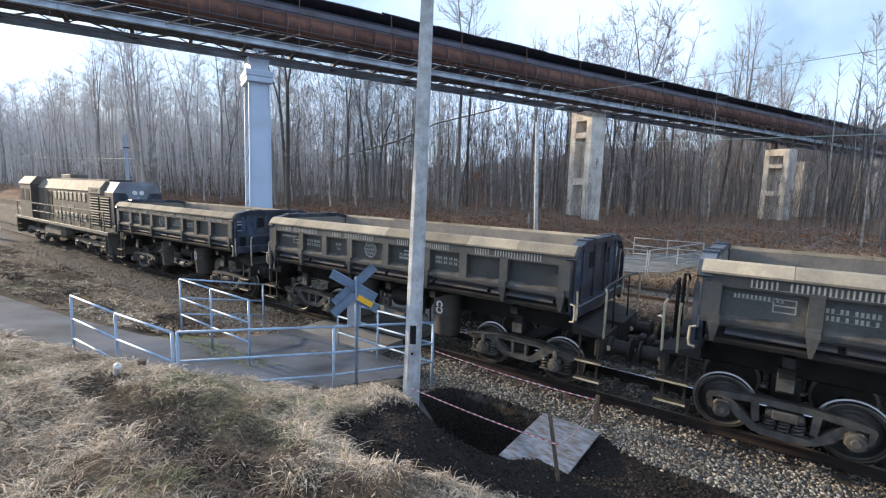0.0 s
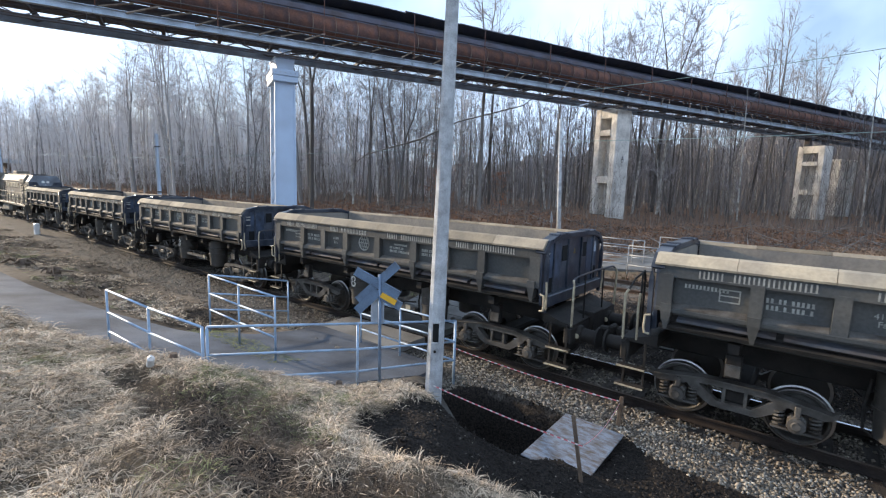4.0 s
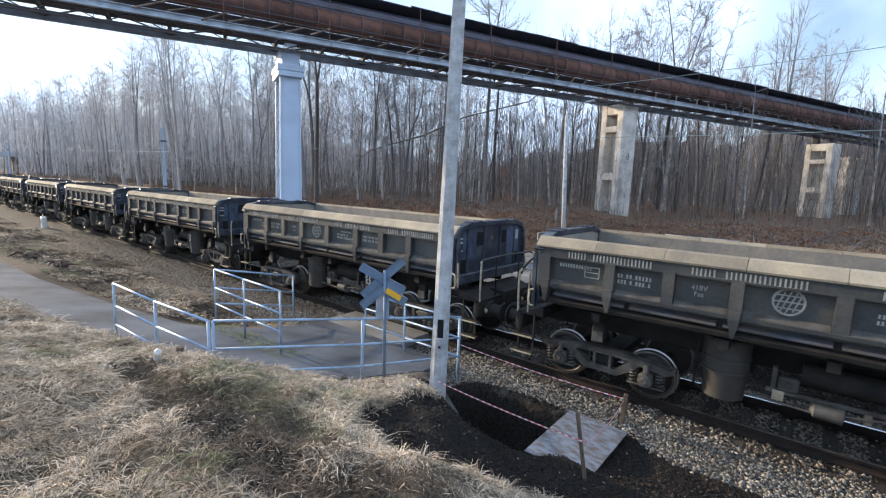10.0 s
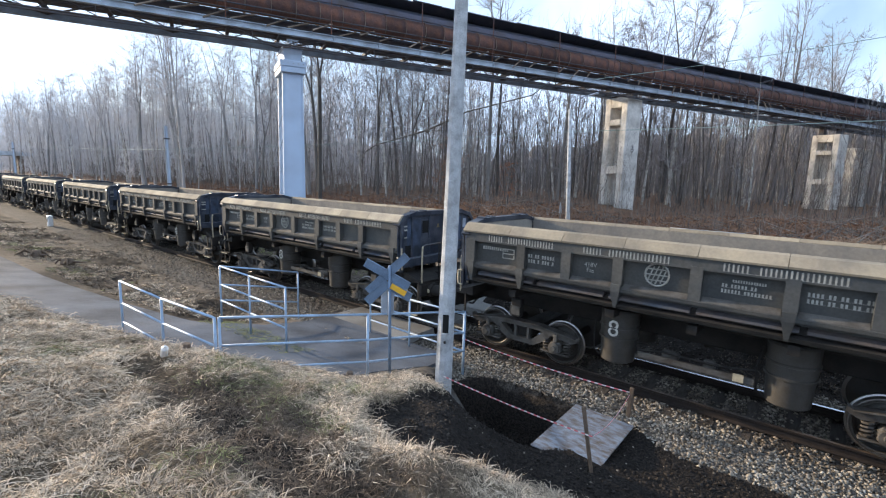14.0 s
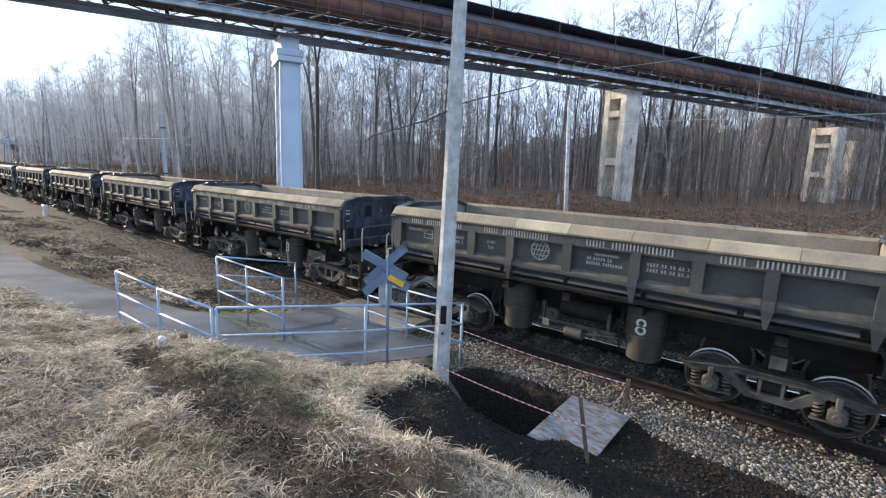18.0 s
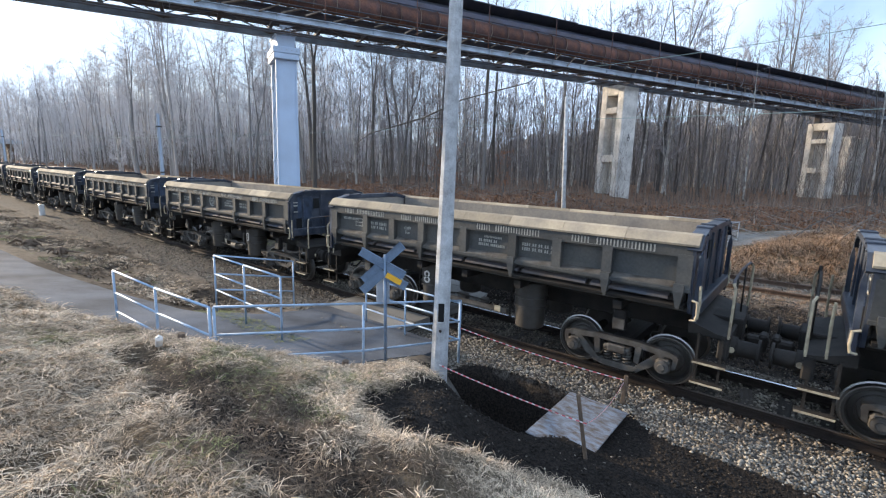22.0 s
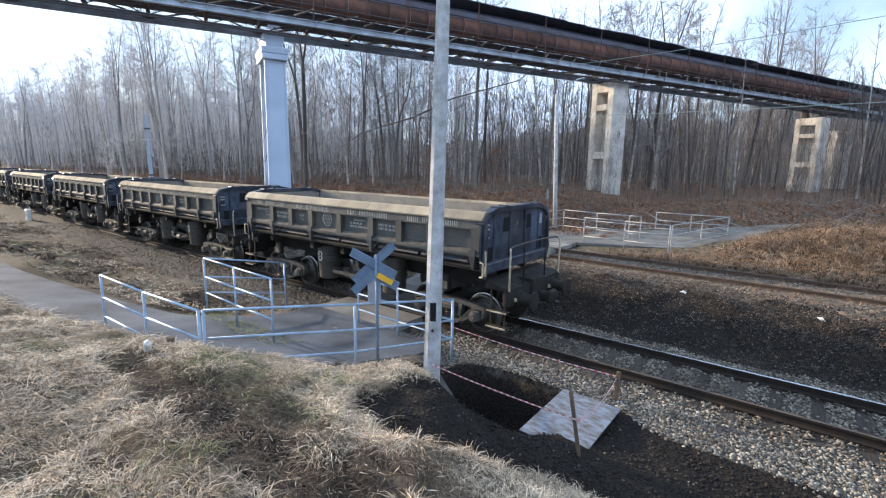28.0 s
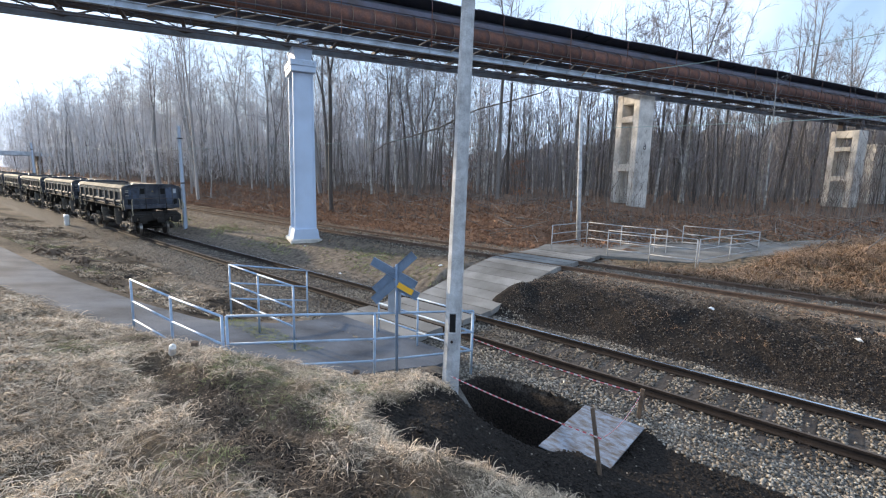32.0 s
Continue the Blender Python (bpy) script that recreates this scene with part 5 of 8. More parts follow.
def build_wagon(cast, turned):
    w = thing("dump_wagon", pose(0, 0, 0), "dusty black side-tipping ore wagon with white lettering", "railway wagon", "wagons of the train")
    # tipping body
    body = part("body", Geo().box((0, 0, 1.72), (9.5, 2.7, 0.14), bevel=0.02), M_WAGON, w, "open tipping body")
    for s in (-1, 1):
        Y = s * 1.60

        def pr(poly, x0, x1, name, m, label="", parent=body):
            return part(name, Geo().prism([(s * a, b) for a, b in poly], lambda u, v, t: (t, u, v), x0, x1), m, parent, label)

        pr([(1.44, 1.98), (1.49, 1.98), (1.49, 2.80), (1.44, 2.80)], -4.72, 4.72, "side_wall", M_WAGON, "recessed side sheet")
        # dusty sloping coping
        cuts = np.linspace(-HALF, HALF, 9)
        for c0, c1 in zip(cuts, cuts[1:]):
            pr([(1.50, 2.845), (1.645, 2.85), (1.655, 2.885), (1.52, 3.035), (1.43, 3.06), (1.40, 2.99), (1.46, 2.93), (1.46, 2.845)], c0 + 0.004, c1 - 0.004, "coping", M_DUST, "dust-covered sloping top edge")
        pr([(1.38, 2.0), (1.435, 2.0), (1.435, 2.98), (1.37, 2.98)], -4.7, 4.7, "inner_lining", M_LINING, "dusty grey inner lining")
        pr([(1.45, 2.655), (1.61, 2.655), (1.61, 2.847), (1.45, 2.847)], -4.8, 4.8, "upper_rail", M_WAGON)
        pr([(1.45, 2.05), (1.63, 2.05), (1.635, 2.11), (1.50, 2.185), (1.45, 2.185)], -4.8, 4.8, "lower_rail", M_WAGON, "ledge with pale dust along it")
        pr([(1.30, 1.72), (1.60, 1.745), (1.615, 1.80), (1.46, 1.835), (1.42, 2.05), (1.36, 2.05)], -4.72, 4.72, "bottom_sill", M_UNDER)
        for q in range(6):
            xa = -4.5 + 1.5 * q
            pr([(1.44, 1.985), (1.56, 1.93), (1.575, 1.885), (1.44, 1.885)], xa + 0.05, xa + 1.45, "sill_ledge", M_STEEL_DARK, "worn dusty ledge below the side")
        if s < 0:
            for xa, xb in PANELS:
                pr([(1.495, 2.192), (1.622, 2.120), (1.622, 2.126), (1.495, 2.200)], xa + 0.01, xb - 0.01, "panel_ledge", M_BOGIE, "dusty ledge at the foot of the panel")
        # upright ribs between the panels
        edges = [(-4.79, -4.55)] + [(a[1], b[0]) for a, b in zip(PANELS, PANELS[1:])] + [(4.55, 4.79)]
        for i, (x0, x1) in enumerate(edges):
            pr([(1.47, 2.10), (1.618, 2.10), (1.618, 2.70), (1.47, 2.70)], x0, x1, "rib", M_WAGON)
            if i in (0, 1, 3, 5, 7, 8):
                c = (x0 + x1) / 2 if 0 < i < 8 else (-4.62 if i == 0 else 4.62)
                foot = [(c - 0.085, s * 1.45, 2.19), (c + 0.085, s * 1.45, 2.19), (c + 0.085, s * 1.665, 2.19), (c - 0.085, s * 1.665, 2.19), (c - 0.085, s * 1.45, 2.05), (c + 0.085, s * 1.45, 2.05), (c + 0.085, s * 1.668, 2.05), (c - 0.085, s * 1.668, 2.05), (c - 0.025, s * 1.47, 1.76), (c + 0.025, s * 1.47, 1.76), (c + 0.025, s * 1.62, 1.74), (c - 0.025, s * 1.62, 1.74)]
                fs = [(0, 1, 2, 3), (11, 10, 9, 8)] + [(r + k, r + (k + 1) % 4, r + 4 + (k + 1) % 4, r + 4 + k) for r in (0, 4) for k in range(4)]
                part("rib_foot", Geo().add(foot, fs), M_WAGON, body)
    for e in (-1, 1):
        X = e * 4.80
        # end wall with chamfered shoulders
        poly = [(-1.52, 1.68), (1.52, 1.68), (1.60, 2.05), (1.62, 2.80), (1.42, 3.02), (0.95, 3.12), (-0.95, 3.12), (-1.42, 3.02), (-1.62, 2.80), (-1.60, 2.05)]
        part("end_wall", Geo().prism(poly, lambda u, v, t: (t, u, v), X - 0.03, X + 0.03), M_ENDBLUE, body, "blue-black end wall with openings")
        part("end_coping", Geo().prism([(1.65, 2.80), (1.44, 3.04), (0.96, 3.14), (-0.96, 3.14), (-1.44, 3.04), (-1.65, 2.80), (-1.58, 2.76), (-1.38, 2.95), (-0.93, 3.04), (0.93, 3.04), (1.38, 2.95), (1.58, 2.76)], lambda u, v, t: (t, u, v), X - 0.12, X + 0.10), M_ENDBLUE, body)
        part("end_lining", Geo().box((X - e * 0.06, 0, 2.42), (0.04, 2.72, 1.2), bevel=0.01), M_LINING, body, "dusty grey inner lining of the end")
        for y in (-1.1, -0.37, 0.37, 1.1):
            part("end_rib", Geo().box((X + e * 0.045, y, 2.3), (0.05, 0.07, 1.4), bevel=0.012), M_ENDBLUE, body)
        part("end_beam", Geo().box((X + e * 0.08, 0, 1.78), (0.16, 3.0, 0.24), bevel=0.02), M_ENDBLUE, body)
        for y in (-1.28, -1.0, -0.62, 0.62, 1.0, 1.28):
            part("cap_ridge", Geo().box((X - 0.01, y, 3.145 - 0.3 * max(0, abs(y) - 0.95)), (0.26, 0.09, 0.05), pose(0, 0, 0, (-14 if y > 0 else 14) if abs(y) > 0.96 else 0, 0, 0), bevel=0.015), M_ENDBLUE, body)
        part("data_plate", Geo().box((X + e * 0.036, 1.2, 2.72), (0.01, 0.22, 0.26)), M_GALV, body, "pale data plate")
        part("lettering", Geo().box((X + e * 0.034, -1.3, 2.75), (0.006, 0.3, 0.04)).box((X + e * 0.034, -1.3, 2.65), (0.006, 0.3, 0.04)).box((X + e * 0.034, -1.3, 2.45), (0.006, 0.3, 0.04)), M_WHITE, body, "small writing as pale bars")
        part("warning_mark", Geo().prism([(-0.07, 0), (0.07, 0), (0, 0.12)], lambda u, v, t: (t, u, v + 2.65), X + e * 0.03, X + e * 0.036), M_YELLOW_OLD, body, "small faded yellow triangle")
        for y0, y1 in ((-1.28, -0.74), (0.72, 1.34)):
            part("end_panel", Geo().box((X + e * 0.034, (y0 + y1) / 2, 2.42), (0.008, y1 - y0, 1.02), bevel=0.003), M_ENDPANEL, body, "lighter blue sheet on the end wall")
        # the wall is solid; black blocks paint the shade of its openings
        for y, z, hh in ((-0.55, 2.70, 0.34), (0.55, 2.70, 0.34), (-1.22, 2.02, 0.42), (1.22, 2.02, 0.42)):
            part("opening", Geo().box((X + e * 0.038, y, z), (0.016, 0.24, hh), bevel=0.004), M_BLACK, body, "black block standing for shade in an end wall opening")
        part("hinge_arm", Geo().prism([(-0.12, 1.55), (0.12, 1.55), (0.16, 2.6), (0.05, 2.8), (-0.10, 2.6)], lambda u, v, t: (X + e * (0.10 + u * 0.3), t, v), -1.58, -1.50), M_ENDBLUE, body)
        part("hinge_arm", Geo().prism([(-0.12, 1.55), (0.12, 1.55), (0.16, 2.6), (0.05, 2.8), (-0.10, 2.6)], lambda u, v, t: (X + e * (0.10 + u * 0.3), t, v), 1.50, 1.58), M_ENDBLUE, body)
        for s in (-1, 1):
            part("grab_handle", Geo().tube([(X + e * 0.05, s * 1.66, 1.95), (X + e * 0.14, s * 1.68, 1.93), (X + e * 0.15, s * 1.68, 1.72), (X + e * 0.13, s * 1.68, 1.62), (X + e * 0.05, s * 1.66, 1.60)], 0.022, 6), M_CREAM, body, "cream painted grab handle")
    # underframe
    uf = part("underframe", Geo().box((0, 0, 1.22), (11.0, 0.62, 0.42), bevel=0.02), M_UNDER, w, "grimy centre sill and underframe")
    for y in (-0.72, 0.72):
        part("load_floor_beam", Geo().box((0, y, 1.56), (9.4, 0.16, 0.18), bevel=0.01), M_UNDER, uf)
    for x in (-3.58, -1.42, 0.0, 1.42, 3.58):
        part("cross_bearer", Geo().prism([(-1.5, 1.5), (1.5, 1.5), (1.5, 1.66), (-1.5, 1.66)], lambda u, v, t: (t, u, v), x - 0.08, x + 0.08), M_UNDER, uf)
        for s in (-1, 1):
            if abs(x) > 3:
                part("side_bearing", Geo().box((x, s * 1.22, 1.22), (0.24, 0.16, 0.42), bevel=0.02), M_UNDER, uf)
                part("stake_plate", Geo().box((x, s * 1.31, 1.16), (0.22, 0.03, 0.2)), M_BOGIE, uf)
    # tipping cylinders with a stepped sleeve
    for s in (-1, 1):
        for k in (-1, 1):
            g = Geo()
            c = Vector((k * 1.42, s * 0.82, 0))
            g.lathe([(0.45, 0.24), (0.50, 0.325), (0.955, 0.35), (0.965, 0.385), (1.0, 0.385), (1.01, 0.362), (1.19, 0.366), (1.2, 0.386), (1.23, 0.386), (1.24, 0.368), (1.52, 0.374), (1.56, 0.34)], c)
            cy = part("tipping_cylinder", g, M_WHEEL, w, "dull grey-brown tipping cylinder")
            if s < 0 and (k < 0) == turned:
                part("number_mark", letters("8", 0.46, M_MARK, "number_mark"), M_MARK, cy, "white painted figure eight", at=Matrix.Translation(c + Vector((0, s * 0.378, 1.19))) @ pose(0, 0, 0, 90, 0, 0 if s < 0 else 180))
            part("air_hose", Geo().tube([c + Vector((-0.42, s * 0.1, 1.4)), c + Vector((-0.47, s * 0.12, 1.0)), c + Vector((-0.45, s * 0.12, 0.62)), c + Vector((-0.33, s * 0.1, 0.52))], 0.022, 6), M_UNDER, cy)
    # air tanks and brake gear between the cylinders
    for s in (-1, 1):
        if turned == (s < 0):
            tray = part("cable_tray", Geo().box((0, s * 0.98, 0.74), (1.9, 0.24, 0.06), bevel=0.01).box((0, s * 1.1, 0.79), (1.9, 0.02, 0.10)), M_BOGIE, w, "low tray with brake pipes")
            part("data_plate", Geo().box((0.72, s * 1.12, 0.8), (0.16, 0.012, 0.14)), M_CREAM, tray, "pale square plate")
            for xx, ww in ((-0.4, 0.3), (0.25, 0.2)):
                part("valve", Geo().box((xx, s * 0.95, 0.86), (ww, 0.16, 0.16), bevel=0.03), M_BOGIE, tray)
            part("brake_pipe", Geo().tube([(-0.95, s * 1.06, 0.86), (-0.5, s * 1.07, 0.93), (0.4, s * 1.07, 0.91), (0.95, s * 1.06, 0.98)], 0.022, 6), M_UNDER, tray)
            continue
        part("air_tank", Geo().cyl((-0.35, s * 0.75, 1.16), (0.75, s * 0.75, 1.16), 0.2, n=18), M_UNDER, w, "cylindrical air tank")
        gear = part("brake_gear", Geo().box((0.05, s * 1.0, 0.86), (1.7, 0.06, 0.07), bevel=0.01).box((-0.7, s * 0.97, 1.05), (0.06, 0.1, 0.42)).box((0.75, s * 0.97, 1.05), (0.06, 0.1, 0.42)), M_BOGIE, w, "rods, valves and brackets of the brake")
        part("brake_cylinder", Geo().lathe([(-0.2, 0.06), (-0.14, 0.13), (0.16, 0.14), (0.22, 0.14), (0.24, 0.05), (0.4, 0.04)], (0, s * 0.97, 0.70), "x", 16), M_BOGIE, gear, "round brake cylinder")
        part("valve", Geo().box((0.5, s * 0.98, 0.76), (0.1, 0.1, 0.2), bevel=0.02), M_BRACE, gear)
        part("distributor", Geo().box((-0.5, s * 0.98, 1.0), (0.28, 0.16, 0.24), bevel=0.03).cyl((-0.5, s * 1.05, 1.0), (-0.5, s * 1.1, 1.0), 0.06, n=10), M_BOGIE, gear)
        part("brake_rod", Geo().tube([(-0.95, s * 1.05, 0.7), (-0.2, s * 1.05, 0.66), (0.7, s * 1.05, 0.8), (0.98, s * 1.05, 0.82)], 0.02, 6), M_BOGIE, gear)
        part("data_plate", Geo().box((-0.62, s * 1.04, 0.8), (0.16, 0.012, 0.16)), M_CREAM, gear, "pale square plate")
    for x in (-3.53, 3.53):
        bogie(w, x, cast)
    # end platforms, steps, handrails, couplers
    for e in (-1, 1):
        part("platform", Geo().prism([(4.78, 1.28), (5.42, 1.28), (5.42, 1.33), (5.2, 1.36), (4.78, 1.50)], lambda u, v, t: (e * u, t, v), -1.3, 1.3), M_UNDER, w, "sooty sloping end platform")
        part("head_stock", Geo().box((e * 5.34, 0, 1.10), (0.16, 2.65, 0.34), bevel=0.02), M_UNDER, w, "end beam of the underframe")
        for y in (-0.87, 0.87):
            bf = part("buffer", Geo().lathe([(5.36, 0.2), (5.50, 0.19), (5.51, 0.15), (5.80, 0.14), (5.805, 0.225), (5.845, 0.22), (5.86, 0.1)], (0, y, 1.06), "x", 20, e), M_UNDER, w, "round steel buffer")
            part("paint_dot", Geo().lathe([(0, 0.055), (0.012, 0.05)], (e * 5.44, y, 1.06 + 0.0), "y", 10, -1), M_CREAM, bf, at=Matrix.Translation((0, -0.19, 0)))
        cp = part("coupler", Geo().box((e * 5.72, 0, 1.0), (0.36, 0.22, 0.2), bevel=0.04).box((e * 5.82, 0.05, 1.0), (0.14, 0.34, 0.32), bevel=0.04), M_UNDER, w, "knuckle coupler")
        part("brake_hose", Geo().tube([(e * 5.6, 0.3, 0.95), (e * 5.72, 0.3, 0.75), (e * 5.82, 0.2, 0.6), (e * 5.88, 0.1, 0.62)], 0.03, 6), M_UNDER, cp)
        for s in (-1, 1):
            for zz, yy in ((0.82, 1.36), (0.46, 1.38)):
                st = part("step", Geo().box((e * 5.18, s * yy, zz), (0.51, 0.16, 0.03)), M_UNDER, w, "hanging footstep with a worn pale edge")
                part("step_edge", Geo().box((e * 5.18, s * (yy + 0.087), zz), (0.51, 0.012, 0.034)), M_CREAM, st)
            for xx in (4.97, 5.33):
                part("step_bracket", Geo().box((e * xx, s * 1.32, 0.88), (0.04, 0.03, 0.88)), M_UNDER, w)
        # one side carries the cream grab rail, the other black ladder rails
        for s in (-1, 1):
            part("handrail", Geo().tube([(e * 5.40, s * 1.28, 1.30), (e * 5.41, s * 1.30, 1.9), (e * 5.41, s * 1.29, 2.18), (e * 5.37, s * 1.24, 2.26)], 0.024, 8), M_CREAM, w, "cream painted handrail")
            if e < 0:
                part("handrail", Geo().tube([(e * 5.37, s * 1.24, 2.25), (e * 5.36, s * 0.9, 2.42), (e * 5.36, s * 0.3, 2.5), (e * 5.36, s * 0.22, 2.3), (e * 5.36, s * 0.22, 1.33)], 0.022, 6), M_UNDER, w, "black handrail of the platform")
                part("handrail", Geo().tube([(e * 5.36, s * 0.42, 1.33), (e * 5.36, s * 0.42, 2.46)], 0.02, 6), M_UNDER, w)
            else:
                part("handrail", Geo().tube([(e * 5.37, s * 1.24, 2.25), (e * 5.36, s * 1.1, 2.29), (e * 5.34, 0.0, 2.31)], 0.024, 6), M_STEEL_DARK, w, "dark crossbar of the platform rail")
                part("handrail", Geo().tube([(e * 5.36, s * 0.55, 1.33), (e * 5.35, s * 0.55, 2.3)], 0.018, 6), M_UNDER, w)
            part("handrail", Geo().tube([(e * 5.15, s * 1.29, 1.33), (e * 5.16, s * 1.30, 1.9), (e * 5.15, s * 1.29, 2.22)] if e < 0 else [(e * 4.94, s * 1.56, 1.62), (e * 4.96, s * 1.6, 1.9), (e * 4.94, s * 1.58, 2.2)], 0.022, 6), M_CREAM, w, "cream painted handrail")
    # lettering: brand words and numbers as plain bars
    for s in (-1,):
        def put(geo, x, z, y=1.613, label="", m=M_WHITE, name="lettering"):
            at = Matrix.Translation((x, s * y, z)) @ pose(0, 0, 0, 0, 0, 0 if s < 0 else 180)
            return part(name, geo, m, body, label, at=at)
        for x in (-3.38, -1.19, 1.17, 3.42):
            put(bars(["AAAAAA", "AAAAAAAAAAAAAAAAA"], 0.128, ratio=0.19, pitch=0.31, gap=0.55), x, 2.752, label="row of pale letter bars")
        put(bars(["AAAAAAAAAAAA"], 0.07), -4.05, 2.52, 1.496, label="pale frame of small writing")
        put(Geo().box((0.14, 0, 0), (0.02, 0.004, 0.2)).box((-0.14, 0, 0), (0.02, 0.004, 0.2)).box((0, 0, 0.1), (0.3, 0.004, 0.02)).box((0, 0, -0.1), (0.3, 0.004, 0.02)).box((0, 0, 0), (0.3, 0.004, 0.02)), -3.72, 2.44, 1.496, label="pale frame of small writing")
        put(bars(["AA", "AA", "AAAAA"], 0.075), -2.92, 2.47, 1.496, label="number as pale bars")
        put(bars(["AAA", "A", "AAA", "A"], 0.075), -2.92, 2.36, 1.496, label="number as pale bars")
        for txt, zz in (("418V", 2.46), ("Fas", 2.35)):
            me = letters(txt, 0.12, M_WHITE)
            at = Matrix.Translation((-1.86, s * 1.498, zz)) @ pose(0, 0, 0, 90, 0, 0 if s < 0 else 180)
            part("lettering", me, M_WHITE, body, "small white type mark", at=at)
        # globe badge
        g = Geo()
        ring = [(math.cos(a) * 0.2, 0, math.sin(a) * 0.2) for a in np.linspace(0, 6.2832, 25)]
        g.tube(ring, 0.018, 4)
        for k in (-0.1, 0.0, 0.1):
            hw = math.sqrt(0.04 - k * k)
            g.box((0, 0, k), (2 * hw, 0.004, 0.022))
        for k in (-0.11, -0.035, 0.04, 0.115):
            hw = math.sqrt(0.04 - k * k) * 0.95
            g.box((k, 0, 0), (0.022, 0.004, 2 * hw), pose(0, 0, 0, 0, 20, 0))
        put(g, -0.64, 2.45, 1.498, label="round pale badge with crossing lines", name="badge")
        put(bars(["AAAAAAAAAAAAA"], 0.045), 0.75, 2.53, 1.496, label="small writing as pale bars")
        put(bars(["AA", "AAAAA", "AA"], 0.06), 0.62, 2.44, 1.496, label="small writing as pale bars")
        put(bars(["AAAAAA", "AAAAAAAA"], 0.06), 0.72, 2.35, 1.496, label="small writing as pale bars")
        put(bars(["AAAA", "AA", "AA", "AA", "AAA"], 0.065), 1.9, 2.48, 1.496, label="small writing as pale bars")
        put(bars(["AAAA", "AA", "AA", "AA", "AAA"], 0.065), 1.9, 2.38, 1.496, label="small writing as pale bars")
    for x in (-3.53, 3.53):
        for dx in (-0.875, 0.875):
            wheelset(w, x + dx)
    return w


TRAIN_Y = 0.7525
CAST, TURNED = (0, 2, 6, 13, 14, 15, 16), (2, 3, 8, 9, 13, 16)     # wagons on cast bogies, and wagons showing their other side
made, wagons = {}, []
for i in range(WAGONS):
    k = (i in CAST, i in TURNED)
    at = pose(-19.716 + i * WAGON_L, TRAIN_Y, 0)
    if k not in made:
        made[k] = w = build_wagon(*k)
        w.matrix_basis = at
    else:
        w = copy_thing(made[k], at)
    tagged(w, "dusty black side-tipping ore wagon on %s bogies%s" % ("cast three-piece" if k[0] else "fish-bellied", ", closing the train" if i == WAGONS - 1 else ""))
    wagons.append(w)


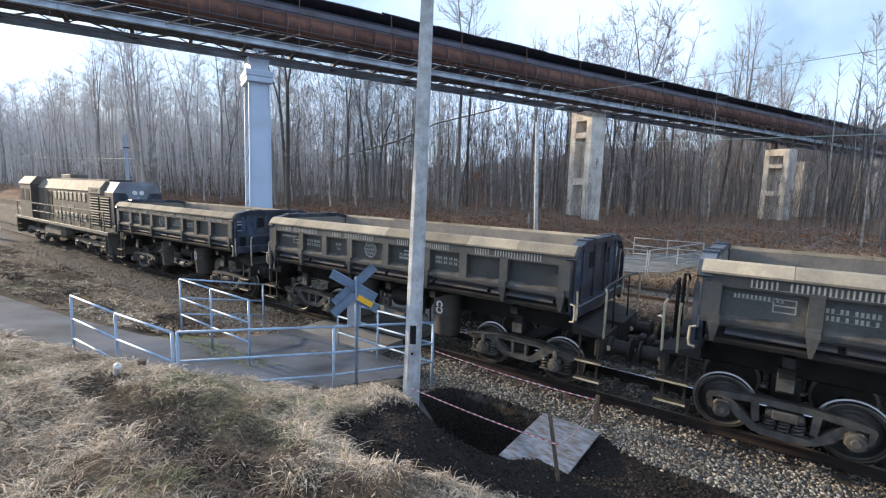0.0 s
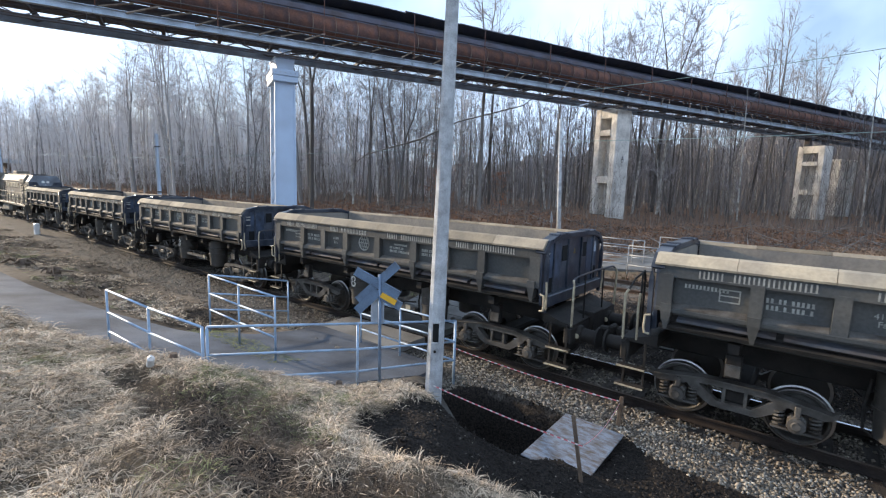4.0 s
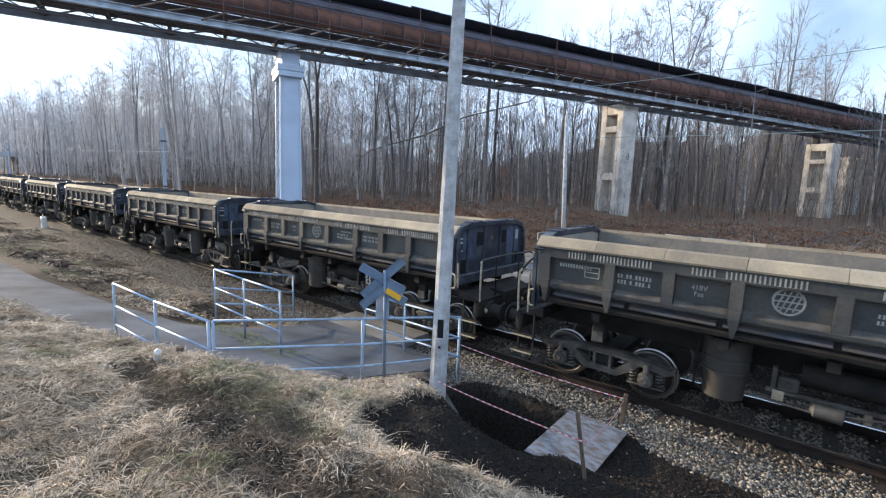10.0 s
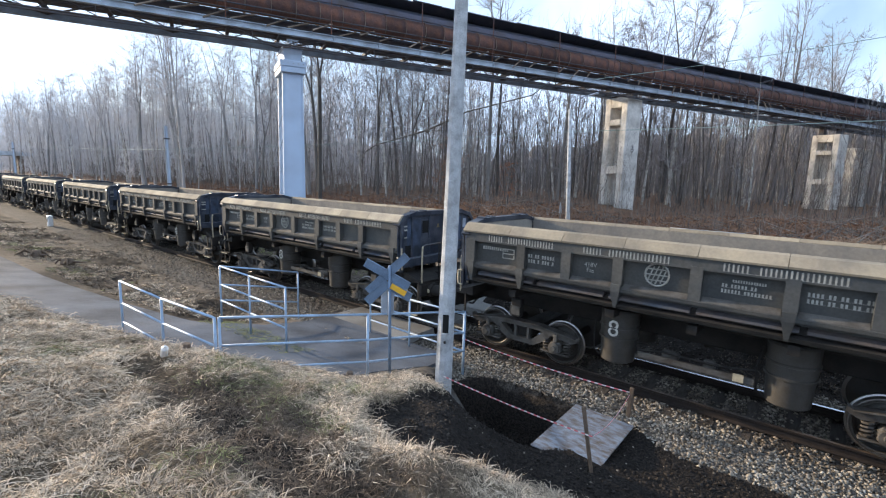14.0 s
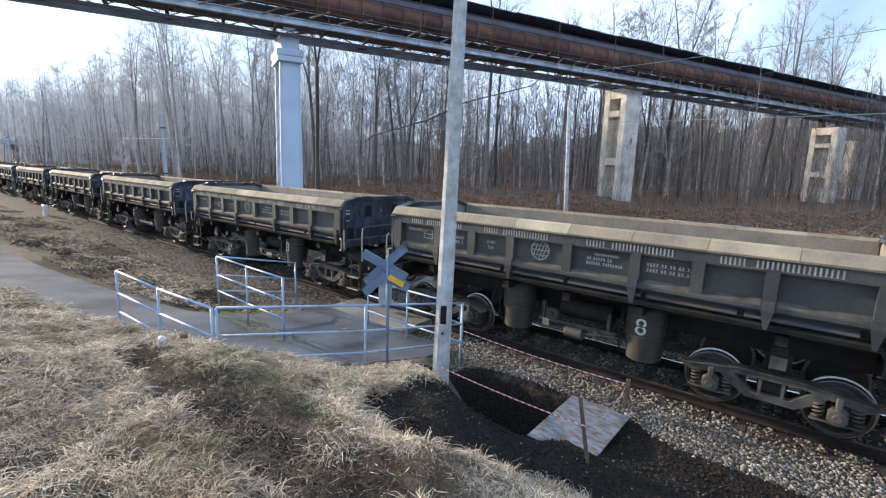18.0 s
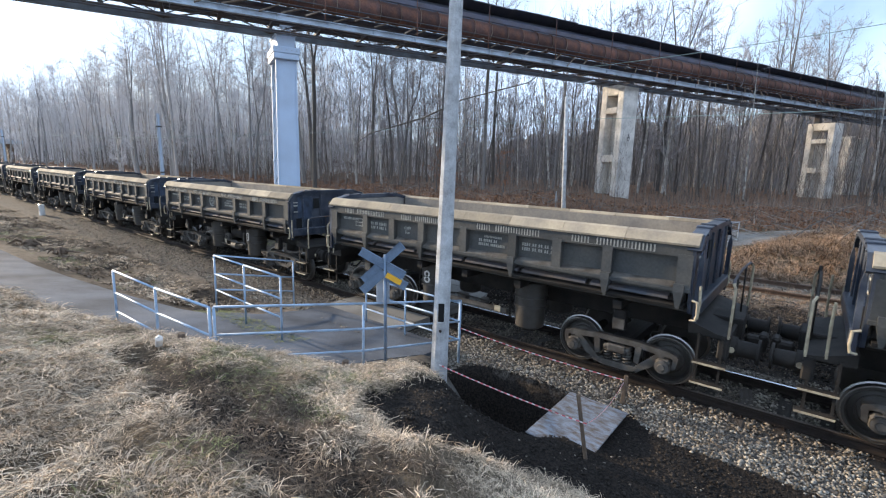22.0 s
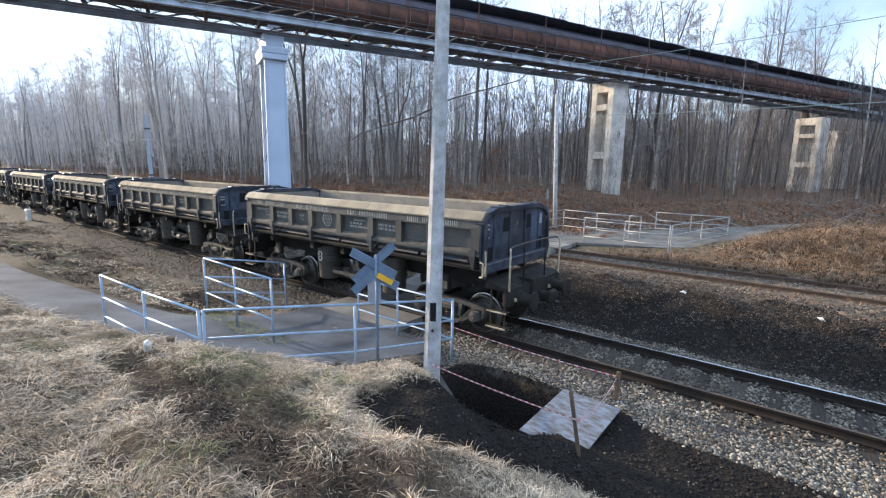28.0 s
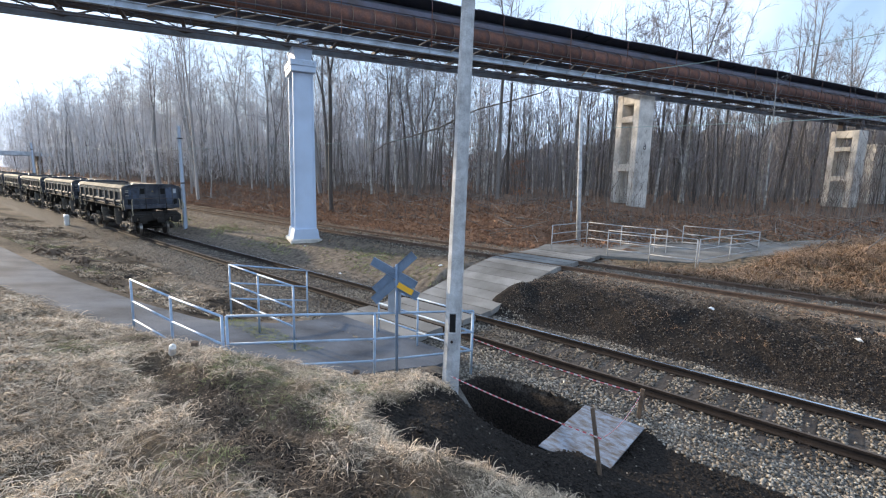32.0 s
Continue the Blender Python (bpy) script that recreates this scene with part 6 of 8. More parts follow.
def build_loco():
    """A six-axle hood locomotive, its cab at the leading end (-x)."""
    lo = thing("locomotive", pose(-34.1, TRAIN_Y, 0), "dusty brown-grey hood diesel locomotive with a faded beige roof edge", "locomotive")
    part("running_board", Geo().box((0, 0, 1.42), (15.9, 2.95, 0.16), bevel=0.02), M_LOCO, lo, "pale-edged running board")
    part("board_edge", Geo().box((0, -1.48, 1.42), (15.9, 0.02, 0.14)).box((0, 1.48, 1.42), (15.9, 0.02, 0.14)), M_LOCO_GREY, lo)
    hood = part("hood", Geo().prism([(-1.1, 1.5), (1.1, 1.5), (1.1, 3.42), (0.78, 3.94), (-0.78, 3.94), (-1.1, 3.42)], lambda u, v, t: (t, u, v), -4.2, 7.72), M_LOCO, lo, "long dusty brown-grey engine hood")
    for s in (-1, 1):
        part("roof_slope", Geo().prism([(s * 1.115, 3.40), (s * 1.14, 3.43), (s * 0.80, 3.975), (s * 0.77, 3.96)], lambda u, v, t: (t, u, v), -4.2, 4.6), M_LOCO_GREY, hood, "faded beige sloping roof edge")
        part("roof_corner", Geo().prism([(s * 1.115, 3.30), (s * 1.16, 3.32), (s * 1.14, 3.62), (s * 0.88, 3.98), (s * 0.8, 3.97)], lambda u, v, t: (t, u, v), 4.63, 6.3), M_LOCO_GREY, hood, "beige boxed roof corner")
        part("plate_bar", Geo().box((5.5, s * 1.155, 3.47), (0.7, 0.01, 0.12)), M_STEEL_DARK, hood)
        for x in (5.35, 6.75):
            for i in range(11):
                part("louvre", Geo().box((x, s * 1.12, 1.75 + i * 0.135), (1.15, 0.06, 0.045), pose(0, 0, 0, s * 25, 0, 0)), M_LOCO_GREY, hood)
            # black sheet on the hood side, painting the shade behind the louvres
            part("louvre_shade", Geo().box((x, s * 1.102, 2.42), (1.2, 0.02, 1.55)), M_BLACK, hood)
        for i in range(8):
            part("vent_panel", Geo().box((-0.75 + i * 0.66, s * 1.115, 3.05), (0.40, 0.03, 0.44), bevel=0.01), M_CREAM, hood, "pale vent panel")
            part("vent_panel", Geo().box((-0.75 + i * 0.66, s * 1.115, 1.95), (0.40, 0.03, 0.40), bevel=0.01), M_CREAM, hood, "pale vent panel")
        # the doorway's shaded inside is a black sheet on the hood
        part("hood_door", Geo().box((-1.7, s * 1.11, 2.45), (0.5, 0.02, 1.6), bevel=0.006), M_BLACK, hood, "open hood door as a black sheet of shade")
        for x in (-3.6, -2.6):
            part("hood_door", Geo().box((x, s * 1.11, 2.4), (0.8, 0.02, 1.7), bevel=0.006), M_LOCO, hood)
        part("lettering", bars(["AAAAA", "AAAAAAA"], 0.2, ratio=0.5, pitch=0.3), M_WHITE, hood, "row of pale letter bars", at=pose(1.3, s * 1.115, 2.5))
        part("handrail", Geo().tube([(-7.6, s * 1.42, 1.5), (-7.6, s * 1.42, 2.45), (7.4, s * 1.42, 2.45), (7.4, s * 1.42, 1.5)], 0.03, 6), M_LOCO_GREY, lo)
        part("handrail", Geo().tube([(-7.6, s * 1.42, 1.98), (7.4, s * 1.42, 1.98)], 0.022, 6), M_LOCO_GREY, lo)
        for x in np.arange(-6.0, 7.3, 1.45):
            part("stanchion", Geo().cyl((x, s * 1.42, 1.5), (x, s * 1.42, 2.45), 0.02, n=6), M_LOCO, lo)
        part("fuel_tank", Geo().box((-1.0, s * 0.95, 0.92), (3.2, 0.7, 0.72), bevel=0.2), M_LOCO_GREY, lo, "dusty underfloor tank")
        part("headlamp", Geo().lathe([(0.0, 0.105), (0.05, 0.105), (0.055, 0.08), (0.03, 0.06)], (7.76, s * 0.155, 3.42), "x", 16), M_PLASTIC, lo, "round white rear lamp")
        part("marker_lamp", Geo().cyl((7.74, s * 0.9, 1.95), (7.8, s * 0.9, 1.95), 0.09, n=12), M_LOCO_GREY, lo)
        part("snow_plough", Geo().prism([(7.3, 0.3), (8.05, 0.3), (7.75, 1.4), (7.4, 1.4)], lambda u, v, t: (u, t, v), s * 1.32, s * 1.36), M_ENDBLUE, lo, "blue-grey side plate of the plough")
    part("rear_face", Geo().prism([(-1.1, 1.5), (1.1, 1.5), (1.1, 3.4), (0.55, 3.38), (0.38, 3.08), (-0.38, 3.08), (-0.55, 3.38), (-1.1, 3.4)], lambda u, v, t: (t, u, v), 7.722, 7.76), M_ENDBLUE, lo, "dark blue rear face")
    part("rear_face_top", Geo().prism([(-1.1, 3.42), (-0.55, 3.40), (-0.38, 3.10), (0.38, 3.10), (0.55, 3.40), (1.1, 3.42), (0.78, 3.94), (-0.78, 3.94)], lambda u, v, t: (t, u, v), 7.722, 7.755), M_GIRDER_DIM, lo, "paler grey-blue band round the lamps")
    part("rear_lamp", Geo().cyl((7.755, 0, 3.16), (7.79, 0, 3.16), 0.06, n=12), M_GALV, lo)
    part("roof_walk", Geo().box((1.0, 0, 4.0), (9.5, 1.1, 0.1), bevel=0.02), M_STEEL_DARK, lo, "dark roof hatches")
    cab = part("cab", Geo().prism([(-1.45, 1.5), (1.45, 1.5), (1.45, 3.62), (1.1, 4.08), (-1.1, 4.08), (-1.45, 3.62)], lambda u, v, t: (t, u, v), -6.6, -4.2), M_LOCO, lo, "driver's cab")
    part("cab_roof", Geo().prism([(-1.5, 3.64), (1.5, 3.64), (1.12, 4.12), (-1.12, 4.12)], lambda u, v, t: (t, u, v), -6.75, -4.1), M_LOCO_GREY, cab, "pale cab roof")
    for s in (-1, 1):
        for x in (-6.1, -4.9):
            part("cab_window", Geo().box((x, s * 1.455, 2.95), (0.75, 0.02, 0.75), bevel=0.006), M_GLASS, cab, "dark cab window")
    part("nose", Geo().box((-7.1, 0, 2.05), (1.0, 2.0, 1.1), bevel=0.06), M_LOCO, lo)
    part("exhaust", Geo().box((-1.2, 0, 4.15), (1.6, 0.9, 0.3), bevel=0.05), M_LOCO_GREY, lo)
    part("underframe", Geo().box((0, 0, 1.18), (15.6, 1.6, 0.35)), M_UNDER, lo)
    for e in (-1, 1):
        part("pilot", Geo().prism([(-1.4, 0.35), (1.4, 0.35), (1.45, 1.35), (-1.45, 1.35)], lambda u, v, t: (t, u, v), e * 7.8 - 0.06, e * 7.8 + 0.06), M_LOCO, lo)
        part("coupler", Geo().box((e * 8.2, 0, 1.0), (0.7, 0.26, 0.26), bevel=0.04), M_UNDER, lo)
        for s in (-1, 1):
            part("steps", Geo().box((e * 7.3, s * 1.4, 0.6), (0.7, 0.2, 0.03)).box((e * 7.3, s * 1.4, 0.95), (0.7, 0.2, 0.03)).box((e * 7.64, s * 1.4, 0.9), (0.03, 0.2, 0.9)), M_LOCO, lo)
            part("buffer", Geo().cyl((e * 7.85, s * 0.87, 1.06), (e * 8.1, s * 0.87, 1.06), 0.12, n=12).cyl((e * 8.1, s * 0.87, 1.06), (e * 8.14, s * 0.87, 1.06), 0.22, n=16), M_UNDER, lo)
        for s in (-1, 1):
            part("bogie_frame", Geo().prism([(-2.4, 0.55), (-2.2, 0.85), (2.2, 0.85), (2.4, 0.55), (1.5, 0.62), (0, 0.5), (-1.5, 0.62)], lambda u, v, t: (e * 4.5 + u, t, v), s * 1.06 - 0.07, s * 1.06 + 0.07), M_BOGIE, lo, "dusty three-axle bogie frame")
            for dx in (-1.85, 0, 1.85):
                part("axle_box", Geo().box((e * 4.5 + dx, s * 1.1, 0.5), (0.34, 0.2, 0.34), bevel=0.04).cyl((e * 4.5 + dx, s * 1.18, 0.5), (e * 4.5 + dx, s * 1.26, 0.5), 0.12, n=12), M_BOGIE, lo)
        for dx in (-1.85, 0, 1.85):
            wheelset(lo, e * 4.5 + dx)
    return lo


loco = build_loco()

# ---- trees ----


def segs_mesh(name, segs, material, n=4):
    """Tapered sticks: rows of x0 y0 z0 x1 y1 z1 r0 r1."""
    s = np.asarray(segs, float)
    p0, p1, r0, r1 = s[:, :3], s[:, 3:6], s[:, 6], s[:, 7]
    d = p1 - p0
    d /= np.maximum(np.linalg.norm(d, axis=1), 1e-6)[:, None]
    ref = np.where(np.abs(d[:, 2:3]) > 0.9, np.array([[1.0, 0, 0]]), np.array([[0, 0, 1.0]]))
    a = np.cross(d, ref)
    a /= np.linalg.norm(a, axis=1)[:, None]
    b = np.cross(d, a)
    th = np.arange(n) * 2 * np.pi / n
    ring = np.cos(th)[None, :, None] * a[:, None] + np.sin(th)[None, :, None] * b[:, None]
    v = np.concatenate([p0[:, None] + ring * r0[:, None, None], p1[:, None] + ring * r1[:, None, None]], 1).reshape(-1, 3)
    i = np.arange(n)
    q = np.stack([i, (i + 1) % n, n + (i + 1) % n, n + i], 1)
    f = (np.arange(len(s))[:, None, None] * 2 * n + q[None]).reshape(-1, 4)
    return np_mesh(name, v, f, material, True)


def ribbons(segs, seed):
    """Fine twigs as slim tapered blades: verts and faces."""
    s = np.asarray(segs, float)
    p0, p1, r0, r1 = s[:, :3], s[:, 3:6], s[:, 6:7], s[:, 7:8]
    d = p1 - p0
    a = np.cross(d, np.random.default_rng(seed).normal(0, 1, d.shape))
    a /= np.maximum(np.linalg.norm(a, axis=1), 1e-6)[:, None]
    v = np.stack([p0 - a * r0, p0 + a * r0, p1 + a * r1, p1 - a * r1], 1).reshape(-1, 3)
    return v, (np.arange(len(s))[:, None] * 4 + np.arange(4)[None])


def crown_mesh(name, limbs, fine, material, seed):
    a = segs_mesh(name, limbs, material, 4)
    va = np.empty(len(a.vertices) * 3, np.float32)
    a.vertices.foreach_get("co", va)
    fa = np.empty(len(a.loops), np.int32)
    a.loops.foreach_get("vertex_index", fa)
    v2, f2 = ribbons(fine, seed)
    bpy.data.meshes.remove(a)
    va, fa = va.reshape(-1, 3), fa.reshape(-1, 4)
    return np_mesh(name, np.concatenate([va, v2]), np.concatenate([fa, f2 + len(va)]), material)


def grow(seed, height, r, crown, spread, forks, twigs):
    """Trunk, limbs and fine twigs of one bare tree; above the crown's foot the trunk may fork."""
    g = np.random.default_rng(seed)
    trunk, limbs, fine, tips = [], [], [], []

    def shoot(out, p, d, ln, r0, r1, n, wander, lift):
        pts = [p]
        for j in range(n):
            d = d + g.normal(0, wander, 3) + np.array([0, 0, lift])
            d = d / np.linalg.norm(d)
            e = p + d * ln / n
            out.append((*p, *e, r0 + (r1 - r0) * j / n, r0 + (r1 - r0) * (j + 1) / n))
            p = e
            pts.append(p)
        return pts

    def branches(pts, t0, count, reach, rr):
        n = len(pts) - 1
        for _ in range(count):
            t = t0 + (0.99 - t0) * g.uniform()
            i = min(int(t * n), n - 1)
            q = pts[i] + (pts[i + 1] - pts[i]) * (t * n - i)
            a, up = g.uniform(0, 6.283), g.uniform(0.15, 1.0)
            d = np.array([math.cos(a) * math.cos(up), math.sin(a) * math.cos(up), math.sin(up)])
            ln = reach * g.uniform(0.45, 1.0) * (1.2 - 0.75 * t)
            lp = shoot(limbs, q, d, ln, rr * 0.7 * (1.15 - t) + 0.010, 0.006, 4, 0.2, 0.06)
            tips.extend((u, v, ln) for u, v in zip(lp, lp[1:]))

    low = height * crown
    base = shoot(trunk, np.array([0, 0, -0.4]), np.array([*g.normal(0, 0.04, 2), 1.0]), low + 0.4, r * 1.15, r * 0.8, 6, 0.025, 0.03)
    up = np.array(base[-1]) - np.array(base[-2])
    up = up / np.linalg.norm(up)
    branches(base, 0.4, 9, height * spread * 0.5, r * 0.25)
    a0 = g.uniform(0, 6.283)
    for k in range(forks):
        a = a0 + 6.283 * k / forks + g.normal(0, 0.4)
        lean = g.uniform(0.08, 0.24) if forks > 1 else 0.02
        d = up + np.array([math.cos(a), math.sin(a), 0]) * lean
        ln = (height - low) * (g.uniform(0.82, 1.0) if forks > 1 else 1.0)
        rr = r * 0.78 / math.sqrt(forks)
        pts = shoot(trunk, base[-1], d / np.linalg.norm(d), ln, rr, 0.012, 8, 0.06, 0.06)
        branches(pts, 0.06, int(26 / forks) + 5, height * spread * 0.55, rr * 0.45)
    for _ in range(twigs):
        q, e, ln = tips[g.integers(len(tips))]
        st = q + (e - q) * g.uniform()
        d = (e - q) / max(np.linalg.norm(e - q), 1e-6) * 0.9 + g.normal(0, 0.36, 3) + np.array([0, 0, 0.25])
        d /= np.linalg.norm(d)
        l2 = g.uniform(0.35, 1.15) * max(0.7, ln * 0.32)
        mid = st + d * l2 * 0.5
        d2 = d + g.normal(0, 0.25, 3)
        end = mid + d2 / np.linalg.norm(d2) * l2 * 0.6
        fine.append((*st, *mid, 0.007, 0.006))
        fine.append((*mid, *end, 0.006, 0.0028))
        for _ in range(5):
            s0 = st + (end - st) * g.uniform(0.1, 0.9)
            fine.append((*s0, *(s0 + (d * 0.9 + g.normal(0, 0.3, 3)) * l2 * g.uniform(0.3, 0.7)), 0.0048, 0.002))
    return trunk, limbs, fine


KINDS = []
for i in range(10):
    birch = i % 3 == 1
    h = [17, 15.5, 15, 18, 14.5, 13, 16.5, 15, 12.5, 17.5][i]
    tr, li, fi = grow(100 + i, h, [0.14, 0.085, 0.12, 0.15, 0.08, 0.11, 0.13, 0.08, 0.10, 0.13][i], 0.34 if birch else [0.46, 0, 0.4, 0.52, 0, 0.38, 0.5, 0, 0.36, 0.55][i], 0.26 if birch else 0.36, 1 if birch else 2 + i % 2, 520)
    KINDS.append((segs_mesh("trunk", tr, M_BIRCH if birch else M_BARK, 6), crown_mesh("crown", np.array(li), np.array(fi), M_TWIG, i), birch))


def forest_spot(r):
    while True:
        x, y = r.uniform(-150, 38), r.uniform(10.5, 62)
        edge = np.interp(x, [-95, -40, -20, -12, -6, 2, 10, 40], [10.5, 11.2, 13.0, 22, 27, 30, 24, 18])
        if y < edge or r.random() > np.exp(-(y - edge) / 24):
            continue
        q = Vector((x, y, 0)) - PIER_1
        if abs(q.dot(BR_SIDE)) < 3.2 and q.dot(BR_DIR) > -5:
            continue
        if -0.42 < x / (y + 9.4) < 0.2 and q.dot(BR_SIDE) > -3.2:       # open ground before the third pier
            continue
        return x, y


def cleared(x, y):
    """True in the open lanes to the west of the concrete piers."""
    for c in (PIER_2, PIER_3):
        q = Vector((x, y, 0)) - c
        along_lane, across = -q.x * 0.98 - q.y * 0.17, q.x * 0.17 - q.y * 0.98
        if -1 < along_lane < 42 and abs(across) < 2.2 + 0.03 * along_lane:
            return True
    return False


rt = random.Random(77)
spots = []
while len(spots) < 212:
    x, y = forest_spot(rt)
    if not cleared(x, y) and all((x - a) ** 2 + (y - b) ** 2 > 0.8 for a, b in spots):
        spots.append((x, y))
while len(spots) < 268:       # tall trees behind the bridge
    u, v = rt.uniform(24, 95), rt.uniform(4, 22)
    q = PIER_1 + BR_DIR * u - BR_SIDE * v
    if not cleared(q.x, q.y) and all((q.x - a) ** 2 + (q.y - b) ** 2 > 1.5 for a, b in spots):
        spots.append((q.x, q.y))
for x, y in spots:
    tm, cm, birch = KINDS[rt.choice([1, 4, 7]) if x > 1 and y < 34 else rt.choice([0, 1, 1, 2, 3, 4, 4, 5, 6, 7, 7, 8, 9])]
    s = rt.uniform(0.85, 1.12) * float(np.interp(x, [-140, -80, -40, -20, -12], [1.15, 1.12, 1.1, 1.06, 1.32]))
    t = thing("tree", pose(x, y, gz(x, y), rt.gauss(0, 1.3), rt.gauss(0, 1.3), rt.uniform(0, 360)), "bare white-barked birch tree in the wood" if birch else "bare dark-barked tree in the wood", "tree", "trees of the wood")
    w = s * (0.75 if -12 < x < 20 and y > 20 else 1.0)
    t.scale = (w, w, s)
    stem, top = part("trunk", tm, M_BARK, t), part("crown", cm, M_TWIG, t, "crown of bare twigs")
    # far left trees take the paler copies, which imitate haze
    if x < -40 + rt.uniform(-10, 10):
        for ob, m in ((stem, M_BIRCH if birch else M_BARK_HAZED), (top, M_TWIG_HAZED)):
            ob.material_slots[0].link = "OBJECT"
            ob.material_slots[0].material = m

# deeper wood: simple stems and brush as one mass
g = np.random.default_rng(9)
far_seg, far_birch, far_twig = [], [], []
for _ in range(1750):
    x = g.uniform(-190, 90)
    y = np.interp(x, [-190, -95, -20, 0, 40, 90], [12, 16, 26, 34, 30, 40]) + g.uniform(0, 1) ** 0.8 * 55
    if abs((Vector((x, y, 0)) - PIER_1).dot(BR_SIDE)) < 2.6 or cleared(x, y) or (y < 57 and -0.08 < x / (y + 9.4) < 0.03):
        continue
    z, h, r = gz(x, y), g.uniform(9, 15) * (1.15 if x < -70 else 1.0), g.uniform(0.05, 0.13)
    dst = far_birch if g.uniform() < 0.3 else far_seg
    lx, ly = g.normal(0, 0.5, 2)
    dst.append((x, y, z - 0.3, x + lx, y + ly, z + h * 0.6, r, r * 0.6))
    dst.append((x + lx, y + ly, z + h * 0.6, x + lx * 1.6, y + ly * 1.6, z + h, r * 0.6, 0.01))
    for _ in range(48):
        t = g.uniform(0.2, 0.99)
        a, ln = g.uniform(0, 6.28), g.uniform(0.6, 2.6) * (1.2 - t * 0.7)
        bx, by, bz = x + lx * t * 1.6, y + ly * t * 1.6, z + h * t
        far_twig.append((bx, by, bz, bx + math.cos(a) * ln * 0.6, by + math.sin(a) * ln * 0.6, bz + ln * 0.8, 0.02, 0.006))
for _ in range(52000):
    x = g.uniform(-260, 150)
    y = np.interp(x, [-260, -95, -20, 0, 40, 150], [20, 28, 42, 54, 56, 56]) + g.uniform(0, 34)
    z = 1.5 + (13.0 if x < -70 else 11.5) * g.uniform(0, 1) ** 1.35
    a, ln = g.normal(0, 0.22), g.uniform(1.0, 3.2)
    far_twig.append((x, y, z, x + a * ln, y + g.normal(0, 0.4), z + ln, 0.03, 0.01))
for _ in range(8000):       # tall fine tops behind the bridge
    x = g.uniform(-62, -10)
    y = np.interp(x, [-62, -20, -10], [26, 34, 38]) + g.uniform(0, 26)
    z = gz(x, y) + 17 * g.uniform(0.2, 1) ** 0.8
    a, ln = g.normal(0, 0.25), g.uniform(0.8, 2.4)
    far_twig.append((x, y, z, x + a * ln, y + g.normal(0, 0.4), z + ln, 0.013, 0.004))
# the dense hazy edge of the wood along the railway, and its lower saplings
for _ in range(30000):
    x = g.uniform(-210, -42)
    y = np.interp(x, [-210, -95, -42], [10.5, 13, 19]) + g.uniform(0, 26)
    z = gz(x, y) + np.interp(x, [-210, -42], [12.5, 14.5]) * g.uniform(0.02, 1) ** 0.9
    a, ln = g.normal(0, 0.4), g.uniform(0.6, 2.0)
    far_twig.append((x, y, z, x + a * ln, y + g.normal(0, 0.5), z + ln * 0.8, 0.016, 0.006))
for _ in range(26000):       # close tops of the crowns
    x = g.uniform(-130, -30)
    y = np.interp(x, [-130, -42, -30], [13, 19, 24]) + g.uniform(0, 22)
    z = gz(x, y) + (14.2 + 1.1 * math.sin(x * 0.31) + 0.8 * math.sin(x * 0.83 + y)) * g.uniform(0.45, 0.95)
    a, ln = g.normal(0, 0.45), g.uniform(0.5, 1.7)
    far_twig.append((x, y, z, x + a * ln, y + g.normal(0, 0.5), z + ln * 0.8, 0.017, 0.006))
for _ in range(15000):       # the wood closing in where the railway runs out of sight
    x = g.uniform(-235, -125)
    y = 10.5 + g.uniform(0, 1) ** 1.3 * 34
    z = 1 + np.interp(x, [-235, -125], [22, 16.5]) * g.uniform(0.02, 1) ** 0.85 * (1 + 0.06 * math.sin(x * 0.4) + 0.05 * math.sin(y))
    a, ln = g.normal(0, 0.4), g.uniform(0.9, 2.6)
    far_twig.append((x, y, z, x + a * ln, y + g.normal(0, 0.6), z + ln * 0.8, 0.036, 0.012))
# twigs left of x = -50 are paled to stand for haze
for part_of_wood, m in (([q for q in far_twig if q[0] < -50], M_TWIG_HAZED), ([q for q in far_twig if q[0] >= -50], M_DISTANT)):
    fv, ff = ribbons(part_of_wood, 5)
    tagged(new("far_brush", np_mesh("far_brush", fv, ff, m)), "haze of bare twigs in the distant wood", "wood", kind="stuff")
tagged(new("far_wood", segs_mesh("far_wood", far_seg, M_BARK, 3)), "distant bare wood of thin grey-brown stems", "wood", kind="stuff")
tagged(new("far_birches", segs_mesh("far_birches", far_birch, M_BIRCH, 4)), "pale birch stems deep in the wood", "wood", kind="stuff")
# undergrowth
seg = []
for _ in range(4200):
    x = g.uniform(-95, 34)
    edge = np.interp(x, [-95, -20, -12, -6, 2, 34], [10.6, 12.0, 15, 18.5, 20, 17])
    y = edge + g.uniform(0, 1) ** 1.6 * 30
    z = gz(x, y)
    for _ in range(4):
        a, l = g.uniform(0, 6.28), g.uniform(0.15, 1.0)
        dx, dy = math.cos(a) * l * 0.3, math.sin(a) * l * 0.3
        seg.append((x, y, z - 0.05, x + dx, y + dy, z + l, 0.011, 0.004))
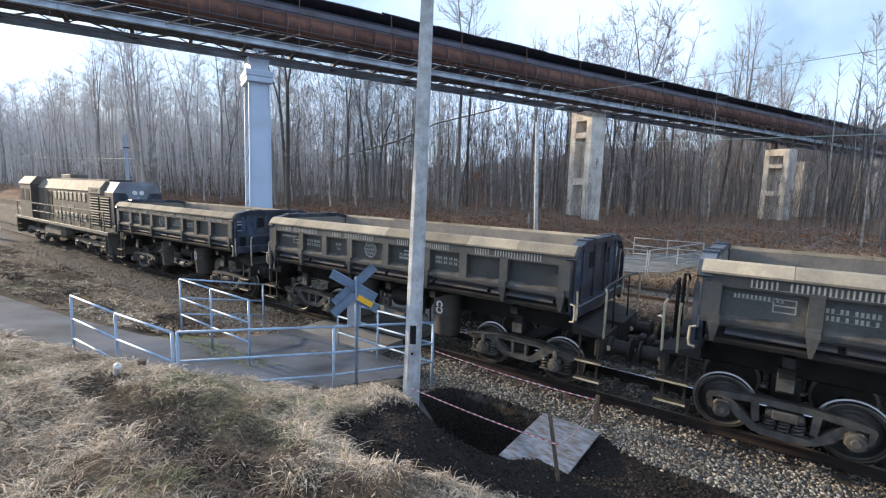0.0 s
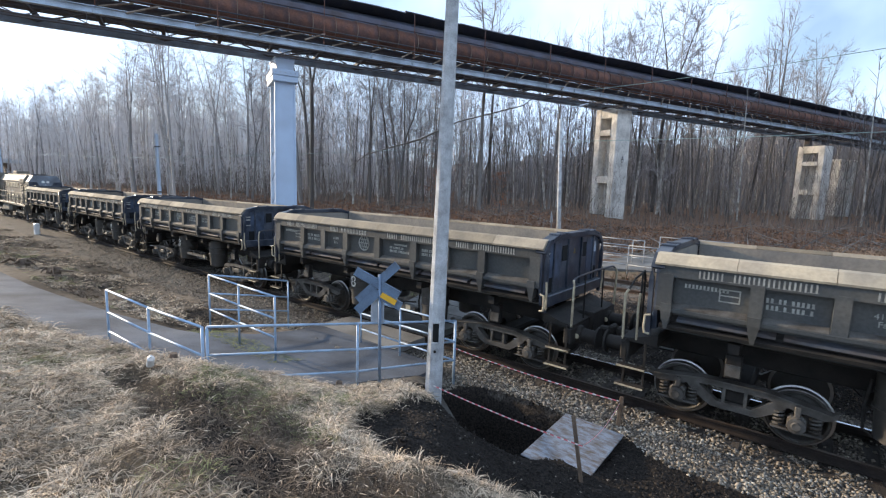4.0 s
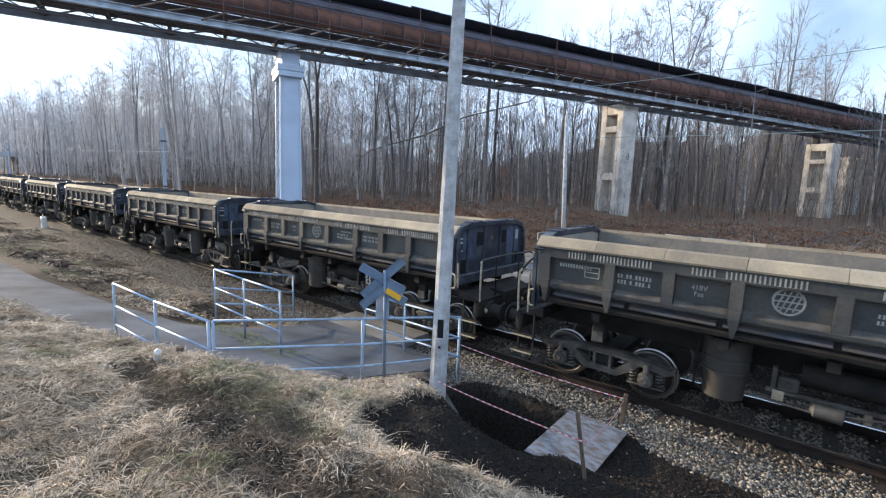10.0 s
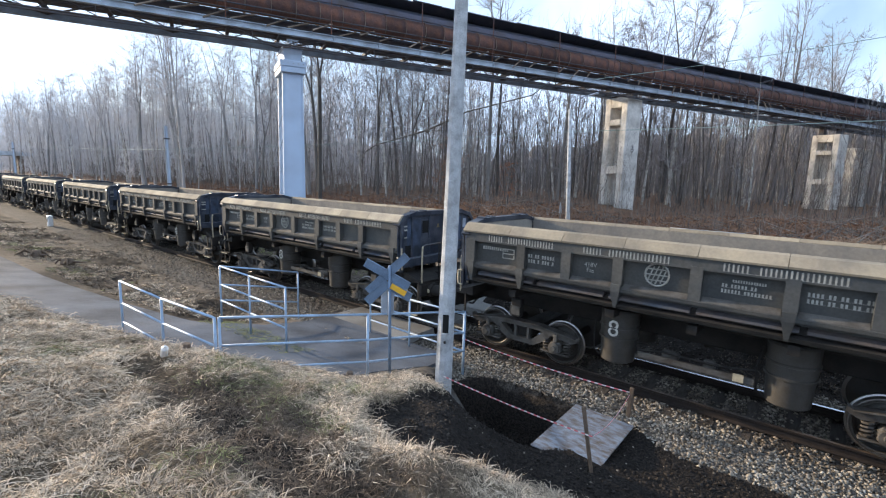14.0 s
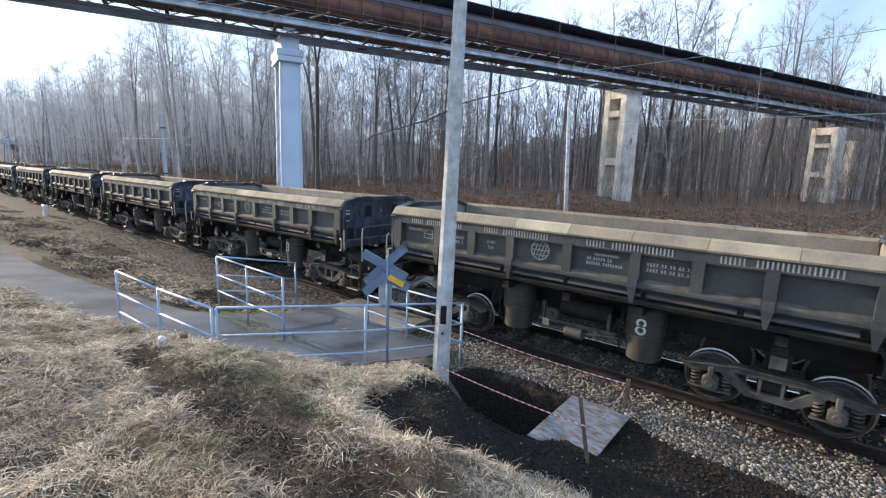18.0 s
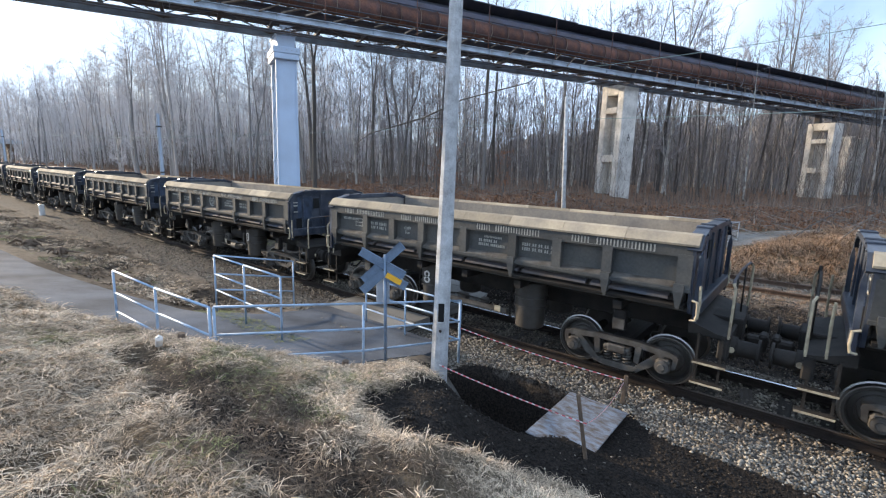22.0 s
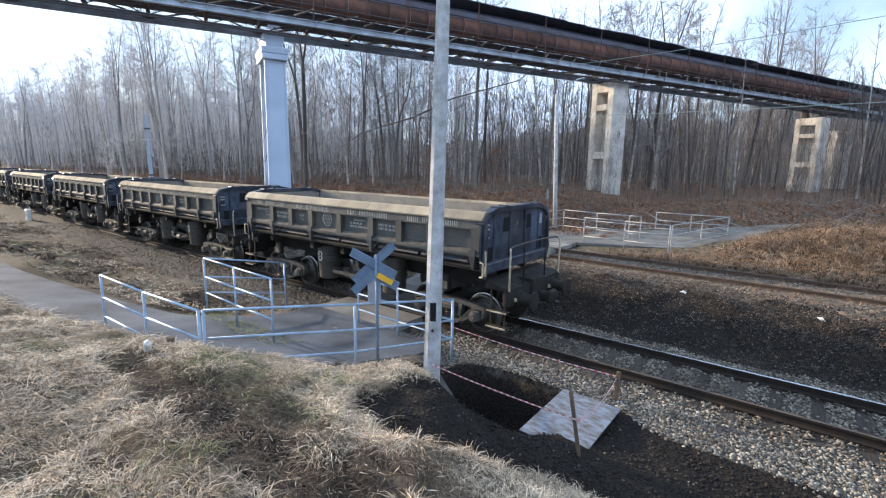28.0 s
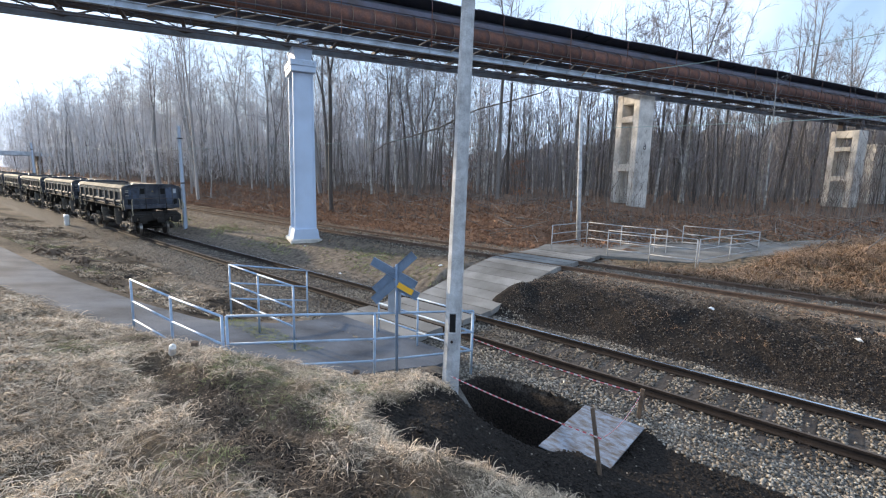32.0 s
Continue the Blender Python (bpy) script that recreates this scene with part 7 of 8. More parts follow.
for _ in range(2000):
    x = g.uniform(-100, 34)
    y = np.interp(x, [-100, -20, -12, -6, 2, 34], [11.2, 13.0, 18, 22, 23, 18]) + g.uniform(0, 1) ** 1.3 * 26
    z, h = gz(x, y), g.uniform(1.2, 6.0)
    lx, ly = g.normal(0, 0.09, 2) * h
    seg.append((x, y, z - 0.1, x + lx, y + ly, z + h, 0.016, 0.004))
    for _ in range(12):
        t, a, l = g.uniform(0.25, 0.95), g.uniform(0, 6.28), g.uniform(0.3, 1.3)
        bx, by, bz = x + lx * t, y + ly * t, z + h * t
        seg.append((bx, by, bz, bx + math.cos(a) * l * 0.45, by + math.sin(a) * l * 0.45, bz + l * 0.8, 0.007, 0.003))
uv, uf = ribbons(seg, 8)
tagged(new("undergrowth", np_mesh("undergrowth", uv, uf, M_BRUSH)), "thin bare saplings and brush at the wood's edge", "undergrowth", kind="stuff")


def distant_rise():
    """The wooded rise that closes the view: a long thick bank of treetops with a ragged crest."""
    r = np.random.default_rng(17)
    xs = np.arange(-420, 330, 1.1)
    n = len(xs)
    y0 = np.interp(xs, [-420, -200, -95, -20, 60, 330], [40, 62, 74, 96, 104, 110])
    top = np.interp(xs, [-150, -60, -30, 60], [12.5, 11.0, 15.5, 17.5]) + 1.6 * np.sin(xs * 0.031) + 1.0 * np.sin(xs * 0.11 + 1) + r.normal(0, 0.8, n)
    rows = []
    for f, dy in ((0.0, 0.0), (0.45, 0.6), (0.8, 1.6), (1.0, 4.0), (0.9, 12.0)):
        rows.append(np.stack([xs + r.normal(0, 0.2, n), y0 + dy + r.normal(0, 0.5, n), top * f + (r.normal(0, 0.45, n) if f else -0.5)], 1))
    v = np.concatenate(rows)
    i = (np.arange(len(rows) - 1)[:, None] * n + np.arange(n - 1)[None]).ravel()
    tagged(new("distant_wood", np_mesh("distant_wood", v, np.stack([i, i + 1, i + n + 1, i + n], 1), M_DISTANT)), "dense grey-brown mass of the distant wood", "wood", kind="stuff")
    m = 16000
    k = r.integers(0, n, m)
    z = top[k] * r.uniform(0.3, 1.0, m)
    x, y, h = xs[k] + r.uniform(-1, 1, m), y0[k] - r.uniform(0, 3, m), r.uniform(1.5, 4.5, m)
    v, f = ribbons(np.stack([x, y, z, x + r.normal(0, 0.5, m), y + r.normal(0, 0.5, m), z + h, np.full(m, 0.06), np.full(m, 0.015)], 1), 18)
    tagged(new("distant_twigs", np_mesh("distant_twigs", v, f, M_TWIG)), "bare treetops of the distant wood", "wood", kind="stuff")


distant_rise()

# ---- grass, leaves and wires ----


def tufts(name, x, y, blades, length, width, seed, material, label, lean=0.9, flat=0.55):
    """Tufts of drooping blades: each blade is a strip of two bent pieces."""
    r = np.random.default_rng(seed)
    n = len(x) * blades
    tx, ty = np.repeat(x, blades) + r.normal(0, 0.035, n), np.repeat(y, blades) + r.normal(0, 0.035, n)
    tz = ground_z(tx, ty) - 0.015
    way = np.repeat(r.uniform(0, 6.283, len(x)), blades) + r.normal(0, lean, n)
    ln = length * np.repeat(r.uniform(0.6, 1.25, len(x)), blades) * r.uniform(0.5, 1.2, n)
    up = r.uniform(0.15, 1.0, n) * (1 - flat) + 0.12
    d = np.stack([np.cos(way), np.sin(way)], 1)
    p0 = np.stack([tx, ty, tz], 1)
    rise1, out1 = ln * 0.55 * np.sqrt(up), ln * 0.5 * np.sqrt(1 - np.clip(up, 0, 0.95))
    p1 = p0 + np.concatenate([d * out1[:, None], rise1[:, None]], 1)
    rise2 = ln * (up - 0.45) * 0.55
    p2 = p1 + np.concatenate([(d + r.normal(0, 0.25, (n, 2))) * (ln * 0.5)[:, None], rise2[:, None]], 1)
    p2[:, 2] = np.maximum(p2[:, 2], ground_z(p2[:, 0], p2[:, 1]) + r.uniform(0.005, 0.05, n))
    a = np.stack([-d[:, 1], d[:, 0], r.normal(0, 0.5, n)], 1)
    a /= np.linalg.norm(a, axis=1)[:, None]
    w = (width * r.uniform(0.6, 1.3, n))[:, None]
    v = np.stack([p0 - a * w, p0 + a * w, p1 + a * w * 0.8, p1 - a * w * 0.8, p2 + a * w * 0.2, p2 - a * w * 0.2], 1).reshape(-1, 3)
    f = np.array([(0, 1, 2, 3), (3, 2, 4, 5)])
    f = (np.arange(n)[:, None, None] * 6 + f[None]).reshape(-1, 4)
    return tagged(new(name, np_mesh(name, v, f, material)), label, "grass", kind="stuff")


def scatter(n, xr, yr, seed, keep):
    r = np.random.default_rng(seed)
    x, y = r.uniform(*xr, n), r.uniform(*yr, n)
    k = keep(x, y, r)
    return x[k], y[k]


def tussocks(name, x, y, blades, length, width, seed, material, label, radius=0.10, hump=0.05):
    """Humped tussocks: long blades rise from each root, bend over and hang down its sides, combed one way."""
    r = np.random.default_rng(seed)
    m, n = len(x), len(x) * blades
    size = np.repeat(r.uniform(0.6, 1.35, m), blades)
    u, a = r.uniform(0, 1, n), r.uniform(0, 6.283, n)
    out = np.stack([np.cos(a), np.sin(a)], 1)
    px, py = np.repeat(x, blades) + out[:, 0] * radius * size * np.sqrt(u), np.repeat(y, blades) + out[:, 1] * radius * size * np.sqrt(u)
    comb = np.repeat(2.2 + 1.9 * wob(x, y, 1.1, 3) + r.normal(0, 0.5, m), blades)
    d = out * 0.5 + np.stack([np.cos(comb), np.sin(comb)], 1) * 0.35 + r.normal(0, 0.75, (n, 2))
    d /= np.maximum(np.linalg.norm(d, axis=1), 0.05)[:, None]
    ln = length * size * r.uniform(0.45, 1.25, n)
    up = r.uniform(0.1, 0.8, n)
    p0 = np.stack([px, py, ground_z(px, py) + hump * size * (1 - u) - 0.02], 1)
    steps = ((0.30, 0.42 * up + 0.06), (0.34, 0.12 * up - 0.06), (0.34, -0.30 + 0.1 * up))
    pts = [p0]
    for run_out, rise in steps:
        d = d + r.normal(0, 0.3, (n, 2))
        q = pts[-1] + np.concatenate([d * (ln * run_out)[:, None], (ln * rise)[:, None]], 1)
        q[:, 2] = np.maximum(q[:, 2], ground_z(q[:, 0], q[:, 1]) + r.uniform(0.004, 0.03, n))
        pts.append(q)
    side = np.stack([-d[:, 1], d[:, 0], r.normal(0, 0.6, n)], 1)
    side /= np.linalg.norm(side, axis=1)[:, None]
    w = (width * r.uniform(0.55, 1.35, n))[:, None]
    v = np.stack([e for q, k in zip(pts, (0.8, 1.0, 0.75, 0.15)) for e in (q - side * w * k, q + side * w * k)], 1).reshape(-1, 3)
    f = np.array([(0, 1, 3, 2), (2, 3, 5, 4), (4, 5, 7, 6)])
    f = (np.arange(n)[:, None, None] * 8 + f[None]).reshape(-1, 4)
    return tagged(new(name, np_mesh(name, v, f, material)), label, "grass", kind="stuff")


def bareness(x, y):
    """1 where the bank's grass has rotted or worn away."""
    patch = np.exp(-(((x + 7.0) / 0.5) ** 2 + ((y + 7.2) / 0.28) ** 2))
    return np.clip(1.1 * patch + 0.9 * gully(x, y) + 0.95 * worn(x, y) * smooth(-1.3, -0.3, wob(x, y, 2.7, 2)) + 0.5 * smooth(0.3, 0.75, wob(x, y, 1.35, 4)) + 0.5 * smooth(0.35, 0.8, wob(x, y, 3.9, 1)), 0, 1)


def on_bank(x, y, r):
    clump = 0.22 + 0.78 * smooth(-0.35, 0.3, wob(x, y, 7.5, 5) + 0.6 * wob(x, y, 3.1, 8))
    return (r.uniform(0, 1, len(x)) < zones(x, y)[:, 0] * (1 - bareness(x, y)) * clump) & ((x ** 2 + (y + 9.4) ** 2) > 1.2) & (bank(x, y)[0] > 0.02)


STRAW = "matted dry straw-coloured grass on the bank"
TUSSOCK = "low tangled tussocks of dry straw-coloured grass"
bx, by = scatter(21000, (-6.4, 0.5), (-9.3, -3.6), 31, on_bank)
tufts("bank_grass", bx, by, 8, 0.16, 0.0034, 32, M_GRASS, STRAW, flat=0.86, lean=1.6)
bx, by = scatter(1700, (-6.4, 0.5), (-9.3, -3.6), 231, on_bank)
tussocks("bank_tussocks", bx, by, 60, 0.15, 0.0032, 232, M_GRASS, TUSSOCK, radius=0.11, hump=0.035)
bx, by = scatter(12000, (-10.5, -6.4), (-9.3, -4.6), 131, on_bank)
tufts("bank_grass", bx, by, 8, 0.2, 0.0042, 132, M_GRASS, STRAW, flat=0.86, lean=1.3)
bx, by = scatter(820, (-11.5, -6.4), (-9.6, -4.6), 233, on_bank)
tussocks("bank_tussocks", bx, by, 55, 0.18, 0.004, 234, M_GRASS, TUSSOCK, radius=0.13, hump=0.04)
bx, by = scatter(6500, (-20, -10.5), (-12, -6.5), 35, on_bank)
tufts("bank_grass", bx, by, 7, 0.24, 0.007, 36, M_GRASS, STRAW, flat=0.75)
bx, by = scatter(700, (-20, -11.5), (-11, -6.5), 235, on_bank)
tussocks("bank_tussocks", bx, by, 40, 0.24, 0.0065, 236, M_GRASS, TUSSOCK, radius=0.15, hump=0.05)
# standing tussocks along the edge of the dug soil and the bank's crest
bx, by = scatter(5000, (-7.6, -0.5), (-7.0, -3.6), 133, lambda x, y, r: on_bank(x, y, r) & ((np.abs(y - np.interp(x, SOIL_X, SOIL_Y)) < 0.3) & (x > -4.6) | (bank(x, y)[0] < 0.45)) & (wob(x, y, 3.0, 6) > -0.2))
tufts("bank_grass", bx, by, 9, 0.15, 0.0026, 134, M_GRASS, "tussocks of pale dry grass standing along the bank's edge", flat=0.45, lean=0.9)
bx, by = scatter(900, (-4.7, -1.2), (-6.6, -3.9), 241, lambda x, y, r: (np.abs(y - np.interp(x, SOIL_X, SOIL_Y) + 0.12) < 0.16) & (dug(x, y) < 0.6) & (bank(x, y)[0] > 0.05))
tussocks("edge_tussocks", bx, by, 55, 0.15, 0.003, 242, M_GRASS, "pale golden grass hanging over the edge of the dug soil", radius=0.08, hump=0.05)
# dark rotting thatch between the tufts
bx, by = scatter(6500, (-9.5, 0), (-9.2, -3.6), 135, lambda x, y, r: (bank(x, y)[0] > 0.05) & (r.uniform(0, 1, len(x)) < 0.35 + 0.6 * bareness(x, y)) & (dug(x, y) < 0.5))
tufts("bank_thatch", bx, by, 8, 0.17, 0.003, 136, M_THATCH, "dark brown rotting thatch between the grass tufts", flat=0.9, lean=1.6)
bx, by = scatter(800, (-8, 0), (-8.4, -5.4), 237, lambda x, y, r: (bank(x, y)[0] > 0.1) & (r.uniform(0, 1, len(x)) < worn(x, y) * 0.9) & (dug(x, y) < 0.3))
tussocks("thatch_tussocks", bx, by, 50, 0.14, 0.0026, 238, M_THATCH, "collapsed tussocks of dark brown rotting grass", hump=0.03)


def bank_bits(n, seed, material, size, label):
    """Broken straw and dead leaf scraps lying on the bank."""
    r = np.random.default_rng(seed)
    x, y = r.uniform(-10, 0, n), r.uniform(-9.2, -3.8, n)
    k = (bank(x, y)[0] > 0.05) & (dug(x, y) < 0.5) & (r.uniform(0, 1, n) < 0.55 + 0.45 * worn(x, y))
    x, y = x[k], y[k]
    n = len(x)
    c = np.stack([x, y, ground_z(x, y) + r.uniform(0.0, 0.035, n)], 1)
    w, t = r.uniform(0, 6.283, n), r.normal(0, 0.3, n)
    u = np.stack([np.cos(w), np.sin(w), t], 1) * (size * r.uniform(0.5, 1.5, n))[:, None]
    v = np.stack([-np.sin(w), np.cos(w), r.normal(0, 0.5, n)], 1) * (size * 0.055 * r.uniform(0.6, 2.0, n))[:, None]
    q = np.stack([c - u, c + v, c + u, c - v], 1).reshape(-1, 3)
    tagged(new("straw_litter", np_mesh("straw_litter", q, np.arange(4 * n).reshape(-1, 4), material)), label, "grass", kind="stuff")


bank_bits(15000, 151, M_GRASS, 0.045, "broken pale straw lying on the bank")
bank_bits(22000, 152, M_THATCH, 0.05, "dark broken straw and leaf scraps on the bank")


def green_spot(x, y, r):
    c = np.exp(-(((x + 6.2) / 0.8) ** 2 + ((y + 6.2) / 0.45) ** 2)) + np.exp(-(((x + 9.4) / 0.7) ** 2 + ((y + 7.9) / 0.35) ** 2)) + np.exp(-(((x + 5.0) / 0.7) ** 2 + ((y + 5.4) / 0.5) ** 2)) + 0.6 * np.exp(-(((x + 5.9) / 0.5) ** 2 + ((y + 6.6) / 0.25) ** 2)) + 0.5 * np.exp(-(((x + 4.4) / 0.6) ** 2 + ((y + 6.4) / 0.2) ** 2)) + 0.8 * np.exp(-(((x + 4.7) / 0.5) ** 2 + ((y + 6.5) / 0.35) ** 2)) + 0.5 * np.exp(-(((x + 5.4) / 0.5) ** 2 + ((y + 6.95) / 0.2) ** 2)) + 0.16 * (wob(x, y, 1.3, 7) > 0.2)
    return (r.uniform(0, 1, len(x)) < c) & (bank(x, y)[0] > 0.05) & (dug(x, y) < 0.5)


bx, by = scatter(14000, (-10.5, -1.5), (-8.8, -3.8), 33, green_spot)
tufts("bank_grass", bx, by, 9, 0.13, 0.003, 34, M_GREEN, "faded green grass among the dry tufts", flat=0.6)
# weeds between the path and the railway, and between the tracks
bx, by = scatter(3800, (-48, -11.2), (-6.2, -2.0), 37, lambda x, y, r: (y > np.interp(x, [-48, -20, -14.5, -11.8], [-6.5, -5.7, -4.95, -4.2]) + 0.05) & (wob(x, y, 0.9, 3) + r.normal(0, 0.35, len(x)) > 0.15))
tufts("verge_weeds", bx, by, 8, 0.26, 0.009, 38, M_THATCH, "thin dark dry weeds on the verge beside the railway", flat=0.6)
bx, by = scatter(5200, (-44, -11.4), (-6.4, -2.4), 137, lambda x, y, r: (y > np.interp(x, [-48, -20, -14.5, -11.8], [-6.5, -5.7, -4.95, -4.2]) + 0.05) & (wob(x, y, 1.1, 9) + r.normal(0, 0.3, len(x)) > 0.05))
tufts("verge_weeds", bx, by, 8, 0.22, 0.008, 138, M_GRASS, "pale dry grass on the verge beside the path", flat=0.7)
bx, by = scatter(1800, (-34, -11.4), (-6.2, -3.6), 139, lambda x, y, r: (y > np.interp(x, [-48, -20, -14.5, -11.8], [-6.5, -5.7, -4.95, -4.2]) + 0.03) & (wob(x, y, 1.4, 2) + r.normal(0, 0.2, len(x)) > 0.45))
tufts("verge_weeds", bx, by, 9, 0.16, 0.008, 140, M_GREEN, "patches of faded green weeds along the path", flat=0.6)
bx, by = scatter(900, (-12, -8.3), (-4.9, -3.2), 39, lambda x, y, r: (np.abs(y + 3.9 - 0.02 * x) < 0.35))
tufts("verge_weeds", bx, by, 8, 0.12, 0.005, 40, M_GREEN, "short faded weeds at the foot of the railing", flat=0.6)
bx, by = scatter(3600, (-45, -11), (3.2, 5.8), 41, lambda x, y, r: wob(x, y, 0.8, 5) + r.normal(0, 0.4, len(x)) > 0.1)
tufts("verge_weeds", bx, by, 8, 0.15, 0.008, 42, M_GREEN, "thin green and dry weeds between the tracks", flat=0.5)
bx, by = scatter(3600, (-45, 8), (5.5, 10.6), 43, lambda x, y, r: (r.uniform(0, 1, len(x)) < 0.75) & ~((x > -11) & (x < -7.6)))
tufts("verge_weeds", bx, by, 5, 0.22, 0.007, 44, M_GRASS_RED, "withered reddish grass growing over the far track", flat=0.4)
bx, by = scatter(8600, (-6, 10), (9.0, 20), 45, lambda x, y, r: (x > np.interp(y, [9.0, 9.6, 10.4, 11.5, 16.5, 20], [-6.5, -5.0, -3.6, -2.7, -1.2, 4.0])))
tufts("withered_grass", bx, by, 7, 0.5, 0.009, 46, M_GRASS_RED, "tangled withered reddish grass on the far mound", flat=0.35)
bx, by = scatter(4800, (-60, -8), (9.4, 15), 47, lambda x, y, r: r.uniform(0, 1, len(x)) < 0.9)
tufts("withered_grass", bx, by, 5, 0.32, 0.012, 48, M_LEAF, "brown bracken and fallen leaves on the wood's bank", flat=0.55)


bx, by = scatter(9000, (-7.9, 5), (2.5, 6.2), 141, lambda x, y, r: wob(x, y, 1.3, 8) + r.normal(0, 0.4, len(x)) < 0.1)
tufts("verge_weeds", bx, by, 6, 0.10, 0.004, 142, M_THATCH, "thin dark dry weeds on the bank between the tracks", flat=0.7)
bx, by = scatter(1500, (-7.6, 5), (3.4, 6.4), 143, lambda x, y, r: wob(x, y, 1.0, 3) + r.normal(0, 0.3, len(x)) > 0.2)
tufts("verge_weeds", bx, by, 7, 0.15, 0.004, 144, M_GRASS_RED, "withered reddish grass on the bank between the tracks", flat=0.7)


def litter(n, seed):
    r = np.random.default_rng(seed)
    x = r.uniform(-70, 12, n)
    y = np.interp(x, [-70, -12, -6, 2, 12], [9.6, 10.2, 14.5, 19.0, 19.0]) + r.uniform(0, 1, n) ** 1.3 * 14
    k = np.abs(y - np.interp(x, [-8, -3, 2, 12], [13.5, 16.5, 19.0, 22.5])) > np.interp(x, [-9, -8], [0.0, 2.4])
    x, y = x[k], y[k]
    n = len(x)
    z = ground_z(x, y) + r.uniform(0.0, 0.12, n)
    c = np.stack([x, y, z], 1)
    a, b = r.normal(0, 1, (n, 3)), r.normal(0, 1, (n, 3))
    a /= np.linalg.norm(a, axis=1)[:, None]
    b -= (a * b).sum(1)[:, None] * a
    b /= np.linalg.norm(b, axis=1)[:, None]
    s = r.uniform(0.04, 0.10, n)[:, None]
    v = np.stack([c - a * s, c + b * s * 0.6, c + a * s, c - b * s * 0.6], 1).reshape(-1, 3)
    return np_mesh("leaf_litter", v, np.arange(4 * n).reshape(-1, 4), M_LEAF)


tagged(new("leaf_litter", litter(46000, 51)), "fallen red-brown leaves on the bank under the trees", "leaves", kind="stuff")


def fallen_sticks(n, seed):
    r = np.random.default_rng(seed)
    x = r.uniform(-60, 10, n)
    y = np.interp(x, [-60, -12, -6, 2, 10], [10.2, 11.5, 16.0, 20.0, 20.0]) + r.uniform(0, 1, n) ** 1.4 * 13
    z, a, ln = ground_z(x, y), r.uniform(0, 6.283, n), r.uniform(0.5, 2.2, n)
    return segs_mesh("fallen_sticks", np.stack([x, y, z + 0.02, x + np.cos(a) * ln, y + np.sin(a) * ln * 0.6, z + r.uniform(0.05, 0.7, n) * ln * 0.5, r.uniform(0.012, 0.03, n), np.full(n, 0.006)], 1), M_STICK, 4)


tagged(new("fallen_sticks", fallen_sticks(1500, 53)), "dead grey sticks lying over the leaves under the trees", "sticks", kind="stuff")


def rag_stake():
    """A torn white rag tied to a thin stick beside the street lamp."""
    t = thing("rag_stake", pose(-12.37, 16.73, gz(-12.37, 16.73)), "thin stick with a torn pale rag beside the lamp", "stake")
    part("stick", Geo().tube([(0, 0, -0.2), (0.03, 0, 0.7), (-0.02, 0, 1.25)], [0.03, 0.025, 0.012], 6), M_STICK, t)
    rag = [(0.0, 0.0), (0.05, 0.1), (0.1, 0.05), (0.07, 0.35), (0.03, 0.66), (-0.02, 0.68), (-0.04, 0.4), (-0.06, 0.12)]
    part("rag", Geo().prism(rag, lambda u, v, w: (u, w + 0.03 * math.sin(9 * v), v + 0.55), -0.025, 0.02), M_RAILING_FAR, t, "torn pale rag")


rag_stake()


def wire(a, b, sag, r, label):
    n = 24
    a, b = Vector(a), Vector(b)
    o = a.copy()
    g = Geo().tube([a.lerp(b, i / n) - o + Vector((0, 0, -sag * 4 * (i / n) * (1 - i / n))) for i in range(n + 1)], r, 5)
    ob = solo("overhead_wire", g, M_CABLE, label, "wire", "overhead wires", at=Matrix.Translation(o))
    return ob
wire((-80, 3.2, 6.9), (-31.85, 2.75, 5.36), 0.25, 0.012, "thin pale overhead wire between masts")
wire((-31.85, 2.75, 5.36), (-10.5, 13.95, 6.65), 0.12, 0.012, "thin pale overhead wire between masts")
wire((-10.5, 13.95, 6.65), (14, 15.0, 6.9), 0.15, 0.016, "pale green overhead cable to the lamp post")
wire((-9.6, 13.5, 9.05), (14, 15.0, 10.9), 0.35, 0.014, "pale green overhead cable to the lamp post")


def leaning_branch():
    b = thing("dead_branch", pose(-26.9, 15, 4.5), "long dead branch leaning between the trees", "branch")
    pts = [(-2.5, 0.3, 0.9), (0, 0, 1.86), (5.4, 0, 2.8), (8.4, 0.2, 3.8), (13.0, 0.3, 4.45), (14.2, 0.4, 5.2)]
    part("limb", Geo().tube(pts, [0.02, 0.045, 0.06, 0.045, 0.03, 0.01], 6), M_BARK, b)
    part("side_limb", Geo().tube([(5.0, 0, 2.7), (7.0, 0.3, 2.75), (9.0, 0.5, 3.3)], [0.03, 0.02, 0.008], 5), M_BARK, b)


leaning_branch()


def pit_pipe():
    g = Geo()
    n = 18
    for r0, r1 in ((0.2, 0.17),):
        ring = [(math.cos(6.28319 * i / n), math.sin(6.28319 * i / n)) for i in range(n)]
        v = [(0, c * 0.17, s * 0.17) for c, s in ring] + [(-0.8, c * 0.17, s * 0.17) for c, s in ring] + [(0, c * 0.14, s * 0.14) for c, s in ring] + [(-0.8, c * 0.14, s * 0.14) for c, s in ring]
        f = []
        for i in range(n):
            j = (i + 1) % n
            f += [(i, j, n + j, n + i), (2 * n + i, 3 * n + i, 3 * n + j, 2 * n + j), (i, 2 * n + i, 2 * n + j, j)]
        g.add(v, f, True)
    p = thing("drain_pipe", pose(-5.02, -2.72, -0.46, 0, 10, -30), "dirty grey drain pipe end showing in the pit", "pipe")
    part("pipe_wall", g, M_BOGIE, p)


pit_pipe()


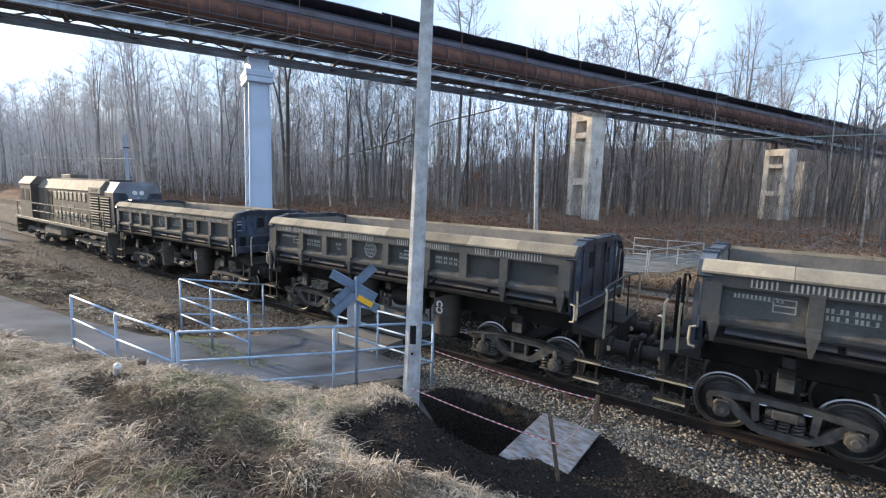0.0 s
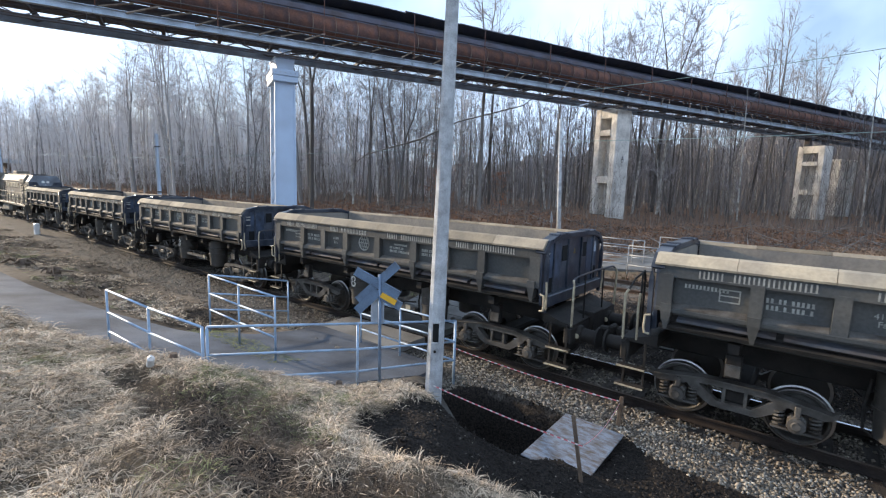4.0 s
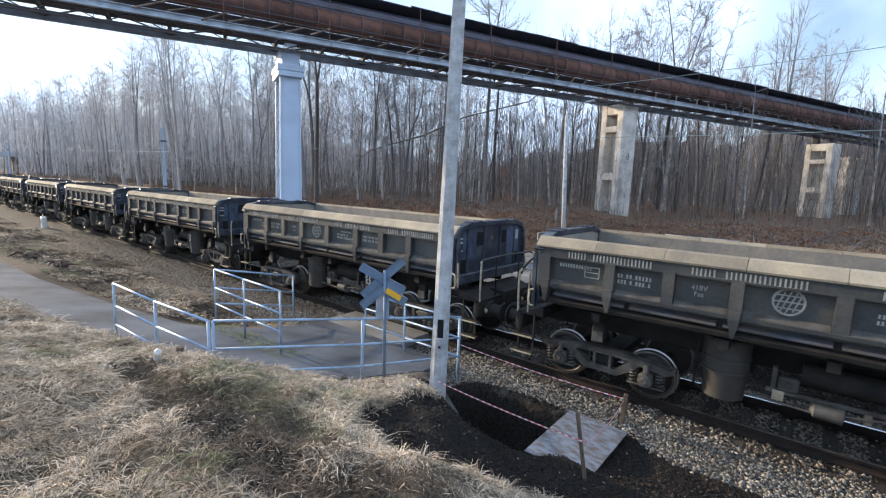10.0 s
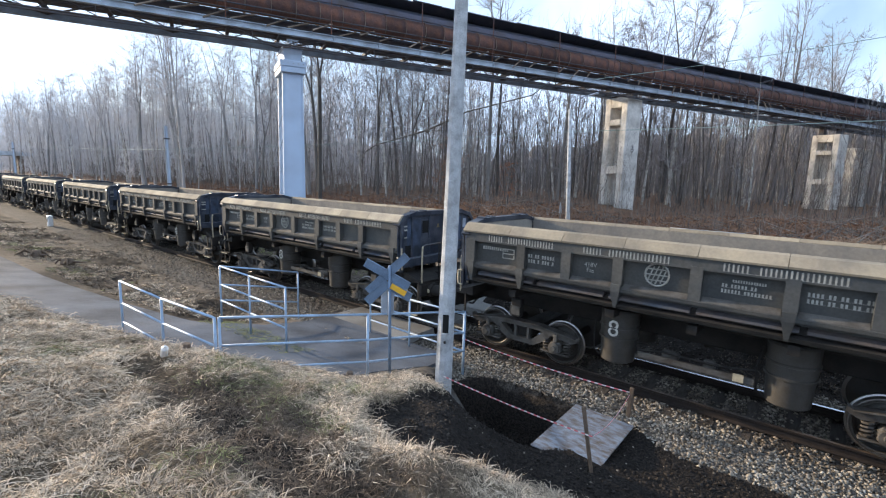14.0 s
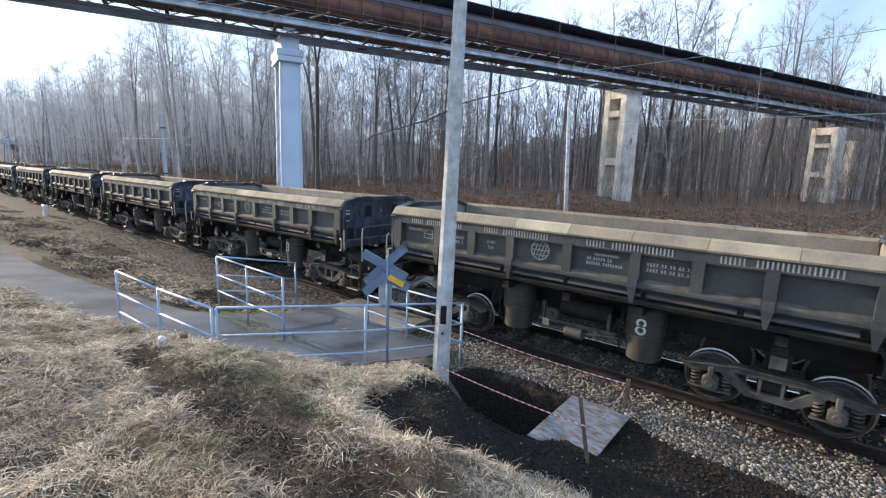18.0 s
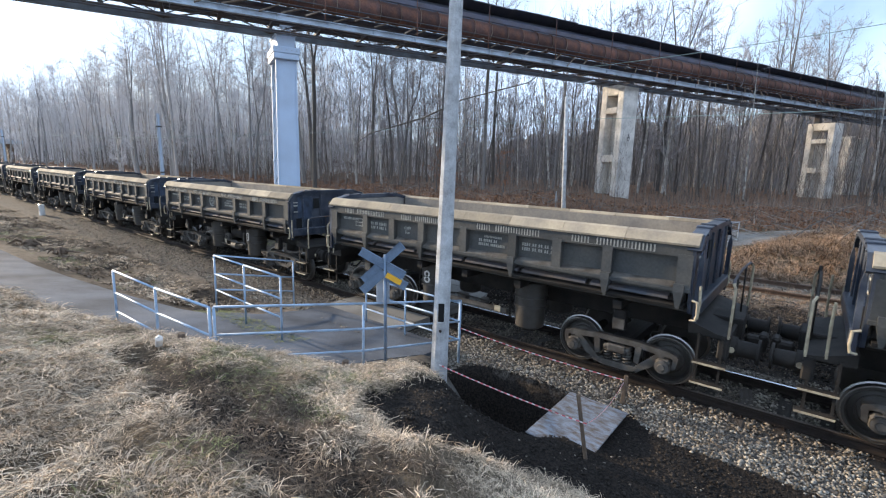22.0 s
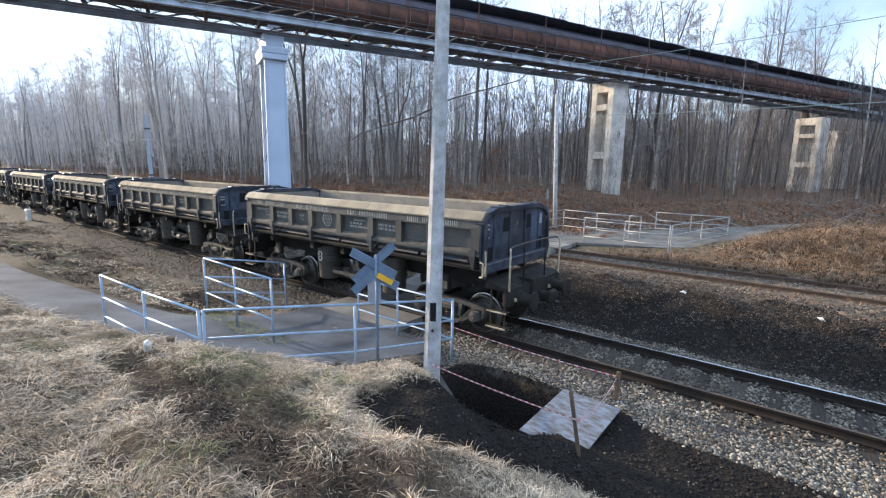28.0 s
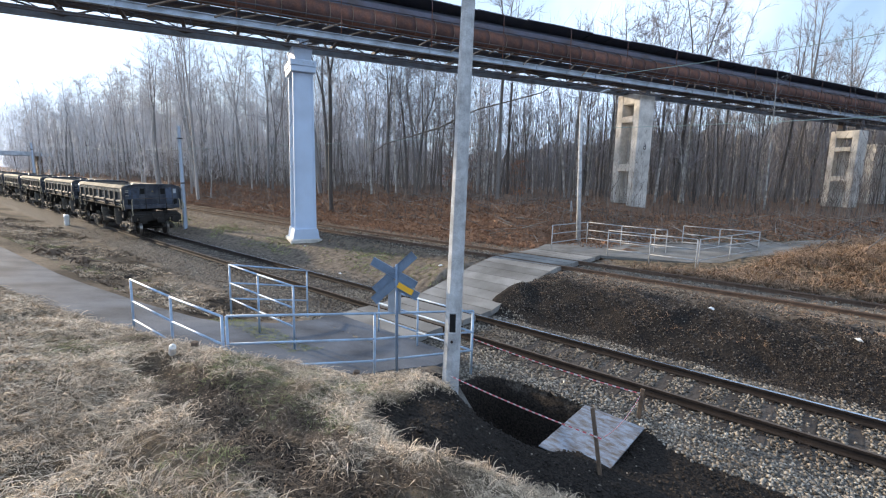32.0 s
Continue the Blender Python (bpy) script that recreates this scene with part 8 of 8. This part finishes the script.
def stump(x, y):
    s = thing("tree_stump", pose(x, y, gz(x, y)), "short rotten tree stump in the grass", "stump")
    part("stump_wood", Geo().cyl((0, 0, -0.1), (0.02, 0.01, 0.12), 0.07, 0.055, 9), M_WOOD, s)


stump(-7.75, -6.5)
stump(-6.05, -4.55)


def litter_bits():
    """Pale scraps lying about."""
    r = random.Random(61)
    for x, y in ((-16.2, 2.75), (-21.3, 4.3), (-7.6, 7.2), (-9.0, 9.5), (-12.0, 4.5), (-4.6, 10.0), (-3.6, -2.7), (0.6, 4.2), (-2.4, 4.6)):
        z = gz(x, y)
        b = thing("litter_scrap", pose(x, y, z + 0.03, r.uniform(-20, 20), r.uniform(-20, 20), r.uniform(0, 360)), "crumpled white plastic scrap lying on the ground", "litter", "scraps of litter")
        g = Geo()
        m = 9
        pts = [(math.cos(6.283 * i / m) * 0.10 * r.uniform(0.6, 1.1), math.sin(6.283 * i / m) * 0.07 * r.uniform(0.6, 1.1), r.uniform(-0.02, 0.03)) for i in range(m)]
        g.add([(0, 0, 0.05), (0, 0, -0.03)] + pts, [(0, 2 + i, 2 + (i + 1) % m) for i in range(m)] + [(1, 2 + (i + 1) % m, 2 + i) for i in range(m)])
        part("scrap", g, M_PLASTIC, b)


litter_bits()
rt2 = random.Random(5)
for x, y, k, s in ((4.75, 25.8, 0, 0.85), (3.75, 24.0, 4, 0.82), (5.35, 25.4, 1, 0.9), (9.4, 24.6, 1, 1.0), (7.6, 27.0, 4, 0.9)):
    tm, cm, birch = KINDS[k]
    t = thing("tree", pose(x, y, gz(x, y), rt2.gauss(0, 2), rt2.gauss(0, 2), rt2.uniform(0, 360)), "bare white-barked birch tree in the wood" if birch else "bare dark-barked tree in the wood", "tree", "trees of the wood")
    t.scale = (s, s, s) if k == 0 else (s * 0.7, s * 0.7, s)
    part("trunk", tm, M_BARK, t)
    part("crown", cm, M_TWIG, t, "crown of bare twigs")


def far_overpass():
    o = thing("overpass", pose(-140, 7, 0), "distant pale road bridge across the railway", "bridge")
    part("deck", Geo().box((0, -6.5, 6.7), (6, 27, 0.9), bevel=0.05), M_GIRDER, o)
    for y in (-14, 5):
        part("support", Geo().box((0, y, 3.2), (4, 1.0, 6.4), bevel=0.05), M_BRACE, o)


far_overpass()


def beech_sapling(x, y, h, seed):
    """A young beech that has kept its withered leaves."""
    r = random.Random(seed)
    t = thing("beech_sapling", pose(x, y, gz(x, y)), "young tree holding withered orange-brown leaves", "tree", "saplings at the wood's edge")
    part("trunk", Geo().tube([(0, 0, -0.2), (0.1, 0.05, h * 0.5), (0.05, 0.1, h)], [0.05, 0.035, 0.008], 6), M_BARK, t)
    tw, lv = Geo(), Geo()
    for k in range(34):
        z = h * r.uniform(0.2, 0.98)
        a, ln = r.uniform(0, 6.283), (0.5 + 0.6 * math.sin(3.0 * z / h)) * h * r.uniform(0.12, 0.34)
        d = Vector((math.cos(a), math.sin(a), r.uniform(0.0, 0.35)))
        p = Vector((0.08, 0.06, z))
        tw.tube([p, p + d * ln * 0.5, p + d * ln], [0.012, 0.008, 0.003], 4)
        for _ in range(10):
            c = p + d * ln * r.uniform(0.25, 1.05) + Vector((r.gauss(0, 0.07), r.gauss(0, 0.07), r.gauss(-0.03, 0.06)))
            u = Vector((r.gauss(0, 1), r.gauss(0, 1), r.gauss(0, 0.5))).normalized() * 0.06
            v = u.cross(Vector((r.gauss(0, 1), r.gauss(0, 1), r.gauss(0, 1)))).normalized() * 0.032
            lv.add([c - u, c + v, c + u, c - v], [(0, 1, 2, 3)])
    part("branchwork", tw, M_BARK, t)
    part("foliage", lv, M_BEECH, t, "withered orange-brown leaves")


for x, y, h, sd in ((-19.6, 15.2, 4.6, 1), (-21.5, 16.4, 3.2, 2), (-16.9, 18.0, 3.0, 3)):
    beech_sapling(x, y, h, sd)


def root_clump(x, y, seed):
    """An old rootstock heaved out of the verge."""
    r = random.Random(seed)
    t = thing("root_clump", pose(x, y, gz(x, y)), "dead tangled rootstock on the verge beside the path", "rootstock", "rootstocks on the verge")
    part("stock", Geo().lathe([(-0.1, 0.2), (0.08, 0.26), (0.22, 0.2), (0.3, 0.08)], (0, 0, 0), "z", 9), M_WOOD, t)
    for k in range(9):
        a = 6.283 * k / 9 + r.uniform(-0.3, 0.3)
        d, ln = Vector((math.cos(a), math.sin(a), 0)), r.uniform(0.35, 0.8)
        part("root", Geo().tube([d * 0.1 + Vector((0, 0, 0.15)), d * ln * 0.5 + Vector((0, 0, r.uniform(0.1, 0.35))), d * ln + Vector((r.uniform(-0.1, 0.1), r.uniform(-0.1, 0.1), r.uniform(-0.05, 0.2)))], [0.07, 0.045, 0.012], 6), M_WOOD, t)


for x, y, sd in ((-23.4, -4.75, 1), (-25.6, -5.3, 2)):
    root_clump(x, y, sd)


def fallen_trunk(pts, r):
    o = Vector(pts[0])
    t = thing("fallen_trunk", Matrix.Translation(o), "thin grey dead trunk leaning out of the brush", "trunk", "fallen trunks")
    part("stem", Geo().tube([Vector(p) - o for p in pts], [r * (1 - 0.75 * i / (len(pts) - 1)) for i in range(len(pts))], 7), M_BARK, t)


fallen_trunk([(-0.95, 14.4, gz(-0.95, 14.4)), (-0.16, 15.5, 2.06), (0.87, 17.0, 2.79), (2.07, 18.5, 3.6)], 0.028)
fallen_trunk([(0.7, 14.1, gz(0.7, 14.1)), (1.31, 15.0, 2.26), (1.99, 16.0, 2.93)], 0.025)


def run(t):
    """Metres that the train has gone to the left since the start."""
    return 6.1532 * t + 0.012842 * t * t - 0.000103 * t ** 3


def motions():
    for ob in [loco] + wagons:
        x0 = ob.matrix_basis.translation.x
        walk(ob, [(t, pose(x0 - run(t), TRAIN_Y, 0)) for t in range(33)])
        for ax in [c for c in ob.children if c.name.startswith("wheelset")]:
            ax0, zz = ax.matrix_basis.translation.x, ax.matrix_basis.translation.z
            rows, last = [], None
            for k in range(321):
                t = k / 10
                x = x0 - run(t)
                if k in (0, 320) or -75 < x < 20:
                    ang = -math.degrees(run(min(max(t, last if last else 0), t)) / 0.475)
                    rows.append((t, ang))
            # wheels roll while the wagon is near enough to be seen; outside that stretch they stand
            seen = [r for r in rows if -75 < x0 - run(r[0]) < 20]
            if seen:
                first, final = seen[0], seen[-1]
                rows = ([(0, first[1])] if first[0] > 0 else []) + seen + ([(32, final[1])] if final[0] < 32 else [])
            else:
                rows = [(0, 0.0), (32, 0.0)]
            walk(ax, [(t, pose(ax0, 0, zz, 0, a, 0)) for t, a in rows])


motions()
